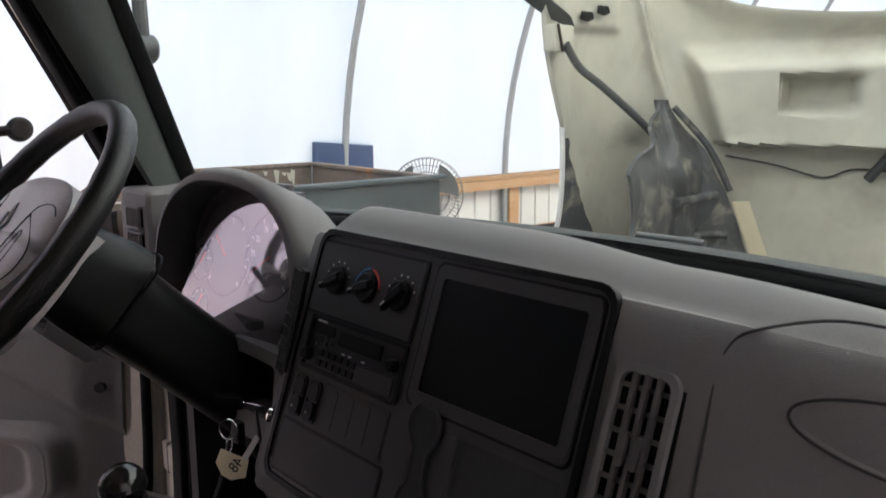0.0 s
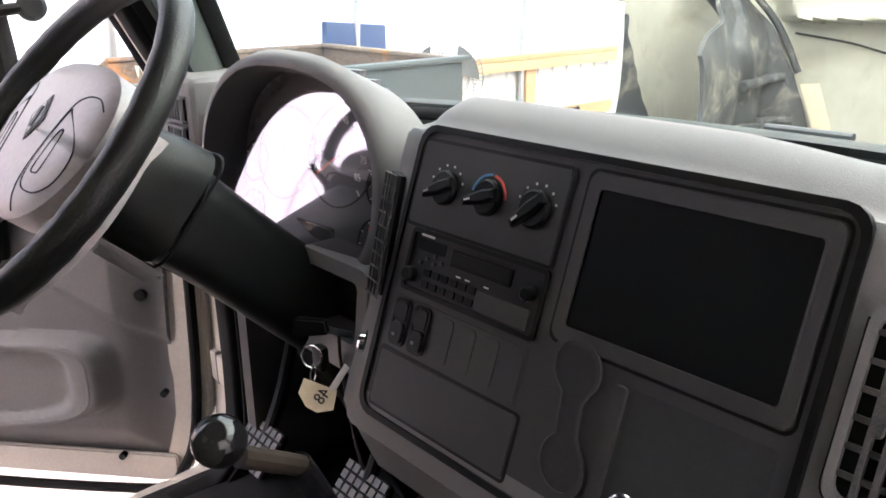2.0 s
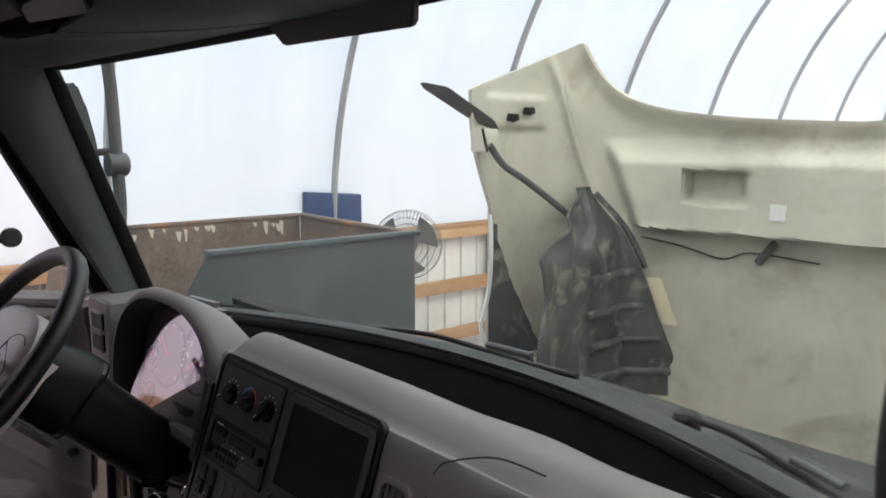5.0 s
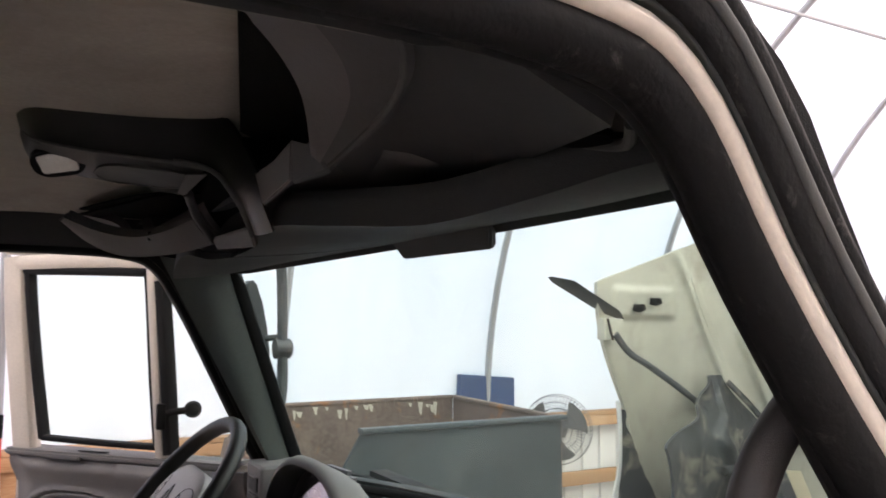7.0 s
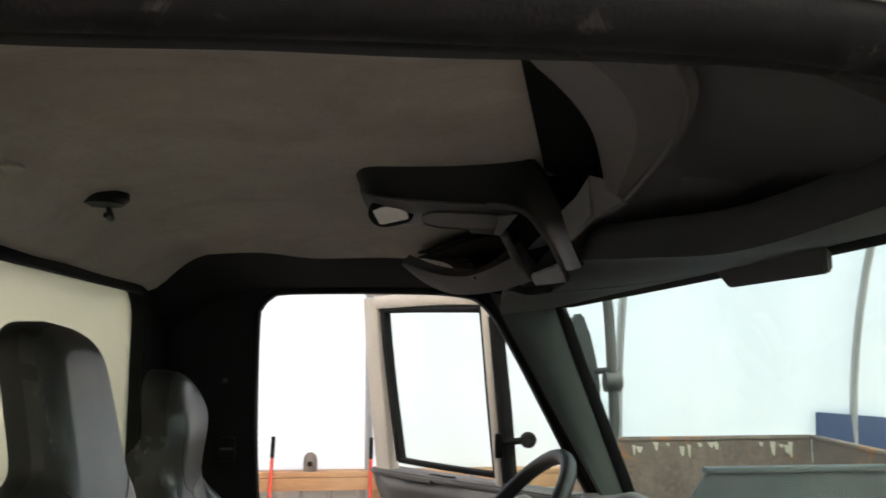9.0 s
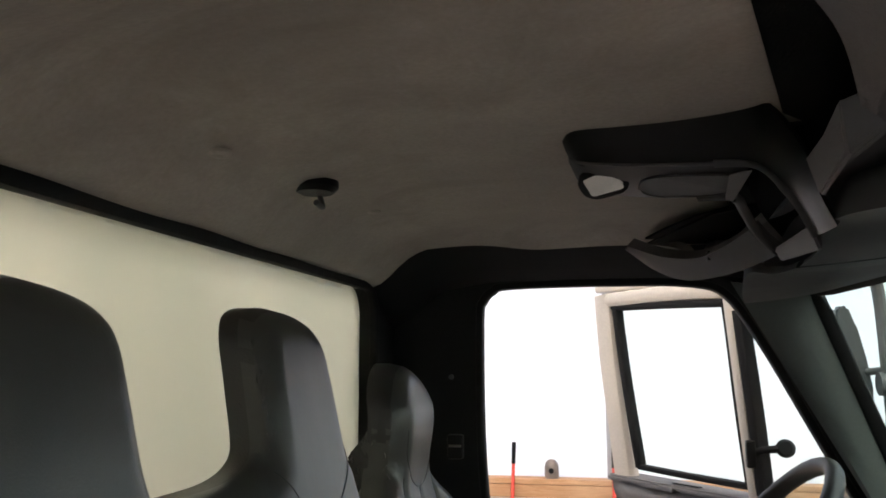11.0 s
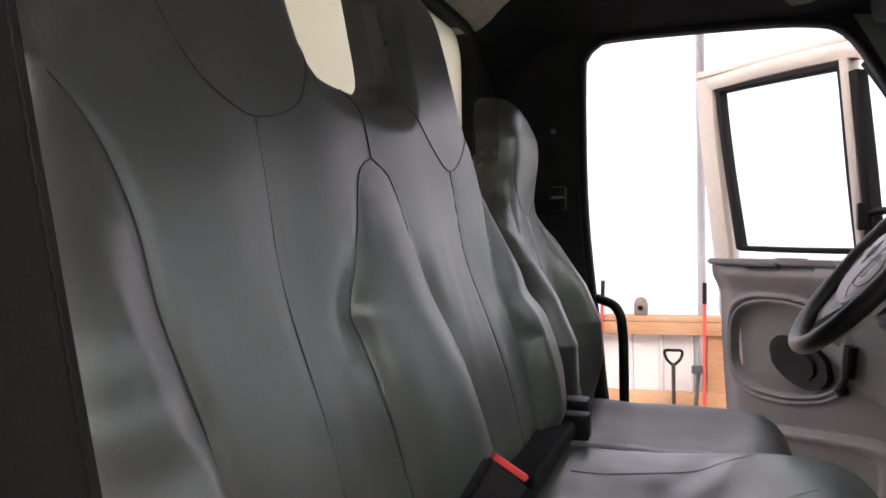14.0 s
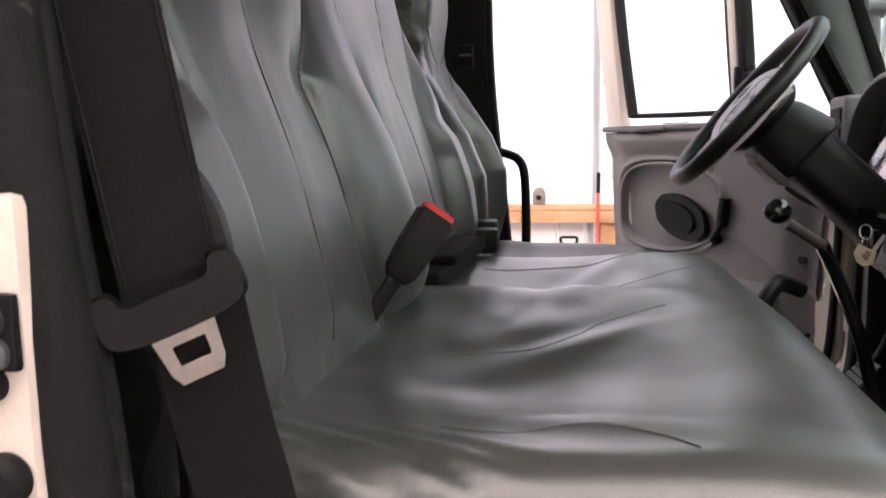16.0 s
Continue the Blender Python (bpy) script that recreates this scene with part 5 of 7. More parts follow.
    # screen recess: a flat near-black plate carries its inner shade
    part("screen_frame", panel_frame(-0.586, -0.388, 1.762, 1.889, 0.010, 0.014, 0.0045, 0.008), DARK, dash)
    part("screen", panel_plate(-0.578, -0.396, 1.770, 1.881, 0.0125, 0.0045, 0.004), SCREEN, dash, "blank storage recess, near-black for its inner shade")
    part("screen_lip", panel_frame(-0.577, -0.397, 1.771, 1.880, 0.0022, 0.0150, 0.0040, 0.005), DARK, dash)
    part("screen_groove", panel_frame(-0.5895, -0.3845, 1.7585, 1.8925, 0.0025, 0.0145, 0.0022, 0.009), BLACK, dash)

    # figure-of-eight recess and the bin with the power socket
    fig = []
    for q in range(0, 360, 8):
        a = radians(q + 4)
        h = 0.055 * math.sin(a)
        lobe = math.sqrt(max(0.0, 0.0205 ** 2 - (abs(h) - 0.0345) ** 2))
        w = max(lobe, 0.0085 * sm(0.036, 0.026, abs(h)) + 0.0005)
        fig.append((-0.550 - 0.12 * h + math.copysign(w, math.cos(a)), 1.711 + h))
    bm = bmesh.new()
    inner = [on_panel(x, z, 0.014) for x, z in fig]
    outer = [on_panel(-0.550 + (x + 0.550) * 1.12 + math.copysign(0.0015, x + 0.550), 1.711 + (z - 1.711) * 1.06, 0.014) for x, z in fig]
    rim_frame(bm, outer, inner, tuple(PN * 0.0055))
    part("cup_rim", bm, DARK, dash)
    part("cup_recess", plated(inner, tuple(PN * 0.0030)), LID, dash)
    part("bin_rib", panel_plate(-0.516, -0.505, 1.636, 1.748, 0.014, 0.007, 0.003), DARK, dash)
    part("bin_face", panel_plate(-0.503, -0.390, 1.636, 1.750, 0.014, 0.0022, 0.004), LID, dash)
    bm = bmesh.new()
    c = on_panel(-0.484, 1.666, 0.017)
    sweep(bm, [c + (V(1, 0, 0) * math.cos(q * math.pi / 14) + PN.cross(V(1, 0, 0)) * math.sin(q * math.pi / 14)) * 0.0125 for q in range(28)], 0.0022, True)
    part("socket_ring", bm, CHROME, dash, "chrome ring of the power socket")
    part("socket", disced(on_panel(-0.484, 1.666, 0.014), PN, 0.0115, 0.003), BLACK, dash)

    # right-hand air vent in a grey surround
    vent = part("air_vent", panel_frame(-0.362, -0.306, 1.733, 1.850, 0.006, 0.010, 0.011, 0.012), GREY, dash, "grey louvred air vent")
    # the vent's inner shade is a near-black plate behind the louvres
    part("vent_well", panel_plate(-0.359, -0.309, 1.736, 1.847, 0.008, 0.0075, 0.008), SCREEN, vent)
    for k in range(3):
        x = -0.3475 + 0.0105 * k + 0.002
        part("upright", panel_plate(x, x + 0.0035, 1.738, 1.845, 0.016, 0.006, 0.0012, 0.0), SHELF_LIGHT, vent)
    for k in range(6):
        z = 1.750 + 0.0165 * k
        part("louvre", panel_plate(-0.356, -0.311, z, z + 0.0035, 0.015, 0.004, 0.001, 0.0), SHELF_LIGHT, vent)
    for x in (-0.3405, -0.328):
        part("thumb_wheel", panel_plate(x - 0.004, x + 0.004, 1.778, 1.802, 0.02, 0.004, 0.003), SHELF_LIGHT, vent)
    part("vent_gap", panel_frame(-0.365, -0.303, 1.730, 1.853, 0.003, 0.0125, 0.0025, 0.013), BLACK, dash)

    # glovebox: seam and oval pull
    bm = bmesh.new()
    sweep(bm, smooth_path([on_panel(-0.262, 1.60, 0.0145), on_panel(-0.276, 1.70, 0.0145), on_panel(-0.283, 1.80, 0.0145), on_panel(-0.285, 1.855, 0.0145), on_panel(-0.279, 1.880, 0.0145), on_panel(-0.262, 1.893, 0.012), V(-0.22, 0.624, 1.902), V(-0.16, 0.632, 1.900)], 5), strip_profile(0.0022, 0.002), up=tuple(PN))
    part("glovebox_seam", bm, DARK, dash)

    def pull(u, v):
        a = 2 * math.pi * u
        rr = 1 - v
        return on_panel(-0.13 + 0.098 * rr * math.cos(a), 1.846 + 0.021 * rr * math.sin(a), 0.0155 - 0.004 * (1 - rr ** 4))
    part("glovebox_pull", sheet(pull, 40, 6), GREY, dash)
    bm = bmesh.new()
    sweep(bm, [on_panel(-0.13 + 0.101 * math.cos(q * math.pi / 24), 1.846 + 0.0225 * math.sin(q * math.pi / 24), 0.0155) for q in range(48)], strip_profile(0.0022, 0.002), True, up=tuple(PN))
    part("pull_groove", bm, DARK, dash)

    # slim vent beside the wheel, on the turned face
    sv = part("slim_vent", plated([V(-0.838, 0.598, 1.848), V(-0.811, 0.589, 1.848), V(-0.799, 0.548, 1.735), V(-0.826, 0.557, 1.735)], (-0.003, -0.010, 0.002)), BLACK, dash)
    a0, a1, b0, b1 = V(-0.840, 0.586, 1.850), V(-0.812, 0.577, 1.850), V(-0.828, 0.545, 1.735), V(-0.800, 0.536, 1.735)
    for u in (0.05, 0.35, 0.65, 0.95):
        part("slat", tube([a0.lerp(a1, u) + V(-0.003, -0.004, 0), b0.lerp(b1, u) + V(-0.003, -0.002, 0)], 0.0013, 1), DARK, sv)
    for v in (0.0, 0.11, 0.22, 0.33, 0.44, 0.56, 0.67, 0.78, 0.89, 1.0):
        part("slat", tube([a0.lerp(b0, v) + V(-0.003, -0.004, 0), a1.lerp(b1, v) + V(-0.003, -0.002, 0)], 0.0010, 1), DARK, sv)

    # ignition lock
    ig = part("ignition_lock", disced((-0.824, 0.540, 1.677), (-0.72, -0.68, 0.2), 0.017, 0.006, bevel=0.002), BLACK, dash)
    part("lock_barrel", disced((-0.826, 0.537, 1.677), (-0.72, -0.68, 0.2), 0.0095, 0.010, bevel=0.002), CHROME, ig)

    # instrument cluster
    hx, hz, hw = -1.090, 1.80, 0.197
    loops = []
    for y, grow, zt in ((0.648, -0.022, 0), (0.600, -0.019, 0), (0.587, -0.012, 0.0), (0.590, 0.0, 0.0), (0.607, 0.006, 0), (0.672, -0.002, -0.025), (0.735, -0.028, -0.080)):
        loop = []
        for q in range(-30, 211, 8):
            a = radians(q)
            cxx, szz = math.cos(a), math.sin(a)
            w, h = hw - 0.030 * sm(0.25, -0.6, cxx) + grow, (0.150 if q > 0 else 0.14) + grow
            px = hx + w * math.copysign(abs(cxx) ** 0.8, cxx)
            pz = hz + h * math.copysign(abs(szz) ** 0.85, szz) + zt * max(0, szz)
            loop.append(V(px, y + 0.10 * (pz - hz) + 0.02 * cxx, pz))
        loops.append(loop)
    bm = bmesh.new()
    rings(bm, loops[2:], False)
    hood = part("cluster_hood", bm, GREY, dash, "rounded grey hood over the gauges", 60)
    bm = bmesh.new()
    rings(bm, loops[:3], False)
    part("hood_lining", bm, LID, hood, "dark lining", 60)
    sol = hood.modifiers.new("thickness", "SOLIDIFY")
    sol.thickness, sol.offset = 0.004, -1

    def face(u, v):
        x = hx - 0.163 + 0.350 * u
        z = 1.70 + 0.230 * v
        return V(x, 0.648 + 0.25 * (z - hz) + 0.02 * (x - hx) / hw, z)
    ok = lambda u, v: ((u - 0.5) / 0.5) ** 2 + (max(0, v - 0.35) / 0.66) ** 2 < 0.98
    cl = part("gauge_face", sheet(face, 36, 24, (0, 0.01, 0), ok), GAUGE, dash, "dark grey gauge face", 60)

    def gauge(u, v, r, needle, nums=()):
        c = face(u, v) + V(0, -0.003, 0.0)
        ux, uz = V(1, 0.085, 0).normalized(), V(0, 0.25, 1).normalized()
        bm = bmesh.new()
        sweep(bm, [c + (ux * math.cos(k * math.pi / 20) + uz * math.sin(k * math.pi / 20)) * r for k in range(40)], 0.0016, True)
        part("gauge_ring", bm, BLACK, cl)
        a = radians(needle)
        part("needle", tube([c + V(0, -0.004, 0), c + V(0, -0.004, 0) + (ux * math.cos(a) + uz * math.sin(a)) * r * 0.75], 0.0014, 1), RED_MARK, cl, "red needle")
        for k in range(9):
            b = radians(225 - 270 * k / 8)
            d = ux * math.cos(b) + uz * math.sin(b)
            part("tick", tube([c + d * r * 0.84, c + d * r * 0.96], 0.0009, 1), LETTER, cl)
        for k, s in enumerate(nums):
            b = radians(225 - 270 * (k + 0.5) / len(nums))
            d = ux * math.cos(b) + uz * math.sin(b)
            m = Matrix.Translation(c + d * r * 0.68 + V(0, -0.002, 0)) @ Matrix.Rotation(radians(90), 4, "X")
            words(s, 0.014, m, LETTER, cl)
    gauge(0.30, 0.50, 0.062, 140)
    gauge(0.62, 0.55, 0.066, 215, ("5", "15", "25", "35", "45", "55", "65", "75", "85"))
    gauge(0.86, 0.44, 0.030, 110)
    gauge(0.86, 0.14, 0.030, 120)
    gauge(0.11, 0.42, 0.028, 60)
    gauge(0.14, 0.14, 0.026, 60)
    part("odometer", boxed((-1.11, 0.629, 1.715), (-1.03, 0.637, 1.735), 0.002), GLOSS, cl)

    def lens(u, v):
        p = face(u, v)
        return p + V(0, -0.018 - 0.022 * (1 - v) - 0.010 * math.sin(math.pi * u) * math.sin(math.pi * min(1, v * 0.9)), 0)
    ln = part("cluster_lens", sheet(lens, 36, 24, None, ok), CLUSTER_LENS, dash, "shiny clear cluster lens", 80)
    ln.visible_shadow = False
    part("tray_sill", boxed((-1.33, 0.61, 1.675), (-1.045, 0.66, 1.70), 0.012, 3), GREY, dash)
    bm = bmesh.new()
    rim_frame(bm, [V(-0.963 + a, 0.578 + 0.12 * b, 1.660 + b) for a, b in rounded(0.150, 0.130, 0.016)], [V(-0.958 + a, 0.578 + 0.12 * b, 1.670 + b) for a, b in rounded(0.105, 0.075, 0.010)], (0, 0.05, 0))
    part("tray_frame", bm, GREY, dash)
    # a near-black board colours in the shade of the open tray
    part("tray", boxed((-1.03, 0.615, 1.60), (-0.89, 0.63, 1.72), 0.0), SCREEN, dash, "open tray under the gauges, a near-black board for its shade")

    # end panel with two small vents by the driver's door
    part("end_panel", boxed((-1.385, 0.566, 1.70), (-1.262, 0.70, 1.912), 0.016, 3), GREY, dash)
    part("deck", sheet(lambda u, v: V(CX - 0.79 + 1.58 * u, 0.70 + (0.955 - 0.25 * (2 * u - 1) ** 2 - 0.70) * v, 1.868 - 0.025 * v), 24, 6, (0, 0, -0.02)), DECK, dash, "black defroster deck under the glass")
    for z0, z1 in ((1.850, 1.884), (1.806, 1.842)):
        # near-black wells give the small vents their inner shade
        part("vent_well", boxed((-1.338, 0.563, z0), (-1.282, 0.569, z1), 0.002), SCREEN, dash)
        for k in range(6):
            x = -1.336 + 0.0098 * k
            part("vent_slat", boxed((x, 0.558, z0), (x + 0.0028, 0.566, z1)), GREY, dash, smooth=0)
        for z in (z0 - 0.002, z1 - 0.002):
            part("vent_edge", boxed((-1.340, 0.557, z), (-1.280, 0.567, z + 0.004), 0.001), GREY, dash)
    return dash


def smooth2(pts, n=3):
    return [(p.x, p.y) for p in smooth_path([V(a, b, 0) for a, b in pts], n)]


def cluster_lens_material():
    m, nodes, links, b = node_material("cluster_lens")
    nodes.remove(b)
    tr, gl, mx = (nodes.new("ShaderNode" + k) for k in ("BsdfTransparent", "BsdfGlossy", "MixShader"))
    gl.inputs["Roughness"].default_value = 0.06
    gl.inputs["Color"].default_value = (0.80, 0.715, 0.75, 1)
    mx.inputs["Fac"].default_value = 0.40
    links.new(tr.outputs["BSDF"], mx.inputs[1])
    links.new(gl.outputs["BSDF"], mx.inputs[2])
    links.new(mx.outputs["Shader"], nodes["Material Output"].inputs["Surface"])
    return m


CLUSTER_LENS = cluster_lens_material()
dashboard()


# ---- steering wheel and column ----
WC, WN = V(-1.07, 0.325, 1.89), V(0, 0.759, -0.65)      # centre; axis away from the driver
WU = V(0, 0.65, 0.759)


def on_wheel(a, b, d=0.0):
    """a to the passenger's side, b up the wheel, d away from the driver."""
    return WC + V(a, 0, 0) + WU * b + WN * d


def steering_wheel():
    t = thing("steering_wheel", WC, "black urethane steering wheel with a silver-grey hub pad", "steering wheel")
    R, r = 0.194, 0.0155
    bm = bmesh.new()
    n, m = 72, 12
    loops = []
    for i in range(n):
        a = 2 * math.pi * i / n
        ca, sa = math.cos(a), math.sin(a)
        rr = r * (1 + 0.03 * math.sin(a * 40))
        loops.append([on_wheel((R + rr * math.cos(2 * math.pi * k / m)) * ca, (R + rr * math.cos(2 * math.pi * k / m)) * sa, rr * 1.1 * math.sin(2 * math.pi * k / m)) for k in range(m)])
    vs = [[bm.verts.new(p) for p in l] for l in loops]
    for i in range(n):
        for k in range(m):
            bm.faces.new((vs[i][k], vs[i][(k + 1) % m], vs[(i + 1) % n][(k + 1) % m], vs[(i + 1) % n][k]))
    part("rim", bm, WHEEL, t)
    # hub pad: a broad rounded shield, domed
    def pad_norm(a, b):
        h = 0.088 if b > 0 else 0.092
        w = 0.132 if b > 0 else 0.132 - 0.040 * min(1, -b / 0.092)
        return (abs(a / w) ** 2.8 + abs(b / h) ** 2.8) ** (1 / 2.8)

    def pad_d(a, b):
        f = min(1.0, pad_norm(a, b))
        return -0.016 * (1 - f ** 4.0) ** 0.8

    def pad(u, v):
        q = 2 * math.pi * u
        a, b = math.cos(q), math.sin(q)
        k = pad_norm(a * 0.1, b * 0.1)
        a, b = a * 0.1 / k * (1 - v), b * 0.1 / k * (1 - v)
        return on_wheel(a, b, pad_d(a, b))
    bm = sheet(pad, 60, 14, tuple(WN * 0.03))
    bmesh.ops.remove_doubles(bm, verts=bm.verts, dist=1e-5)
    pad_ob = part("hub_pad", bm, SILVER, t, "silver-grey horn pad", 50)

    def on_pad(a, b, lift=0.0):
        return on_wheel(a, b, pad_d(a, b) - lift)
    part("emblem", plated([on_pad(0, 0.040, 0.0005), on_pad(0.020, 0.012, 0.0005), on_pad(0, -0.016, 0.0005), on_pad(-0.020, 0.012, 0.0005)], tuple(WN * -0.0008), 0.0004), DARK, pad_ob, "diamond-shaped emblem")
    part("emblem_core", plated([on_pad(0, 0.031, 0.0014), on_pad(0.013, 0.012, 0.0014), on_pad(0, -0.007, 0.0014), on_pad(-0.013, 0.012, 0.0014)], tuple(WN * -0.001)), SILVER, pad_ob)
    part("emblem_bar", plated([on_pad(-0.004, 0.024, 0.0025), on_pad(0.004, 0.024, 0.0025), on_pad(0.004, 0.0, 0.0025), on_pad(-0.004, 0.0, 0.0025)], tuple(WN * -0.001)), DARK, pad_ob)
    for s in (1, -1):
        for lp in ([(0.052, -0.046), (0.064, 0.024), (0.074, 0.026), (0.108, 0.002), (0.112, -0.018), (0.100, -0.042), (0.076, -0.056)], [(0.062, -0.034), (0.070, 0.004), (0.080, 0.006), (0.077, -0.032), (0.070, -0.038)]):
            bm = bmesh.new()
            sweep(bm, smooth_path([on_pad(a * s, b) for a, b in lp], 6, True), 0.0008, True)
            part("switch_groove", bm, BLACK, pad_ob)
        bm = bmesh.new()
        sweep(bm, [on_pad(p.x, p.y) for p in smooth_path([V(a * s, b, 0) for a, b in ((0.050, -0.080), (0.046, -0.05), (0.062, 0.026), (0.075, 0.046), (0.098, 0.050), (0.115, 0.040))], 6)], 0.0008)
        part("pad_seam", bm, BLACK, pad_ob)
        # broad flat spoke that fills the lower quarter between pad and rim
        def spoke(u, v, s=s):
            a = radians(12 - 64 * u)
            r0 = 0.070
            r = r0 + (R + 0.002 - r0) * v
            return on_wheel(s * r * math.cos(a), r * math.sin(a), 0.004 + 0.016 * (1 - v) ** 1.5 + 0.006 * math.sin(math.pi * u) - 0.010 * (bell(u, 0, 0.08) + bell(u, 1, 0.08)) * -1)
        part("spoke", sheet(spoke, 20, 10, tuple(WN * 0.014)), SILVER, t, "broad silver-grey spoke", 60)
    part("hub_back", disced(on_wheel(0, 0, 0.012), WN, 0.085, 0.05, bevel=0.015), BLACK, t)


steering_wheel()


def column():
    t = thing("steering_column", WC + WN * 0.2, "black moulded steering column shroud", "steering column")
    loops = []
    for d, w, h, up, r in ((0.045, 0.050, 0.052, 0.0, 0.025), (0.08, 0.062, 0.064, 0.004, 0.025), (0.12, 0.066, 0.070, 0.006, 0.025), (0.145, 0.064, 0.072, 0.006, 0.02), (0.152, 0.058, 0.060, 0.0, 0.02), (0.22, 0.062, 0.058, -0.004, 0.02), (0.30, 0.068, 0.058, -0.008, 0.02), (0.40, 0.075, 0.060, -0.012, 0.02)):
        loops.append([on_wheel(a + 0.0, b + up, d) for a, b in rounded(w * 2, h * 2, r * 2.0, 5)])
    bm = bmesh.new()
    rings(bm, loops)
    part("shroud", bm, SHROUD, t)
    bm = bmesh.new()
    lp = [on_wheel(a * 1.01, b * 1.01 + 0.006, 0.150) for a, b in rounded(0.130, 0.142, 0.026, 4)]
    sweep(bm, lp, 0.002, True)
    part("shroud_seam", bm, BLACK, t)
    part("stalk", tube([on_wheel(-0.06, 0.0, 0.09), on_wheel(-0.13, 0.01, 0.075), on_wheel(-0.20, 0.03, 0.05)], 0.008, 4), BLACK, t)
    part("tilt_lever", tube([on_wheel(-0.06, -0.05, 0.28), on_wheel(-0.10, -0.06, 0.24), on_wheel(-0.13, -0.06, 0.20)], 0.006, 4), BLACK, t)
    part("lower_cover", plated([on_wheel(0.06, -0.062, 0.07), on_wheel(0.064, -0.066, 0.17), on_wheel(0.052, -0.084, 0.16), on_wheel(0.045, -0.080, 0.08)], (-0.11, 0, 0), 0.008), GREY, t, "grey lower cover")
    part("steering_shaft", tube([on_wheel(0, -0.02, 0.38), V(-1.07, 0.78, 1.25)], 0.02, 1), BLACK, t)


column()

# knee panel and side kick panel, black
part("knee_panel", plated([V(-1.36, 0.64, 1.58), V(-0.90, 0.62, 1.58), V(-0.90, 0.80, 1.30), V(-1.36, 0.82, 1.30)], (0, 0.02, 0.01)), BLACK, None, "black knee panel under the column", 0, "structure", "trim")
part("kick_panel", plated([V(-1.385, 0.66, 1.18), V(-1.385, 0.93, 1.18), V(-1.385, 0.93, 1.60), V(-1.385, 0.66, 1.60)], (0.03, 0, 0)), DARK, None, "dark kick panel beside the pedals", 0, "structure", "trim")


# keys with a tag
def key_bunch():
    t = thing("key_bunch", (-0.86, 0.52, 1.60), "truck keys on a ring with a manila tag", "keys")
    a = V(-0.851, 0.536, 1.678)
    out = V(-0.72, -0.68, 0.2).normalized()
    part("ignition_key", plated([a + V(0, 0, 0.004), a + out * 0.03 + V(0, 0, 0.004), a + out * 0.03 - V(0, 0, 0.004), a - V(0, 0, 0.004)], (0.0015, -0.0015, 0)), CHROME, t)
    h = a + out * 0.045
    part("key_head", plated([h + V(-0.012, -0.012, 0.012), h + V(0.012, 0.012, 0.010), h + V(0.014, 0.014, -0.008), h + V(-0.016, -0.016, -0.012)], (0.005, -0.005, 0), 0.003), BLACK, t, "black plastic key head")
    c = V(-0.882, 0.502, 1.652)
    bm = bmesh.new()
    sweep(bm, [c + (V(0.6, 0.6, 0) * math.cos(k * math.pi / 10) + V(0, 0, 1) * math.sin(k * math.pi / 10)) * 0.013 for k in range(20)], 0.0011, True)
    part("ring", bm, CHROME, t)
    c2 = V(-0.878, 0.500, 1.634)
    bm = bmesh.new()
    sweep(bm, [c2 + (V(0.3, -0.5, 0) * math.cos(k * math.pi / 10) + V(0.15, 0, 1) * math.sin(k * math.pi / 10)) * 0.011 for k in range(20)], 0.0009, True)
    part("ring", bm, CHROME, t)
    part("fob", boxed((-0.905, 0.515, 1.625), (-0.885, 0.527, 1.655), 0.005), BLACK, t)
    # tag, turned
    fx, n = V(0.80, 0.58, 0.12).normalized(), V(0.58, -0.80, 0.12).normalized()
    fz = n.cross(fx) * -1
    fx, fz = (fx * 0.92 + fz * 0.38).normalized(), (fz * 0.92 - fx * 0.38).normalized()
    o = V(-0.868, 0.498, 1.612)
    tag = part("tag", plated([o + fx * a + fz * b for a, b in ((-0.020, -0.014), (0.019, -0.014), (0.021, 0.009), (0.004, 0.019), (-0.010, 0.017), (-0.022, 0.005))], tuple(n * 0.0008)), TAG, t, "manila tag with handwritten numerals")
    rot = Matrix((fx, fz, n)).transposed().to_4x4()
    words("48", 0.019, Matrix.Translation(o + fx * 0.005 - fz * 0.002 + n * 0.0012) @ rot @ Matrix.Rotation(radians(110), 4, "Z"), INK, tag, "numerals", 0.0002)
    part("string", tube([o + fx * -0.004 + fz * 0.016, c2 - V(0, 0, 0.008)], 0.0009, 1), BLACK, t)
    part("spare_key", plated([o + fz * -0.014 + fx * 0.010 + n * 0.002, o + fz * -0.014 + fx * 0.018 + n * 0.002, o + fz * -0.045 + fx * 0.026 + n * 0.002, o + fz * -0.048 + fx * 0.020 + n * 0.002], tuple(n * 0.0015)), LETTER, t, "pale metal key")
    part("cord", tube([(-0.90, 0.55, 1.66), (-0.93, 0.57, 1.60), (-0.925, 0.58, 1.50), (-0.94, 0.60, 1.44), (-0.97, 0.62, 1.42)], 0.0022, 6), DARK, t)


key_bunch()


def pedal(c, w, h, label):
    t = thing("pedal", c, label, "pedal", "foot pedals")
    c = Vector(c)
    n, up = V(0, -0.75, 0.66), V(0, 0.66, 0.75)
    part("plate", plated([c + V(a, 0, 0) + up * b for a, b in rounded(w, h, 0.012)], tuple(n * -0.012), 0.002), RUBBER, t)
    nx, nz = 6, 5
    for i in range(nx):
        for j in range(nz):
            a, b = -w / 2 + w * (i + 0.5) / nx, -h / 2 + h * (j + 0.5) / nz
            q = [c + V(a + da * w / nx * 0.38, 0, 0) + up * (b + db * h / nz * 0.38) for da, db in ((-1, -1), (1, -1), (1, 1), (-1, 1))]
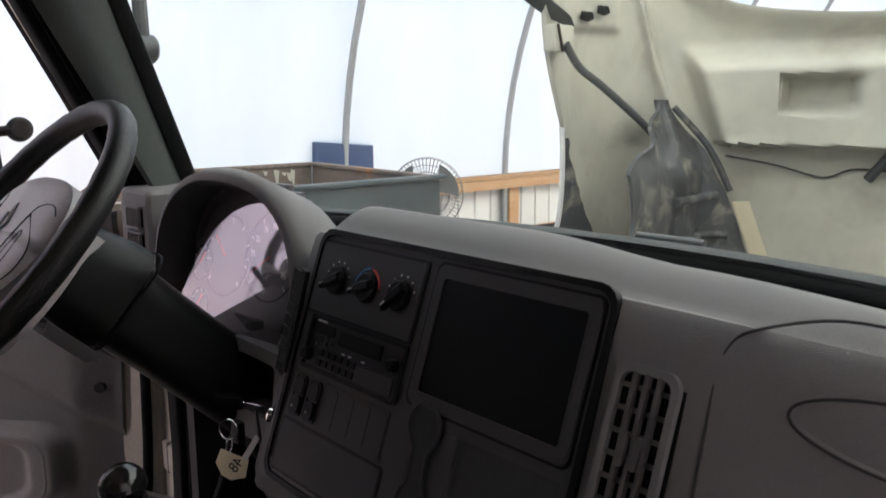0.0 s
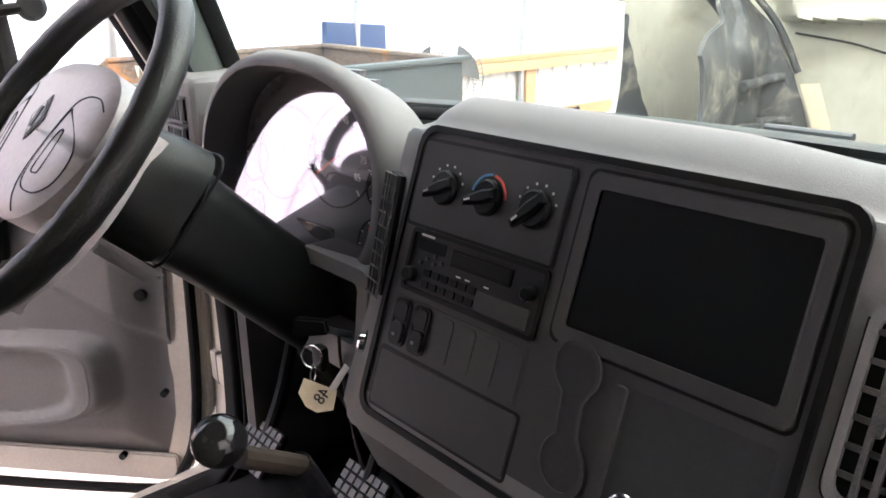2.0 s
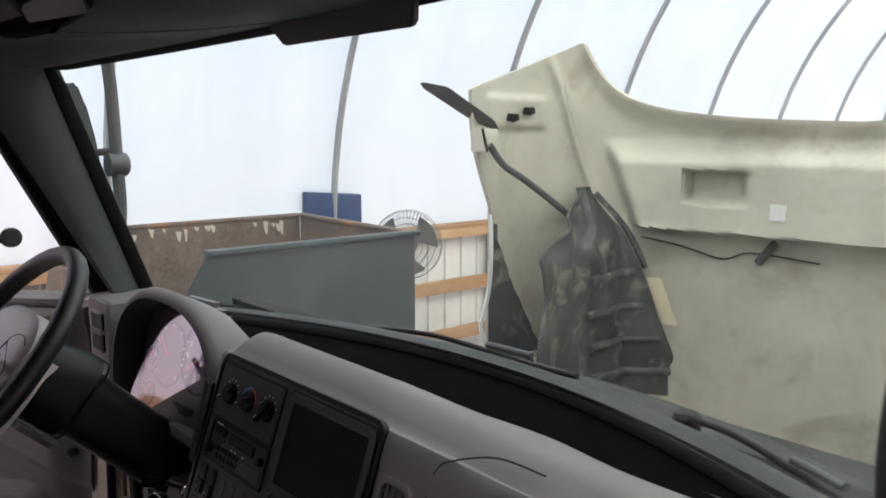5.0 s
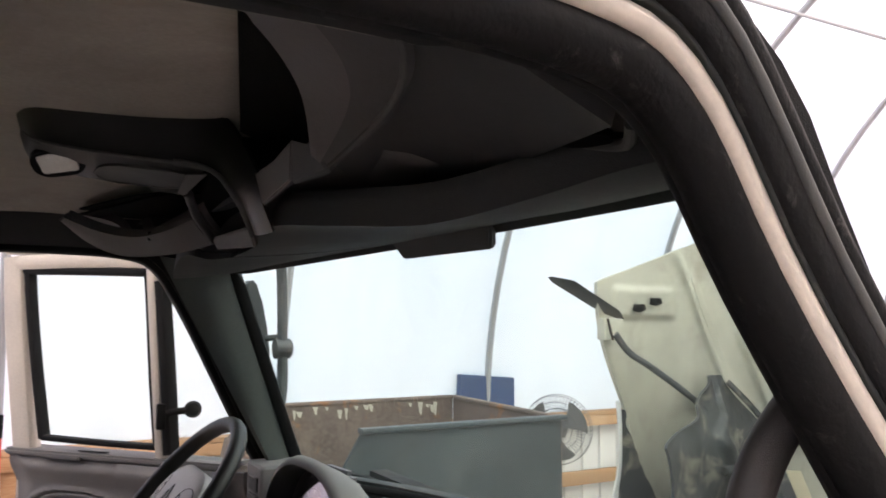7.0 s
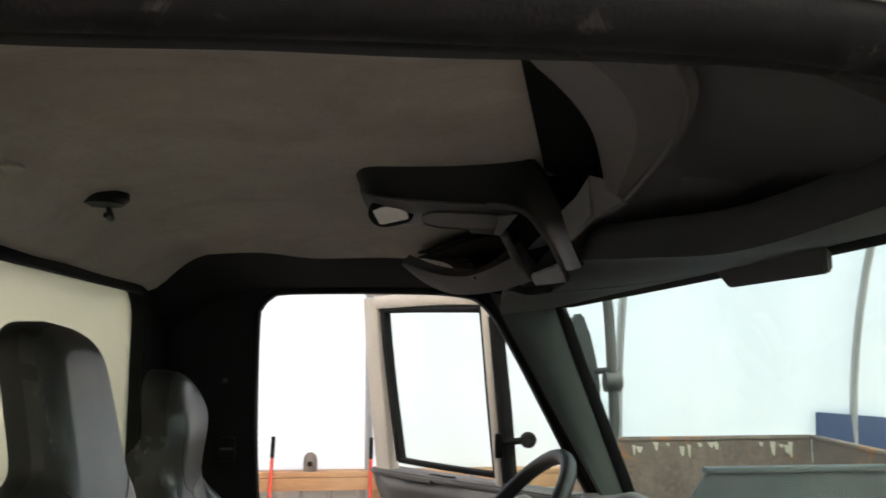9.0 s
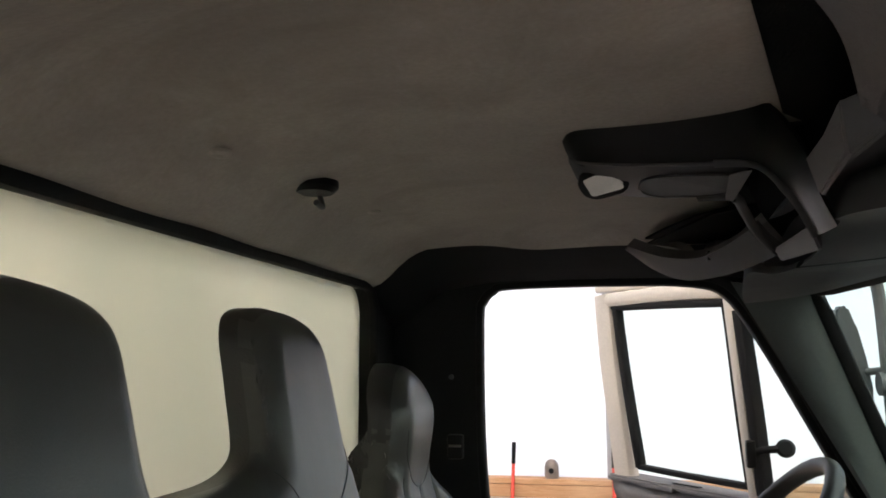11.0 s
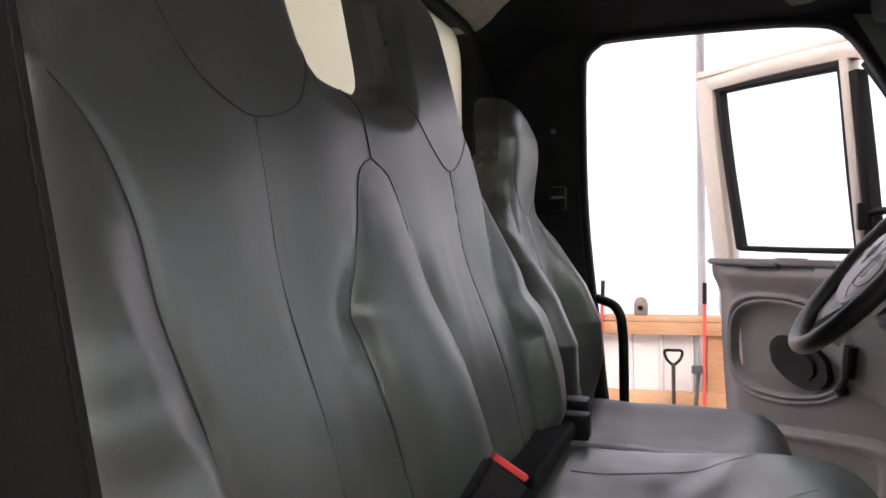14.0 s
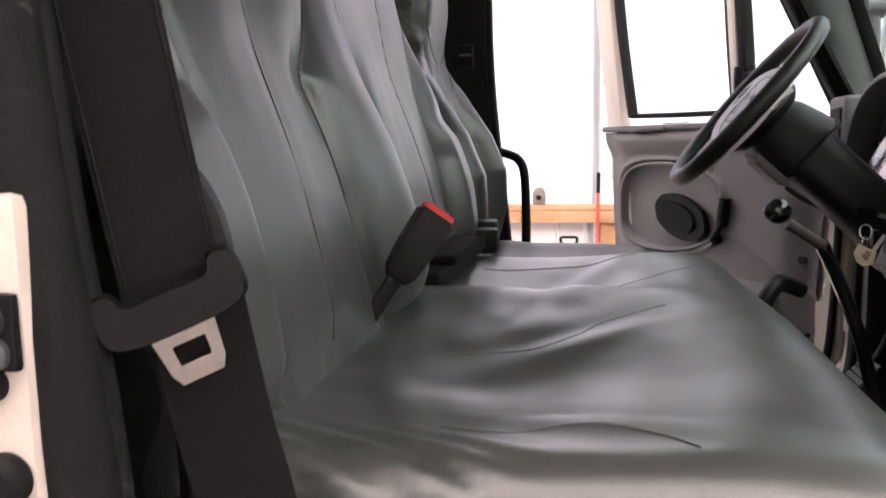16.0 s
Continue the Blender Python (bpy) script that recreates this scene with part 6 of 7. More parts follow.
            part("stud", plated(q, tuple(n * 0.006)), PEDAL, t, smooth=0)
    part("arm", tube([c - n * 0.012, c + V(0, 0.06, 0.10), c + V(0, 0.12, 0.3)], 0.012, 4), BLACK, t)


PEDAL = surface("worn_grey_rubber", (0.085, 0.082, 0.084), 0.55, vary=0.2, bump=0.2)
pedal((-1.335, 0.65, 1.265), 0.105, 0.085, "worn rubber clutch pedal with square studs")
pedal((-1.075, 0.68, 1.285), 0.105, 0.085, "worn rubber brake pedal with square studs")
part("drain_tube", tube([(-0.90, 0.62, 1.64), (-0.905, 0.66, 1.50), (-0.90, 0.70, 1.36), (-0.93, 0.72, 1.30)], 0.004, 5), DARK, None, "thin grey hose hanging under the dash", category="hose")


def shifter():
    t = thing("gear_lever", (-0.75, 0.5, 1.18), "bent gear lever with a glossy black ball knob", "gear lever")
    k = V(-0.714, 0.317, 1.704)
    bm = bmesh.new()
    bmesh.ops.create_uvsphere(bm, u_segments=32, v_segments=20, radius=0.0215, matrix=Matrix.Translation(k) @ Matrix.Diagonal((1, 1, 0.96, 1)))
    part("knob", bm, GLOSS, t, "glossy black ball")
    part("collar", tube([k + V(0, 0.015, -0.02), k + V(-0.008, 0.075, -0.06)], 0.0095, 1), BROWN, t, "worn brown painted collar")
    part("stem", tube([k + V(-0.008, 0.07, -0.055), V(-0.735, 0.413, 1.60), V(-0.745, 0.455, 1.50), V(-0.75, 0.49, 1.36), V(-0.75, 0.51, 1.19)], 0.0115, 6), GLOSS, t)
    part("boot", tube([(-0.75, 0.50, 1.26), (-0.75, 0.51, 1.18)], 0.05, 1, scale=lambda u: 0.5 + 0.6 * u), RUBBER, t)


shifter()


def brake_handle():
    t = thing("parking_brake", (-0.65, 0.27, 1.18), "black rubber-gripped parking brake lever on the cab floor", "lever")
    bm = bmesh.new()
    sweep(bm, smooth_path([(-0.71, 0.352, 1.578), (-0.69, 0.325, 1.590), (-0.67, 0.305, 1.588), (-0.655, 0.285, 1.555), (-0.65, 0.27, 1.48), (-0.65, 0.27, 1.18)], 5), strip_profile(0.026, 0.034, 0.4), up=(1, 0, 0))
    part("lever", bm, BLACK, t)


brake_handle()


# ---- the driver's door, standing open ----
DH, DU, DN = V(-1.50, 0.667, 0), V(-0.755, -0.656, 0), V(0.656, -0.755, 0)


def on_door(s, z, d=0.0):
    """s along the door from its hinge, z up, d towards the cab."""
    return DH + DU * s + DN * d + V(0, 0, z)


def driver_door():
    t = thing("door_1", on_door(0.45, 1.08), "cream truck door standing open, grey moulded inner panel", "door", kind="structure")

    def bar(name, pts, w, h, d, mat, label=""):
        bm = bmesh.new()
        sweep(bm, smooth_path([on_door(s, z, d) for s, z in pts], 4), strip_profile(w, h, 0.3), up=tuple(DN))
        part(name, bm, mat, t, label)
    # window frame, cream, with black channels
    bar("frame_bar", [(0.005, 1.86), (0.085, 2.00), (0.20, 2.20), (0.285, 2.345), (0.34, 2.405), (0.42, 2.418), (0.65, 2.424), (0.905, 2.420)], 0.050, 0.05, 0.0, CREAM)
    bar("frame_bar", [(0.922, 2.44), (0.905, 2.25), (0.875, 2.05), (0.845, 1.86)], 0.075, 0.05, 0.0, CREAM)
    bar("roof_lip", [(0.33, 2.44), (0.45, 2.452), (0.70, 2.458), (0.965, 2.462)], 0.022, 0.075, -0.03, CREAM)
    bar("divider", [(0.345, 1.86), (0.365, 2.05), (0.40, 2.40)], 0.030, 0.05, 0.0, CREAM)
    bar("channel", [(0.362, 1.90), (0.386, 2.10), (0.413, 2.375), (0.435, 2.384), (0.84, 2.396), (0.860, 2.385), (0.826, 2.15), (0.777, 1.900)], 0.022, 0.034, 0.004, RUBBER)
    bar("channel", [(0.777, 1.902), (0.60, 1.898), (0.362, 1.896)], 0.016, 0.03, 0.004, RUBBER)
    bar("vent_channel", [(0.318, 1.88), (0.338, 2.10), (0.368, 2.36)], 0.030, 0.045, 0.006, RUBBER)
    bar("vent_channel", [(0.06, 1.90), (0.16, 2.08), (0.27, 2.27), (0.345, 2.375)], 0.016, 0.03, 0.004, RUBBER)
    for pts in ([(0.37, 1.885), (0.415, 2.392), (0.86, 2.396), (0.79, 1.885)], [(0.03, 1.87), (0.31, 1.87), (0.36, 2.37), (0.27, 2.29)]):
        g = part("pane", plated([on_door(s, z, -0.004) for s, z in pts], tuple(DN * 0.004)), PANE_DOOR, t, smooth=0)
        g.visible_shadow = False
    # latch knob of the vent window
    lk = part("vent_latch", boxed((-0.012, -0.012, -0.035), (0.012, 0.012, 0.035), 0.006, 2, Matrix.Translation(on_door(0.335, 1.985, 0.035))), BLACK, t)
    part("latch_arm", tube([on_door(0.335, 1.985, 0.03), V(-1.725, 0.445, 1.995), V(-1.722, 0.49, 2.0)], 0.010, 4), BLACK, lk)
    part("latch_knob", disced((-1.735, 0.507, 2.0), (0.85, -0.1, 0.1), 0.0235, 0.026, bevel=0.007), BLACK, lk, "round black knob")

    # outer skin and the shell of the lower door
    shell = [(0.0, 1.86), (0.90, 1.86), (0.885, 1.70), (0.86, 1.48), (0.84, 1.30), (0.80, 1.16), (0.72, 1.09), (0.16, 1.09), (0.07, 1.16), (0.03, 1.30)]
    part("shell", plated([on_door(s, z, -0.065) for s, z in shell], tuple(DN * 0.06), 0.01), CREAM, t, "cream painted door shell")

    # inner panel, moulded
    def inner(u, v):
        z = 1.150 + 0.70 * v
        s0 = 0.066 + 0.02 * (1 - v) * 2.0
        s1 = 0.895 - 0.055 * (1 - v)
        s = s0 + (s1 - s0) * u
        e = min(u * 8, (1 - u) * 8, (1 - v) * 14 + 0.4, v * 10, 1)
        d = 0.028 * sm(0, 1, e) - 0.005
        d += 0.022 * sm(0.88, 0.97, v)                                     # ledge under the window
        # sunken field round the speaker
        a, b = (s - 0.60) / 0.205, (z - 1.615) / (0.135 - 0.12 * max(0, (0.60 - s)))
        k = (abs(a) ** 3.2 + abs(b) ** 3.2) ** (1 / 3.2)
        d -= 0.026 * sm(1.06, 0.97, k)
        d += 0.011 * bell(k, 1.11, 0.045)
        # pocket along the bottom
        p = ((s - 0.50) / 0.285, (z - 1.315 - 0.10 * (0.45 - s)) / 0.088)
        kk = (abs(p[0]) ** 4.0 + abs(p[1]) ** 4.0) ** 0.25
        d += 0.042 * sm(1.12, 0.98, kk) - 0.020 * sm(0.86, 0.74, kk)
        # crease running down to the hinge side
        line = 1.70 - 0.55 * (0.45 - s)
        if s < 0.47:
            d += 0.014 * sm(-0.015, 0.015, z - line + 0.10)
        d += 0.0012 * noise.noise(V(s * 6, z * 6, 0))
        return on_door(s, z, d)
    part("inner_panel", sheet(inner, 150, 120, tuple(DN * -0.02)), DOOR_GREY, t, "grey moulded plastic door panel", 50)
    part("ledge_pull", plated([on_door(s, z, d) for s, z, d in ((0.74, 1.848, 0.030), (0.60, 1.848, 0.030), (0.60, 1.852, 0.052), (0.74, 1.852, 0.052))], (0, 0, 0.012), 0.004), DOOR_GREY, t)
    part("ledge_slot", boxed((-0.05, -0.008, 0), (0.05, 0.008, 0.003), 0.001, 2, Matrix.Translation(on_door(0.58, 1.872, 0.015)) @ Matrix.Rotation(math.atan2(DU.y, DU.x), 4, "Z")), BLACK, t)
    part("ledge", plated([on_door(s, 1.852, d) for s, d in ((0.09, -0.06), (0.905, -0.06), (0.905, 0.03), (0.88, 0.042), (0.12, 0.042))], (0, 0, 0.018), 0.006), DOOR_GREY, t)
    # raised rims of the speaker field and the pocket
    for c, size, e, r, tall in (((0.60, 1.615), (0.205, 0.135), 3.2, 0.0055, 1), ((0.50, 1.315), (0.27, 0.082), 4.0, 0.0065, 0)):
        loop = []
        for q in range(64):
            a = 2 * math.pi * q / 64
            ca, sa = math.cos(a), math.sin(a)
            s = c[0] + size[0] * math.copysign(abs(ca) ** (2 / e), ca)
            h = size[1] - (0.12 * max(0, c[0] - s) if tall else 0)
            loop.append(on_door(s, c[1] + (0 if tall else 0.10 * (0.45 - s)) + h * math.copysign(abs(sa) ** (2 / e), sa), 0.027 if tall else 0.060))
        bm = bmesh.new()
        sweep(bm, loop, r, True)
        part("rim", bm, DOOR_GREY, t)
    # speaker
    oval = [(0.555 + 0.105 * math.cos(q * math.pi / 20) + 0.016 * math.sin(q * math.pi / 20), 1.585 + 0.070 * math.sin(q * math.pi / 20) - 0.15 * 0.105 * math.cos(q * math.pi / 20) * -1) for q in range(40)]
    sp = part("speaker", plated([on_door(s, z, 0.0) for s, z in oval], tuple(DN * 0.022), 0.006), BLACK, t, "oval black speaker and handle cup")
    part("speaker_grille", plated([on_door(0.555 + (s - 0.555) * 0.72 + 0.01, 1.585 + (z - 1.585) * 0.66, 0.022) for s, z in oval], tuple(DN * 0.008), 0.004), RUBBER, sp)
    # window crank
    cr = part("window_crank", disced(on_door(0.40, 1.535, 0.015), DN, 0.018, 0.03, bevel=0.005), BLACK, t, "black window crank")
    part("crank_arm", tube([on_door(0.40, 1.535, 0.045), on_door(0.375, 1.57, 0.05), on_door(0.362, 1.60, 0.05)], 0.010, 4), BLACK, cr)
    part("crank_knob", tube([on_door(0.366, 1.575, 0.052), on_door(0.355, 1.655, 0.052)], 0.017, 1), BLACK, cr)
    for s, z in ((0.251, 1.395), (0.125, 1.50), (0.105, 1.30), (0.21, 1.155), (0.17, 1.62)):
        part("screw_recess", disced(on_door(s, z, 0.012 + (0.036 if s == 0.251 else 0)), DN, 0.007 if z != 1.50 else 0.011, 0.0125, 16), BLACK, t)
    # hinge side: cream edge with hinges
    part("hinge_edge", plated([on_door(s, z, -0.03) for s, z in ((0.0, 1.84), (0.055, 1.84), (0.075, 1.30), (0.13, 1.14), (0.08, 1.12), (0.02, 1.26))], tuple(DN * 0.035), 0.006), CREAM, t)
    for z in (1.36, 1.62):
        h = part("hinge", boxed((-0.02, -0.012, -0.03), (0.03, 0.016, 0.03), 0.005, 2, Matrix.Translation(on_door(-0.01, z, 0.01))), CREAM, t)
        part("hinge_pin", tube([on_door(-0.012, z - 0.03, 0.018), on_door(-0.012, z + 0.03, 0.018)], 0.008, 1), EXHAUST, h)
    part("bottom_flange", plated([on_door(s, z, 0.002) for s, z in ((0.10, 1.10), (0.80, 1.10), (0.83, 1.16), (0.10, 1.16))], tuple(DN * 0.012), 0.004), CREAM, t)
    bm = bmesh.new()
    sweep(bm, smooth_path([on_door(s, z, 0.01) for s, z in ((0.03, 1.80), (0.045, 1.30), (0.10, 1.115), (0.20, 1.075), (0.75, 1.075), (0.83, 1.13))], 5), 0.010)
    part("door_seal", bm, RUBBER, t)
    for z in (1.72, 1.52):
        part("latch_plate", boxed((-0.012, -0.02, -0.03), (0.008, 0.03, 0.03), 0.004, 2, Matrix.Translation(on_door(0.885 - 0.1 * (1.72 - z), z, -0.03))), EXHAUST, t)


driver_door()


def door_mirror():
    t = thing("door_mirror", (-1.75, 0.75, 2.1), "dark truck door mirror on a tall tubular arm", "mirror")
    part("arm", tube([(-1.72, 0.72, 1.92), (-1.74, 0.765, 2.02), (-1.75, 0.768, 2.20), (-1.75, 0.762, 2.38), (-1.72, 0.74, 2.44), (-1.60, 0.66, 2.47)], 0.016, 5), EXHAUST, t)
    part("clamp", disced((-1.75, 0.745, 2.165), (0, 1, 0), 0.03, 0.05, bevel=0.006), EXHAUST, t)

    part("housing", plated([V(-1.80, y, z) for y, z in ((0.668, 2.08), (0.667, 2.35), (0.672, 2.366), (0.684, 2.373), (0.700, 2.368), (0.718, 2.31), (0.735, 2.23), (0.746, 2.15), (0.748, 2.08))], (-0.05, 0.0, 0), 0.010), EXHAUST, t)
    part("bracket", tube([(-1.75, 0.765, 2.20), (-1.80, 0.735, 2.195)], 0.010, 1), EXHAUST, t)


door_mirror()

# black tubular grab bar behind the driver's doorway
gb = thing("grab_bar", (-1.37, -0.17, 1.5), "black tubular grab bar beside the driver's seat", "handle")
part("bar", tube([(-1.385, -0.225, 1.802), (-1.38, -0.19, 1.795), (-1.375, -0.155, 1.775), (-1.372, -0.142, 1.72), (-1.37, -0.14, 1.55), (-1.37, -0.14, 1.28)], 0.0115, 6), BLACK, gb)


# ---- seats ----
def along(curve, z):
    """x of a seam, given as (x, z) from its top down, at the height z."""
    for (xa, za), (xb, zb) in zip(curve, curve[1:]):
        if zb <= z <= za:
            return xa + (xb - xa) * (za - z) / max(1e-6, za - zb)
    return curve[0][0] if z > curve[0][1] else curve[-1][0]


# seams of the bench's backrest, (x, z)
OUTER = [(0.195, 2.03), (0.170, 1.997), (0.155, 1.955), (0.150, 1.908), (0.141, 1.875), (0.132, 1.841), (0.128, 1.795), (0.130, 1.75), (0.130, 1.66)]
MIDDLE = [(0.006, 2.033), (0.008, 1.972), (0.012, 1.915), (0.014, 1.85), (0.016, 1.75), (0.018, 1.66)]
STALK = [(-0.206, 2.092), (-0.204, 2.06), (-0.202, 2.023)]
DROP_A = [(-0.202, 2.023), (-0.176, 2.014), (-0.158, 2.0), (-0.135, 1.96), (-0.115, 1.92), (-0.096, 1.885), (-0.103, 1.86), (-0.111, 1.81), (-0.118, 1.766), (-0.125, 1.68)]
DROP_B = [(-0.202, 2.023), (-0.225, 2.014), (-0.240, 2.0), (-0.258, 1.947), (-0.277, 1.885), (-0.311, 1.82), (-0.322, 1.735), (-0.325, 1.66)]
MIDDLE_FAR = [(-0.46, 2.03), (-0.455, 1.93), (-0.462, 1.87), (-0.470, 1.79), (-0.475, 1.66)]
OUTER_FAR = [(-0.610, 2.04), (-0.590, 1.96), (-0.582, 1.87), (-0.606, 1.80), (-0.615, 1.66)]
U_NEAR = [(0.136, 2.135), (0.113, 2.115), (0.095, 2.086), (0.073, 2.056), (0.042, 2.04), (0.007, 2.034), (-0.041, 2.044), (-0.077, 2.064), (-0.108, 2.112)]
PIPING = [(0.062, 2.284), (0.076, 2.245), (0.088, 2.207), (0.104, 2.173), (0.122, 2.141), (0.146, 2.112)]
U_FAR = [(-0.359, 2.105), (-0.391, 2.069), (-0.430, 2.038), (-0.46, 2.03), (-0.505, 2.043), (-0.560, 2.075), (-0.583, 2.112)]


def lean(z, lean0):
    return lean0 - 0.232 * (z - 1.60)


def groove(d, depth=0.004, w=0.0085):
    return -depth * bell(d, 0, w)


def bench_front(x, z):
    y = lean(z, -0.1735)
    low = sm(2.04, 1.82, z)
    # the outer bolsters, fullest at half height, nipped in by a tuck
    for edge, s in ((along(OUTER, z), 1), (along(OUTER_FAR, z), -1)):
        d = s * (x - edge)
        y += (0.034 * low * (0.6 + 0.4 * bell(z, 1.76, 0.1)) - 0.008 * bell(z, 1.862, 0.022)) * sm(-0.004, 0.050, d)
        y += groove(d, 0.005 * low + 0.001)
    # the long drop-shaped bolster between the two places
    a, b = along(DROP_A, z), along(DROP_B, z)
    if z < 2.023 and b < x < a:
        f = (x - b) / (a - b)
        y += 0.034 * sm(2.035, 1.74, z) * max(0.0, math.sin(math.pi * f ** 0.8)) ** 0.9
    if z < 2.023:
        y += groove(x - a, 0.004 * low) + groove(x - b, 0.004 * low)
        y -= 0.009 * bell(x, a + 0.014, 0.024) * bell(z, 1.88, 0.045) + 0.007 * bell(x, b - 0.014, 0.024) * bell(z, 1.885, 0.04)
    for c in (along(MIDDLE, z), along(MIDDLE_FAR, z)):
        y += groove(x - c, 0.0012 * sm(2.035, 2.02, z), 0.005)
        y += 0.010 * bell(x, c, 0.085) * bell(z, 1.74, 0.13) - 0.006 * bell(x, c, 0.08) * bell(z, 1.92, 0.07)
    y -= 0.03 * sm(1.69, 1.62, z) * sm(0.0, 0.012, y - lean(z, -0.1735))
    return y + 0.0025 * noise.noise(V(x * 8, z * 4, 3.1)) + 0.0012 * noise.noise(V(x * 26, z * 7, 8)) * low


# the backrest's outline: its two sides, (z, x), and its top with the headrests, (x, z)
BENCH_FAR = [(1.48, -0.725), (1.67, -0.738), (1.75, -0.752), (1.83, -0.74), (1.94, -0.672), (2.02, -0.630), (2.4, -0.624)]
BENCH_NEAR = [(1.48, 0.225), (1.67, 0.240), (1.75, 0.262), (1.83, 0.266), (1.94, 0.250), (2.02, 0.225), (2.4, 0.212)]
BENCH_TOP = [(-0.624, 2.060), (-0.618, 2.085), (-0.608, 2.100), (-0.600, 2.128), (-0.600, 2.20), (-0.594, 2.252), (-0.560, 2.285), (-0.48, 2.298), (-0.415, 2.290), (-0.386, 2.262), (-0.376, 2.20), (-0.366, 2.135), (-0.345, 2.112), (-0.30, 2.101), (-0.235, 2.099), (-0.165, 2.102),
             (-0.134, 2.110), (-0.116, 2.135), (-0.113, 2.20), (-0.109, 2.250), (-0.085, 2.279), (-0.02, 2.294), (0.045, 2.291), (0.084, 2.272), (0.104, 2.234), (0.118, 2.18), (0.134, 2.13), (0.156, 2.104), (0.186, 2.088), (0.212, 2.058)]


def between(rows, k):
    for (a, p), (b, q) in zip(rows, rows[1:]):
        if a <= k <= b:
            return p + (q - p) * (k - a) / (b - a)
    return rows[0][1] if k < rows[0][0] else rows[-1][1]


def padded_back(outline, far, near, row, front_at, lean0, thick, roll_at, dark=0.0):
    """A backrest with its headrests in one padded piece with rolled edges; its sides take a darker vinyl that holds
    their shade.
    Returns the mesh and the depth of its front at (x, z)."""
    top = [V(p.x, 0, p.y) for p in smooth_path([V(x, z, 0) for x, z in outline], 7)]
    n = len(top) - 1
    # each point of the top edge hangs on a point of the straight row below the headrests
    run, reach = [0.0], [top[0].x]
    for p, q in zip(top, top[1:]):
        run.append(run[-1] + (q - p).length)
        reach.append(max(reach[-1], q.x))
    foot = [0.8 * (x - reach[0]) / (reach[-1] - reach[0]) + 0.2 * r / run[-1] for x, r in zip(reach, run)]
    a2, b2 = between(far, row), between(near, row)

    def depth(x, z):
        d = min(x - between(far, z), between(near, z) - x) if z < top[0].z else 1.0
        if z > row - 0.05:
            d = min(d, *(math.hypot(x - p.x, z - p.z) for p in top))
        r = roll_at(z)
        return front_at(x, z) - r * (1 - math.sqrt(max(0.0, 1 - (1 - min(1.0, max(0.0, d) / r)) ** 2)))

    def front(u, v):
        k = min(n, int(u * n + 0.5))
        if v < 0.6:
            z = 1.48 + (row - 1.48) * v / 0.6
            a, b = between(far, z), between(near, z)
            x = a + (b - a) * foot[k]
        else:
            f = (v - 0.6) / 0.4
            z = row + (top[k].z - row) * f
            x = a2 + (b2 - a2) * foot[k]
            x += (top[k].x - x) * f
        return V(x, depth(x, z), z)

    bm = sheet(front, n, 130, lambda u, v: (0, -thick(v), 0))
    # steep and edge faces get dark vinyl, part own colour and part shade
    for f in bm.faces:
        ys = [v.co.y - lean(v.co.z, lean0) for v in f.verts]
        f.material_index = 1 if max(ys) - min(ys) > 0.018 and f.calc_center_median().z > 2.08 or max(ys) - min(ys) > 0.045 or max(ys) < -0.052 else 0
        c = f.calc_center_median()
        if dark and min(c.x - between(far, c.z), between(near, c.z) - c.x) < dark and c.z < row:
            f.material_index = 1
    return bm, depth


DC = -1.045         # middle of the driver's seat
D_SEAMS = [[(DC + s * x, z) for x, z in ((0.10, 2.015), (0.111, 1.955), (0.113, 1.885), (0.119, 1.805), (0.125, 1.665))] for s in (1, -1)]
D_SIDE = [(1.48, 0.205), (1.58, 0.215), (1.70, 0.235), (1.80, 0.245), (1.93, 0.225), (2.4, 0.12)]
D_TOP = [(-0.225, 1.930), (-0.205, 1.962), (-0.160, 1.992), (-0.126, 2.030), (-0.126, 2.090), (-0.122, 2.150), (-0.088, 2.192), (-0.042, 2.216), (0.0, 2.223), (0.042, 2.216), (0.088, 2.192), (0.122, 2.150), (0.126, 2.090), (0.126, 2.030), (0.160, 1.992), (0.205, 1.962), (0.225, 1.930)]
D_BOLSTER = [(1.48, -0.03), (1.58, 0.004), (1.68, 0.052), (1.76, 0.068), (1.84, 0.053), (1.91, 0.024), (1.96, 0.008), (2.02, 0.0)]


def driver_front(x, z):
    y = lean(z, -0.205) + 0.040 * sm(1.985, 2.15, z)
    for s, c in ((1, D_SEAMS[0]), (-1, D_SEAMS[1])):
        d = s * (x - along(c, z))
        y += between(D_BOLSTER, z) * sm(-0.002, 0.050, d) + groove(d, 0.006 * sm(2.03, 1.98, z))
    y += 0.012 * bell(x, DC, 0.08) * bell(z, 1.76, 0.12) + groove(x - DC, 0.004 * sm(1.995, 1.975, z))
    return y + 0.003 * noise.noise(V(x * 8, z * 5, 6))


def seam_on(front_at, pts, parent, r=0.0006, lift=0.0004):
    bm = bmesh.new()
    sweep(bm, [V(p.x, front_at(p.x, p.z) + lift, p.z) for p in smooth_path([V(x, 0, z) for x, z in pts], 8)], r)
    part("seam", bm, THREAD, parent, "dark stitched seam")


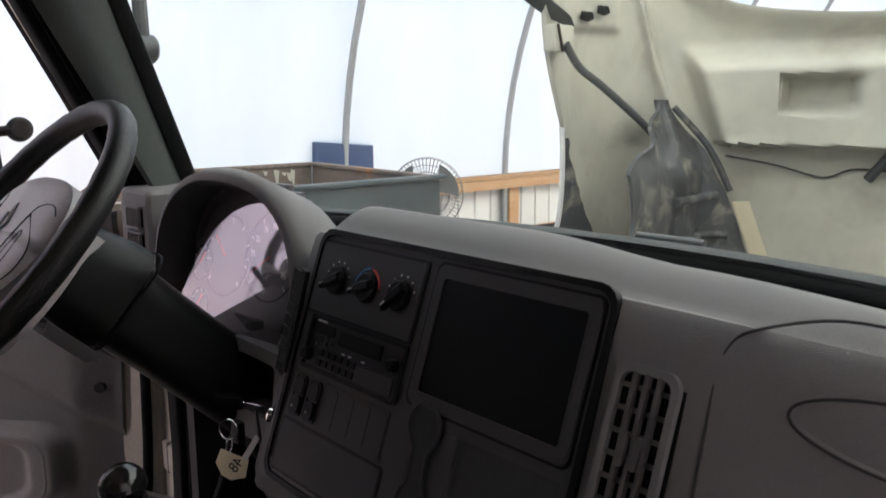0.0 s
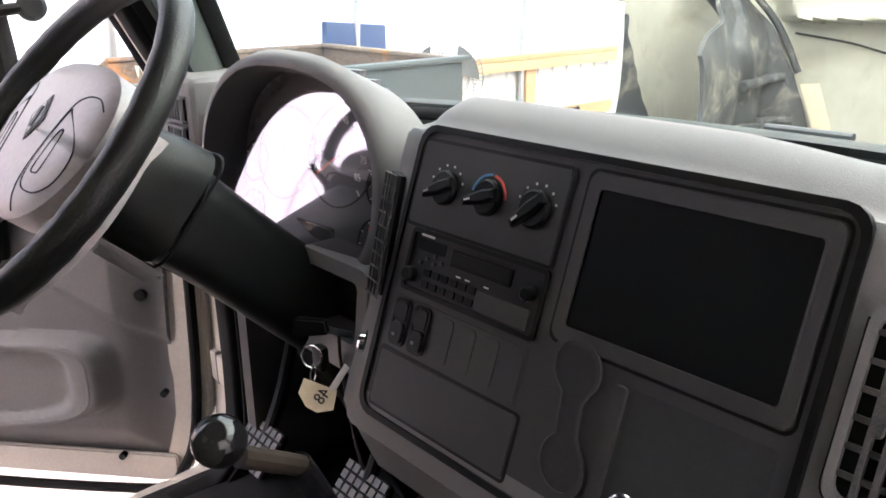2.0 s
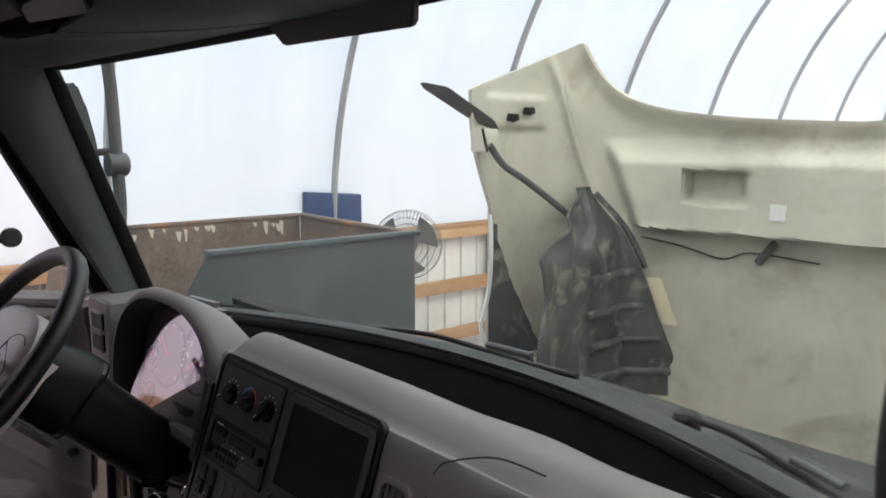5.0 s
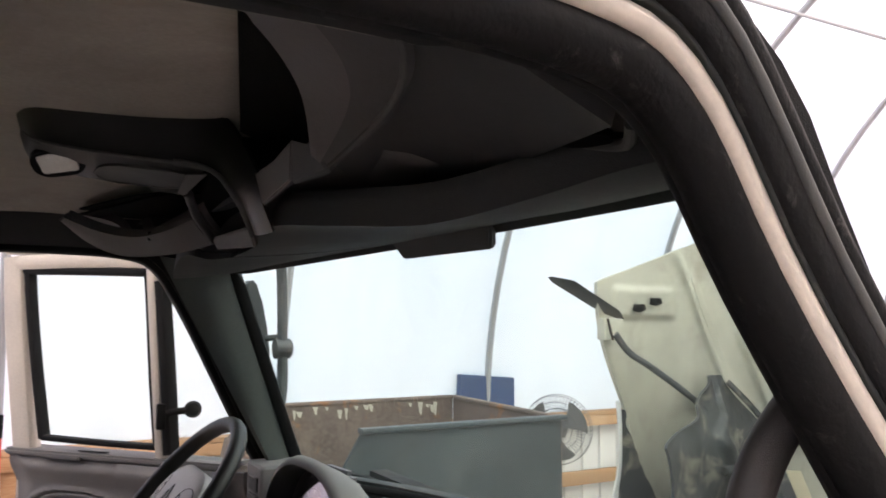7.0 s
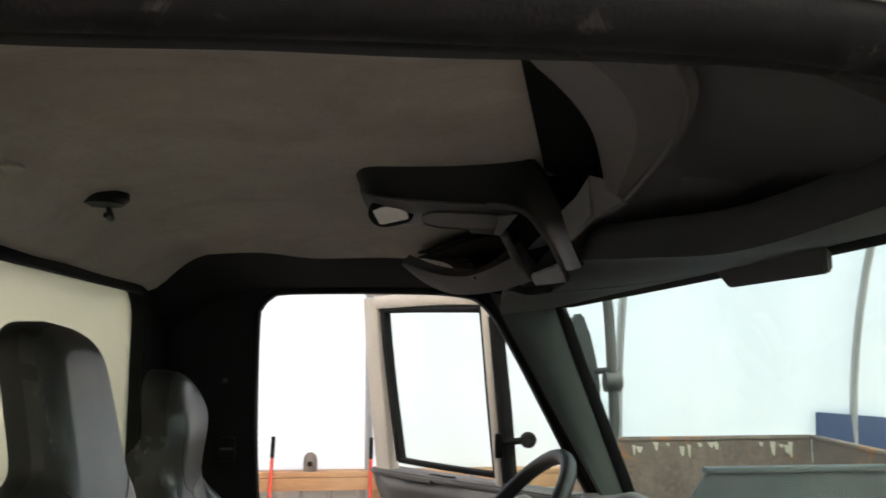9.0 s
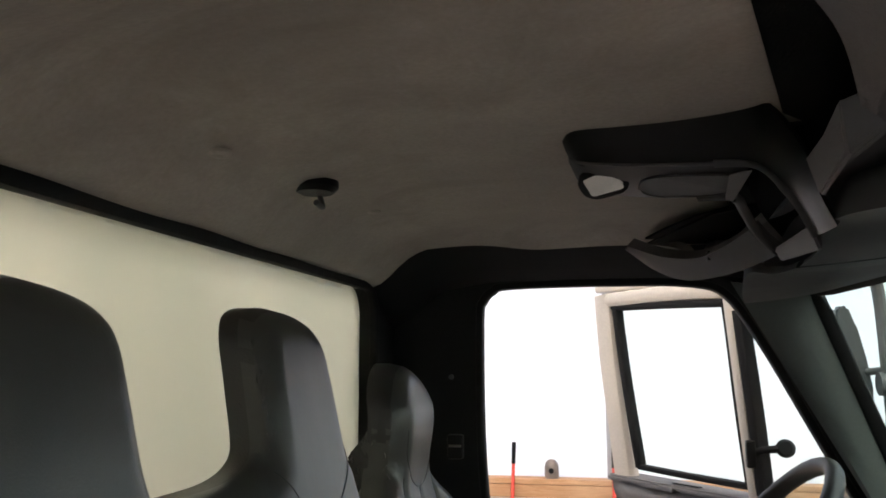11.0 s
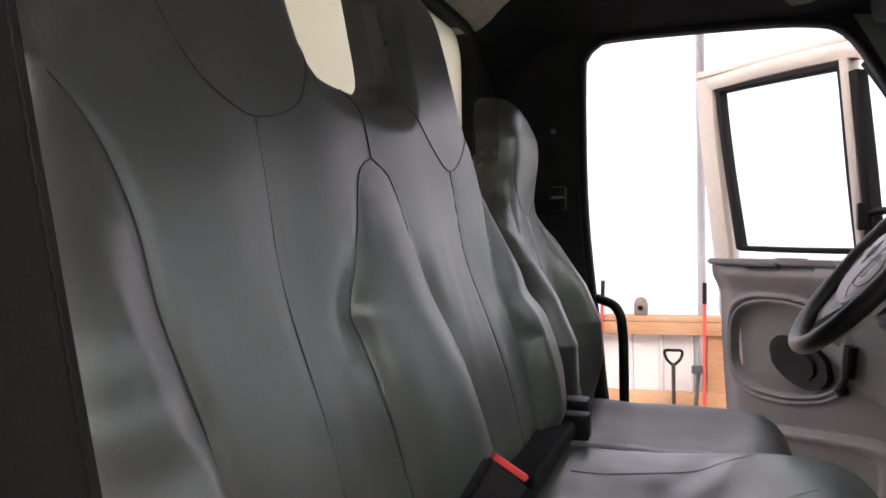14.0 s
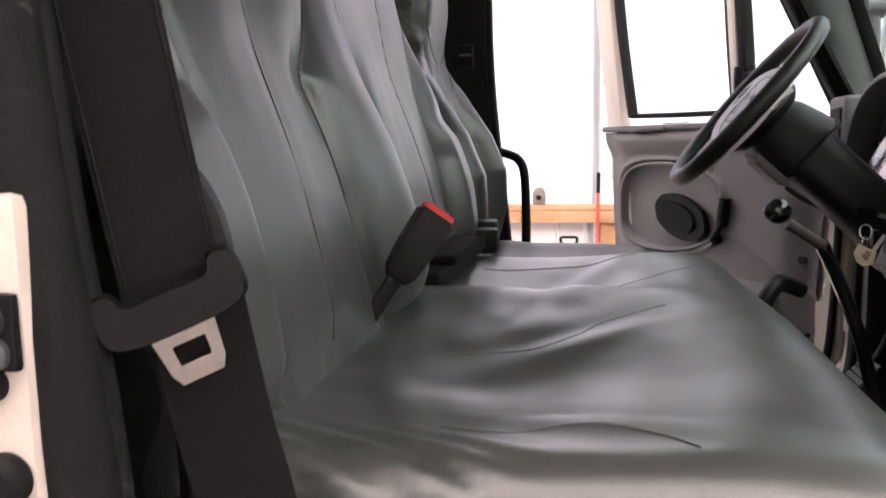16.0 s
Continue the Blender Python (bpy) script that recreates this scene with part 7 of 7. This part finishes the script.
# seams of the bench's cushion, (x, y)
CUSHION_SEAMS = [[(-0.060, -0.09), (-0.075, -0.055), (-0.082, -0.02), (-0.115, 0.012), (-0.150, 0.032), (-0.195, 0.085), (-0.205, 0.10)], [(-0.42, -0.16), (-0.43, -0.06), (-0.44, 0.02), (-0.47, 0.10), (-0.52, 0.16)],
                 [(0.148, -0.071), (0.155, -0.03), (0.145, 0.01), (0.150, 0.04), (0.170, 0.07), (0.19, 0.085)], [(-0.560, -0.14), (-0.575, -0.05), (-0.60, 0.03), (-0.66, 0.10)]]


def bench_top(x, y):
    z = 1.643
    for c, w in ((0.014, 0.19), (-0.446, 0.20)):
        t = (x - c) / w
        z -= 0.026 * bell(t, 0, 0.55) * bell(y, -0.03, 0.15)
        z += 0.0018 * math.sin(y * 30 + 2.4 * t + c * 7) * bell(t, -0.1, 0.7) * sm(0.20, 0.05, y)
    z += 0.014 * bell(x, -0.27, 0.06) * sm(0.2, 0.0, y)
    # pulled folds that run across the cushion
    for cx, cy, ang, ln, dp in ((-0.10, 0.0, 0.95, 0.13, 0.006), (-0.32, 0.0, 0.35, 0.17, 0.004), (0.15, 0.02, -1.35, 0.10, 0.0045), (-0.52, 0.0, 0.5, 0.14, 0.0045)):
        dx, dy = x - cx, y - cy
        p, q = dx * math.cos(ang) - dy * math.sin(ang), dx * math.sin(ang) + dy * math.cos(ang)
        z += 0.7 * dp * (bell(q, 0.020, 0.022) - bell(q, -0.018, 0.022)) * bell(p, 0, ln)
    # gathers at the passenger's rear corner
    z += 0.0022 * math.sin((x - y * 0.5) * 230) * sm(0.14, 0.20, x) * sm(0.02, -0.06, y)
    z += 0.0025 * noise.noise(V(x * 4, y * 6, 1.5)) + 0.0010 * noise.noise(V(x * 18, y * 24, 4))
    return z + 0.008 * bell(y, 0.12, 0.09) - 0.008 * sm(-0.2, -0.6, x)


def driver_top(x, y):
    t = (x - DC) / 0.235
    return 1.575 - 0.028 * bell(t, 0, 0.5) * bell(y, -0.02, 0.16) + 0.014 * bell(abs(t), 0.8, 0.2) * sm(0.2, 0.0, y) + 0.005 * noise.noise(V(x * 7, y * 13, 1.5))


def cushion_mesh(top_at, x0, x1, y0, y1, z0, deep=0.13):
    bm = bmesh.new()
    loops = []
    n = int(84 * abs(x1 - x0) / 0.48)
    for k in range(n + 1):
        u = k / n
        x = x0 + (x1 - x0) * u
        edge = min(u, 1 - u) * abs(x1 - x0)
        drop = 0.05 * (1 - math.sqrt(max(0, 1 - (1 - min(1, edge / 0.05)) ** 2)))
        loop = [V(x, y0, z0 - deep), V(x, y0, z0 - 0.04 - drop)]
        for j in range(65):
            y = y0 + 0.01 + (y1 - y0 - 0.01) * j / 64
            e = y1 - y
            roll = 0.085 * (1 - math.sqrt(max(0, 1 - (1 - min(1, e / 0.085)) ** 2)))
            loop.append(V(x, y, top_at(x, y) - roll - drop))
        loop += [V(x, y1 - 0.004, z0 - 0.105), V(x, y1 - 0.03, z0 - deep)]
        loops.append(loop)
    rings(bm, loops)
    return bm


def bench_seat():
    t = thing("bench_seat", (-0.25, -0.1, 1.175), "two-place truck bench seat in worn grey vinyl", "seat", "cab seats")
    bm, depth = padded_back(BENCH_TOP, BENCH_FAR, BENCH_NEAR, 2.0, bench_front, -0.1735, lambda v: 0.055 - 0.030 * sm(0.72, 0.80, v), lambda z: 0.045 - 0.006 * sm(2.09, 2.13, z))
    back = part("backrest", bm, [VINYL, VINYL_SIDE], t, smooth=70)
    part("cushion", cushion_mesh(bench_top, 0.238, -0.708, -0.225, 0.262, 1.643), VINYL, t, smooth=60)
    part("base", boxed((-0.69, -0.235, 1.18), (0.21, 0.165, 1.52), 0.02), VINYL_SIDE, t, "black vinyl covered base")
    for pts in (OUTER, MIDDLE, STALK, DROP_A, DROP_B, MIDDLE_FAR, OUTER_FAR, U_NEAR, U_FAR):
        seam_on(depth, pts, t)
    for shift in (0.0, 0.008):                      # double piping down the side of the headrest
        bm = bmesh.new()
        sweep(bm, [V(p.x, depth(p.x, p.z) + 0.0004, p.z) for p in smooth_path([V(x + shift, 0, z) for x, z in PIPING], 8)], 0.0014)
        part("piping", bm, VINYL_SIDE, back)
    for pts in CUSHION_SEAMS:
        bm = bmesh.new()
        sweep(bm, [V(p.x, p.y, bench_top(p.x, p.y) + 0.0001) for p in smooth_path([V(x, y, 0) for x, y in pts], 8) if -0.66 < p.x < 0.20], 0.0009)
        part("seam", bm, VINYL, t)


bench_seat()


def driver_seat():
    lean0 = -0.205
    t = thing("driver_seat", (DC, -0.1, 1.175), "driver's bucket seat in worn grey vinyl", "seat", "cab seats")
    bm, depth = padded_back([(DC + x, z) for x, z in D_TOP], [(z, DC - w) for z, w in D_SIDE], [(z, DC + w) for z, w in D_SIDE], 1.90, driver_front, lean0, lambda v: 0.125 - 0.055 * sm(0.6, 0.8, v) - 0.045 * sm(0.84, 1.0, v), lambda z: 0.050, 0.045)
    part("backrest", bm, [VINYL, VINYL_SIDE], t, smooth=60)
    seam_on(depth, [(DC + 0.098, 2.10), (DC + 0.092, 2.05), (DC + 0.06, 2.005), (DC, 1.988), (DC - 0.06, 2.005), (DC - 0.092, 2.05), (DC - 0.098, 2.10)], t)
    part("cushion", cushion_mesh(driver_top, DC + 0.238, DC - 0.24, -0.22, 0.20, 1.580), VINYL_SIDE, t, smooth=60)
    part("base", boxed((DC - 0.21, -0.24, 1.18), (DC + 0.215, 0.10, 1.52), 0.02), VINYL_SIDE, t)
    seam_on(depth, [(DC, 1.985), (DC, 1.92), (DC, 1.66)], t)
    for c in D_SEAMS:
        seam_on(depth, c, t)


driver_seat()


SET = placed((0, 0, 0), (0.044, -0.002, 0.025))
def buckle_stalk():
    t = thing("belt_buckle", (-0.2, -0.15, 1.63), "black seat belt buckle with a red button on its stalk", "seat belt")
    a, b = V(-0.138, -0.205, 1.600), V(-0.186, -0.128, 1.722)
    ax = (b - a).normalized()
    side = ax.cross(V(0.8, 0.5, 0.25)).normalized()
    nn = side.cross(ax)
    bm = bmesh.new()
    sweep(bm, [a + (b - a) * f for f in (-0.12, 0.1, 0.35, 0.6)], strip_profile(0.016, 0.008), up=tuple(nn))
    part("stalk", bm, BLACK, t)
    bm = bmesh.new()
    rings(bm, [[a + (b - a) * f + side * (p * w) + nn * (q * w2) for p, q in ((-1, -1), (1, -1), (1, 1), (-1, 1))] for f, w, w2 in ((0.50, 0.008, 0.006), (0.56, 0.016, 0.010), (0.78, 0.019, 0.012), (1.02, 0.020, 0.012))])
    bmesh.ops.bevel(bm, geom=list(bm.edges), offset=0.003, segments=2, affect="EDGES")
    part("housing", bm, BLACK, t)
    c = b + ax * 0.0
    part("button", plated([c + side * (p * 0.017) + nn * q * 0.010 + ax * 0.003 for p, q in ((-1, -0.9), (1, -0.9), (1, 0.6), (-1, 0.6))], tuple(ax * 0.006 + nn * 0.002), 0.001), RED, t, "red release button")
    t2 = thing("lap_belt", (-0.6, -0.17, 1.6), "black lap belt lying folded in the seat crease", "seat belt")
    part("webbing", boxed((-0.33, -0.215, 1.617), (-0.74, -0.150, 1.642), 0.010, 3), WEBBING, t2)
    part("webbing", boxed((-0.40, -0.20, 1.640), (-0.62, -0.145, 1.655), 0.006, 3), WEBBING, t2)
    part("end_tongue", boxed((-0.765, -0.185, 1.612), (-0.73, -0.13, 1.652), 0.006, 2), BLACK, t2)
    t3 = thing("lap_belt", (-0.90, -0.2, 1.6), "black buckle lying between the seats", "seat belt")
    part("buckle", boxed((-0.80, -0.20, 1.60), (-0.845, -0.14, 1.66), 0.008, 2), BLACK, t3)


buckle_stalk()


def shoulder_belt():
    t = thing("shoulder_belt", (0.25, -0.2, 1.6), "black shoulder belt hanging at the door pillar with its tongue", "seat belt")
    w = V(-0.024, 0.039, 0.0).normalized()
    n = V(0.039, 0.024, 0.0).normalized()

    def strip(name, pts, width, th=0.0016):
        bm = bmesh.new()
        sweep(bm, smooth_path(pts, 6), strip_profile(width, th, 0.4), up=tuple(n))
        return part(name, bm, WEBBING, t)
    strip("webbing", [(0.262, -0.235, 2.20), (0.260, -0.215, 2.05), (0.252, -0.195, 1.90), (0.247, -0.178, 1.79), (0.246, -0.166, 1.725)], 0.0465)
    strip("webbing", [(0.244, -0.160, 1.735), (0.236, -0.150, 1.66), (0.232, -0.138, 1.60), (0.228, -0.125, 1.48)], 0.0465)
    bm = bmesh.new()
    sweep(bm, smooth_path([(0.214, -0.222, 1.785), (0.208, -0.202, 1.780), (0.204, -0.185, 1.762), (0.202, -0.177, 1.73), (0.203, -0.172, 1.66), (0.208, -0.168, 1.40)], 5), strip_profile(0.04, 0.03, 0.45), up=tuple(n))
    part("recliner_cover", bm, BLACK, t, "black plastic cover behind the belt")
    # zigzag stitching along both edges of the upper strap
    strap = smooth_path([(0.262, -0.235, 2.20), (0.260, -0.215, 2.05), (0.252, -0.195, 1.90), (0.247, -0.178, 1.79), (0.246, -0.166, 1.725)], 40)
    bm = bmesh.new()
    for s in (1, -1):
        sweep(bm, [p + w * (s * (0.0208 + 0.0003 * (-1) ** k)) + n * 0.0011 for k, p in enumerate(strap)], 0.0005)
    part("stitching", bm, BLACK, t, "zigzag edge stitching")
    # tongue: moulded grip with a steel blade
    c = V(0.251, -0.166, 1.722)
    up = (V(0, 0, 1) + w * 0.38).normalized()
    ac = (w * 1.0 + V(0, 0, 0.36)).normalized()
    up = n.cross(ac) * (1 if n.cross(ac).z > 0 else -1)
    lp = [(p.x, p.y) for p in smooth_path([V(a, b, 0) for a, b in ((-0.036, 0.002), (-0.033, 0.014), (-0.025, 0.014), (-0.020, 0.006), (0.0, 0.006), (0.020, 0.006), (0.025, 0.014), (0.033, 0.014), (0.036, 0.002), (0.031, -0.012), (0.0, -0.015), (-0.031, -0.012))], 4, True)]
    bm = bmesh.new()
    rings(bm, [[c + ac * (a * f) + up * (b * f) + n * d for a, b in lp] for f, d in ((0.92, -0.006), (1.0, -0.003), (1.0, 0.006), (0.92, 0.010))])
    part("tongue_grip", bm, BLACK, t, "black moulded grip")
    outer = [(-0.016, -0.008), (0.016, -0.008), (0.013, -0.034), (0.010, -0.040), (-0.010, -0.040), (-0.013, -0.034)]
    inner = [(-0.008, -0.021), (0.008, -0.021), (0.008, -0.026), (0.0075, -0.031), (-0.0075, -0.031), (-0.008, -0.026)]
    bm = bmesh.new()
    rim_frame(bm, [c + ac * a + up * b for a, b in outer], [c + ac * a + up * b for a, b in inner], tuple(n * 0.0025))
    part("tongue_blade", bm, STEEL, t, "worn steel blade with a slot")
    part("anchor", boxed((0.235, -0.26, 2.17), (0.268, -0.21, 2.24), 0.008), BLACK, t)


SET = placed((0.25, -0.2, 1.75), (0.052, -0.002, 0.028))
shoulder_belt()
SET = placed((-1.4, -0.3, 2.0), (0.055, 0.025, 0.04))

# anchor on the driver's side pillar and the belt there
an = thing("belt_anchor", (-1.39, -0.31, 1.98), "small belt guide on the dark driver's side pillar", "seat belt")
part("guide", boxed((-1.398, -0.325, 1.965), (-1.375, -0.288, 2.02), 0.006), BLACK, an)
part("pin", tube([(-1.374, -0.32, 1.995), (-1.374, -0.292, 1.995)], 0.003, 1), STEEL, an)
part("bolt", disced((-1.398, -0.318, 2.15), (1, 0, 0), 0.006, 0.006, 12), EXHAUST, an)

# latch hardware on the passenger door jamb
SET = placed((0.25, -0.2, 1.75), (0.052, -0.002, 0.028))
st = thing("door_striker", (0.30, -0.23, 1.70), "dark latch striker on the cream door jamb", "striker")
part("jamb", boxed((0.284, -0.42, 1.15), (0.304, -0.201, 1.775), 0.006), CREAM, st, "cream painted jamb")
part("plate", boxed((0.304, -0.255, 1.702), (0.309, -0.2015, 1.735), 0.005), BLACK, st)
part("bolt", disced((0.308, -0.214, 1.724), (1, 0, 0), 0.0085, 0.009, bevel=0.003), STEEL, st, "worn steel bolt")
part("bolt", disced((0.308, -0.211, 1.710), (1, 0, 0), 0.007, 0.006, bevel=0.002), EXHAUST, st)
for y, z, r in ((-0.218, 1.696, 0.008), (-0.214, 1.655, 0.0115)):
    part("bumper", disced((0.304, y, z), (1, 0, 0), r, 0.010, bevel=0.004), RUBBER, st)


# ---- the tilted hood, seen from inside ----
SET = placed((-1.2, 2.1, 1.9), (-0.07, 0.045, -0.005), 1.04)
HOOD_PLAN = smooth_path([V(-1.43, 1.74, 0), V(-1.485, 1.95, 0), V(-1.50, 2.15, 0), V(-1.46, 2.30, 0), V(-1.30, 2.40, 0), V(-0.95, 2.46, 0), V(CX, 2.48, 0)], 12)
HOOD_PLAN = HOOD_PLAN + [V(2 * CX - p.x, p.y, 0) for p in reversed(HOOD_PLAN[:-1])]


def hood_at(u, v):
    """u along the inside from the driver's wing to the other, v up."""
    n = len(HOOD_PLAN) - 1
    m = u if u < 0.5 else 1 - u                       # 0 at a wing's edge, 0.5 in the middle
    if m < 0.25:                                      # the wing's edge draws back towards the wheel arch
        zz = 1.22 + 1.16 * v
        cut = 0.010 + 0.075 * sm(2.35, 1.72, zz) + 0.06 * sm(1.8, 1.45, zz) + 0.05 * sm(1.52, 1.25, zz)
        m = cut + m * (0.25 - cut) / 0.25
        u = m if u < 0.5 else 1 - m
    k = min(int(u * n), n - 1)
    p = HOOD_PLAN[k].lerp(HOOD_PLAN[k + 1], u * n - k)
    x = p.x if u < 0.5 else 2 * CX - p.x              # as on the driver's side
    top = 2.36 + 0.185 * m / 0.25 if m < 0.25 else 2.258 + 0.287 * math.exp(-(m - 0.25) / 0.07)
    low = 1.22
    z = low + (top - low) * v
    q = V(CX, 1.2, 0) - p
    inw = V(q.x, q.y, 0).normalized()
    d = 0.0
    # cross beam with its shelf
    beam = sm(1.918, 1.926, z) * sm(2.225, 2.135, z) * sm(-1.31, -1.27, x + 0.35 * (z - 1.92))
    d += 0.11 * beam
    pock = sm(-1.112, -1.100, x) * sm(-0.900, -0.912, x) * sm(2.006, 2.014, z) * sm(2.122, 2.112, z)
    d -= 0.085 * pock * sm(2.00, 2.05, z)
    # roll of the back edge
    d += 0.06 * bell(z, top, 0.05) * sm(0.22, 0.34, m)
    d += 0.03 * bell(z - (2.50 - 0.62 * sm(0.16, 0.33, m)), 0.0, 0.045) * sm(0.12, 0.2, m) * sm(0.42, 0.36, m)
    # wing: stiffening panel near the top, and the arch of the wheel well
    d += 0.024 * sm(0.040, 0.055, m) * sm(0.180, 0.160, m) * sm(2.245, 2.262, z) * sm(2.365, 2.345, z)
    d += 0.035 * bell(m, 0.215, 0.03) * sm(1.9, 2.0, z) * sm(2.45, 2.3, z)
    d += 0.020 * sm(1.9, 1.7, z) * bell(m, 0.33, 0.06)
    d += 0.006 * noise.noise(V(p.x * 4, z * 4, 0.3)) + 0.0015 * noise.noise(V(p.x * 40, z * 40, 2))
    return V(p.x, p.y, z) + inw * d


def tilted_hood():
    t = thing("tilted_hood", (CX, 2.2, 1.1), "cream fibreglass truck hood tilted forward, dirty inside", "hood")

    def away(u, v):
        m = u if u < 0.5 else 1 - u
        return V(0.0, 0.02, 0) if 0.2 < m else V(-0.02 if u < 0.5 else 0.02, 0.004, 0)
    part("shell", sheet(hood_at, 190, 130, away), HOOD, t, smooth=50)
    # white edge moulding of the wing
    bm = bmesh.new()
    sweep(bm, smooth_path([V(-1.452, 1.852, 1.98), V(-1.45, 1.856, 1.90), V(-1.45, 1.851, 1.76), V(-1.45, 1.825, 1.66), V(-1.45, 1.812, 1.622), V(-1.45, 1.839, 1.555)], 5), strip_profile(0.008, 0.016), up=(0, 1, 0))
    part("edge_trim", bm, LETTER, t, "white edge trim of the wing")
    # torn dark liner at the wing's edge
    def liner(u, v):
        z = 1.50 + 0.45 * v
        w = 0.01 + 0.23 * (1 - v) ** 1.3 + 0.016 * noise.noise(V(0, 0, z * 24))
        return V(-1.46 + 0.012 * u, 1.856 + w * u, z)
    part("wing_liner", sheet(liner, 6, 40, (0.0, 0.008, 0)), SHIELD, t, "torn dark wing liner")

    # splash shield, hung along the inside of the wing
    def shield(u, v):
        z = 1.335 + 0.72 * v
        left = 1.80 + 0.022 * math.sin(v * 13) + 0.03 * noise.noise(V(1, 2, z * 9)) + 0.265 * sm(0.735, 0.85, v) + 0.09 * sm(0.85, 1.0, v)
        right = 2.265 + 0.40 * (1 - v) + 0.02 * noise.noise(V(4, 2, z * 11))
        y = left + (right - left) * u
        x = -1.17 - 0.217 * (y - 1.80) - 0.10 * sm(0.68, 1.0, v) - 0.02 * math.sin(math.pi * u) + 0.02 * noise.noise(V(y * 9, z * 7, 0))
        x += 0.022 * sm(0.50, 0.56, u) * sm(0.68, 0.60, u)
        e = max(0.0, y - 2.32)
        return V(x + 0.75 * e, y - 0.6 * e, z)
    sh = part("splash_shield", sheet(shield, 48, 80, (-0.012, 0, 0)), SHIELD, t, "dirty black rubber splash shield", 50)
    for k, z in enumerate((1.42, 1.535, 1.645, 1.765)):
        v = (z - 1.335) / 0.72
        a, b = (0.42, 0.95) if k < 2 else (0.46, 0.92)
        bm = bmesh.new()
        sweep(bm, [shield(a + (b - a) * q / 8, v) + V(0.010, 0, 0.004 * math.sin(q)) for q in range(9)], 0.013)
        part("rib", bm, SHIELD, sh)
    tape = [shield(0.99, w) + V(0.020, -0.01, 0) for w in (0.36, 0.58)]
    part("tape", plated([tape[0], tape[1], tape[1] + V(0.045, 0.010, 0.004), tape[0] + V(0.047, 0.010, 0)], (0.006, 0, 0), 0.002), TAG, sh, "pale strip of tape")
    part("hose", tube([shield(0.98, 0.97) + V(0.012, 0.005, 0), shield(0.98, 0.8) + V(0.018, 0.012, 0), shield(0.98, 0.62) + V(0.02, 0.012, 0)], 0.010, 5), SHIELD, sh)

    # prop arm and strut cable on the wing
    part("prop_arm", plated([V(-1.50, 1.60, 2.385), V(-1.46, 1.66, 2.372), V(-1.425, 1.82, 2.275), V(-1.425, 1.84, 2.245), V(-1.455, 1.78, 2.27), V(-1.50, 1.62, 2.365)], (0.018, 0.01, 0), 0.003), EXHAUST, t, "dark steel prop arm")
    part("arm_bracket", boxed((-1.445, 1.76, 2.18), (-1.405, 1.84, 2.25), 0.006), HOOD, t)
    part("strut", tube([(-1.40, 1.80, 2.20), (-1.392, 1.85, 2.14), (-1.375, 1.93, 2.09), (-1.345, 2.06, 2.00), (-1.325, 2.12, 1.945)], 0.011, 6), EXHAUST, t, "dark gas strut")
    part("stay_cable", tube([(-1.402, 1.77, 2.25), (-1.40, 1.79, 2.18)], 0.004, 1), BROWN, t)
    # flat black patches colour in the shade of the bracket holes
    for z, u in ((2.345, 0.088), (2.345, 0.125)):
        p = hood_at(u, (z - 1.22) / (2.50 - 1.22))
        part("bracket_hole", plated([p + V(0.012, -0.012, 0) + V(0.0, 1.0, 0) * a + V(0, 0, b) for a, b in ((-0.030, -0.010), (0.004, -0.016), (0.034, -0.006), (0.026, 0.014), (-0.004, 0.010), (-0.024, 0.014))], (0.004, -0.004, 0), 0.002), BLACK, t, "bracket hole drawn as a flat black patch")
    # wire along the middle
    bm = bmesh.new()
    pts = [hood_at(0.345, 0.60), hood_at(0.38, 0.595), hood_at(0.405, 0.575), hood_at(0.415, 0.58), hood_at(0.43, 0.605), hood_at(0.47, 0.60)]
    sweep(bm, smooth_path([p + V(0, -0.012, 0) for p in pts], 5), 0.003)
    part("wire", bm, DARK, t, "thin dark wire")
    part("latch", tube([hood_at(0.435, 0.60) + V(0, -0.02, -0.02), hood_at(0.445, 0.645) + V(0, -0.03, 0.0)], 0.014, 1), EXHAUST, t, "dark hood latch")
    part("label", plated([hood_at(0.445, 0.72) + V(0, -0.006, 0), hood_at(0.455, 0.72) + V(0, -0.006, 0), hood_at(0.455, 0.765) + V(0, -0.006, 0), hood_at(0.445, 0.765) + V(0, -0.006, 0)], (0, -0.001, 0)), LETTER, t, "small white sticker", smooth=0)


tilted_hood()
SET = HERE


def engine_bay():
    t = thing("engine", (CX, 1.5, 0.9), "engine under pale dusty covers in front of the cab", "engine")

    def cover(u, v):
        x, y = -1.28 + 1.42 * u, 1.18 + 0.62 * v
        return V(x, y, 1.52 + 0.09 * bell(u, 0.25, 0.18) + 0.05 * bell(u, 0.7, 0.15) - 0.10 * v + 0.012 * noise.noise(V(x * 8, y * 8, 4)))
    part("cover", sheet(cover, 30, 16, (0, 0, -0.05)), HOOD, t)
    part("block", boxed((-0.95, 1.15, 0.85), (-0.2, 2.2, 1.40), 0.05), EXHAUST, t)
    for x, y, r in ((-1.02, 1.5, 0.05), (-0.62, 1.55, 0.07), (-0.35, 1.45, 0.05)):
        part("cap", disced((x, y, 1.44), (0, 0, 1), r, 0.16, bevel=0.012), DARK, t)
    part("hose", tube([(-1.15, 1.3, 1.55), (-0.9, 1.4, 1.66), (-0.7, 1.35, 1.60), (-0.45, 1.5, 1.62), (-0.2, 1.35, 1.55)], 0.022, 6), RUBBER, t)


engine_bay()
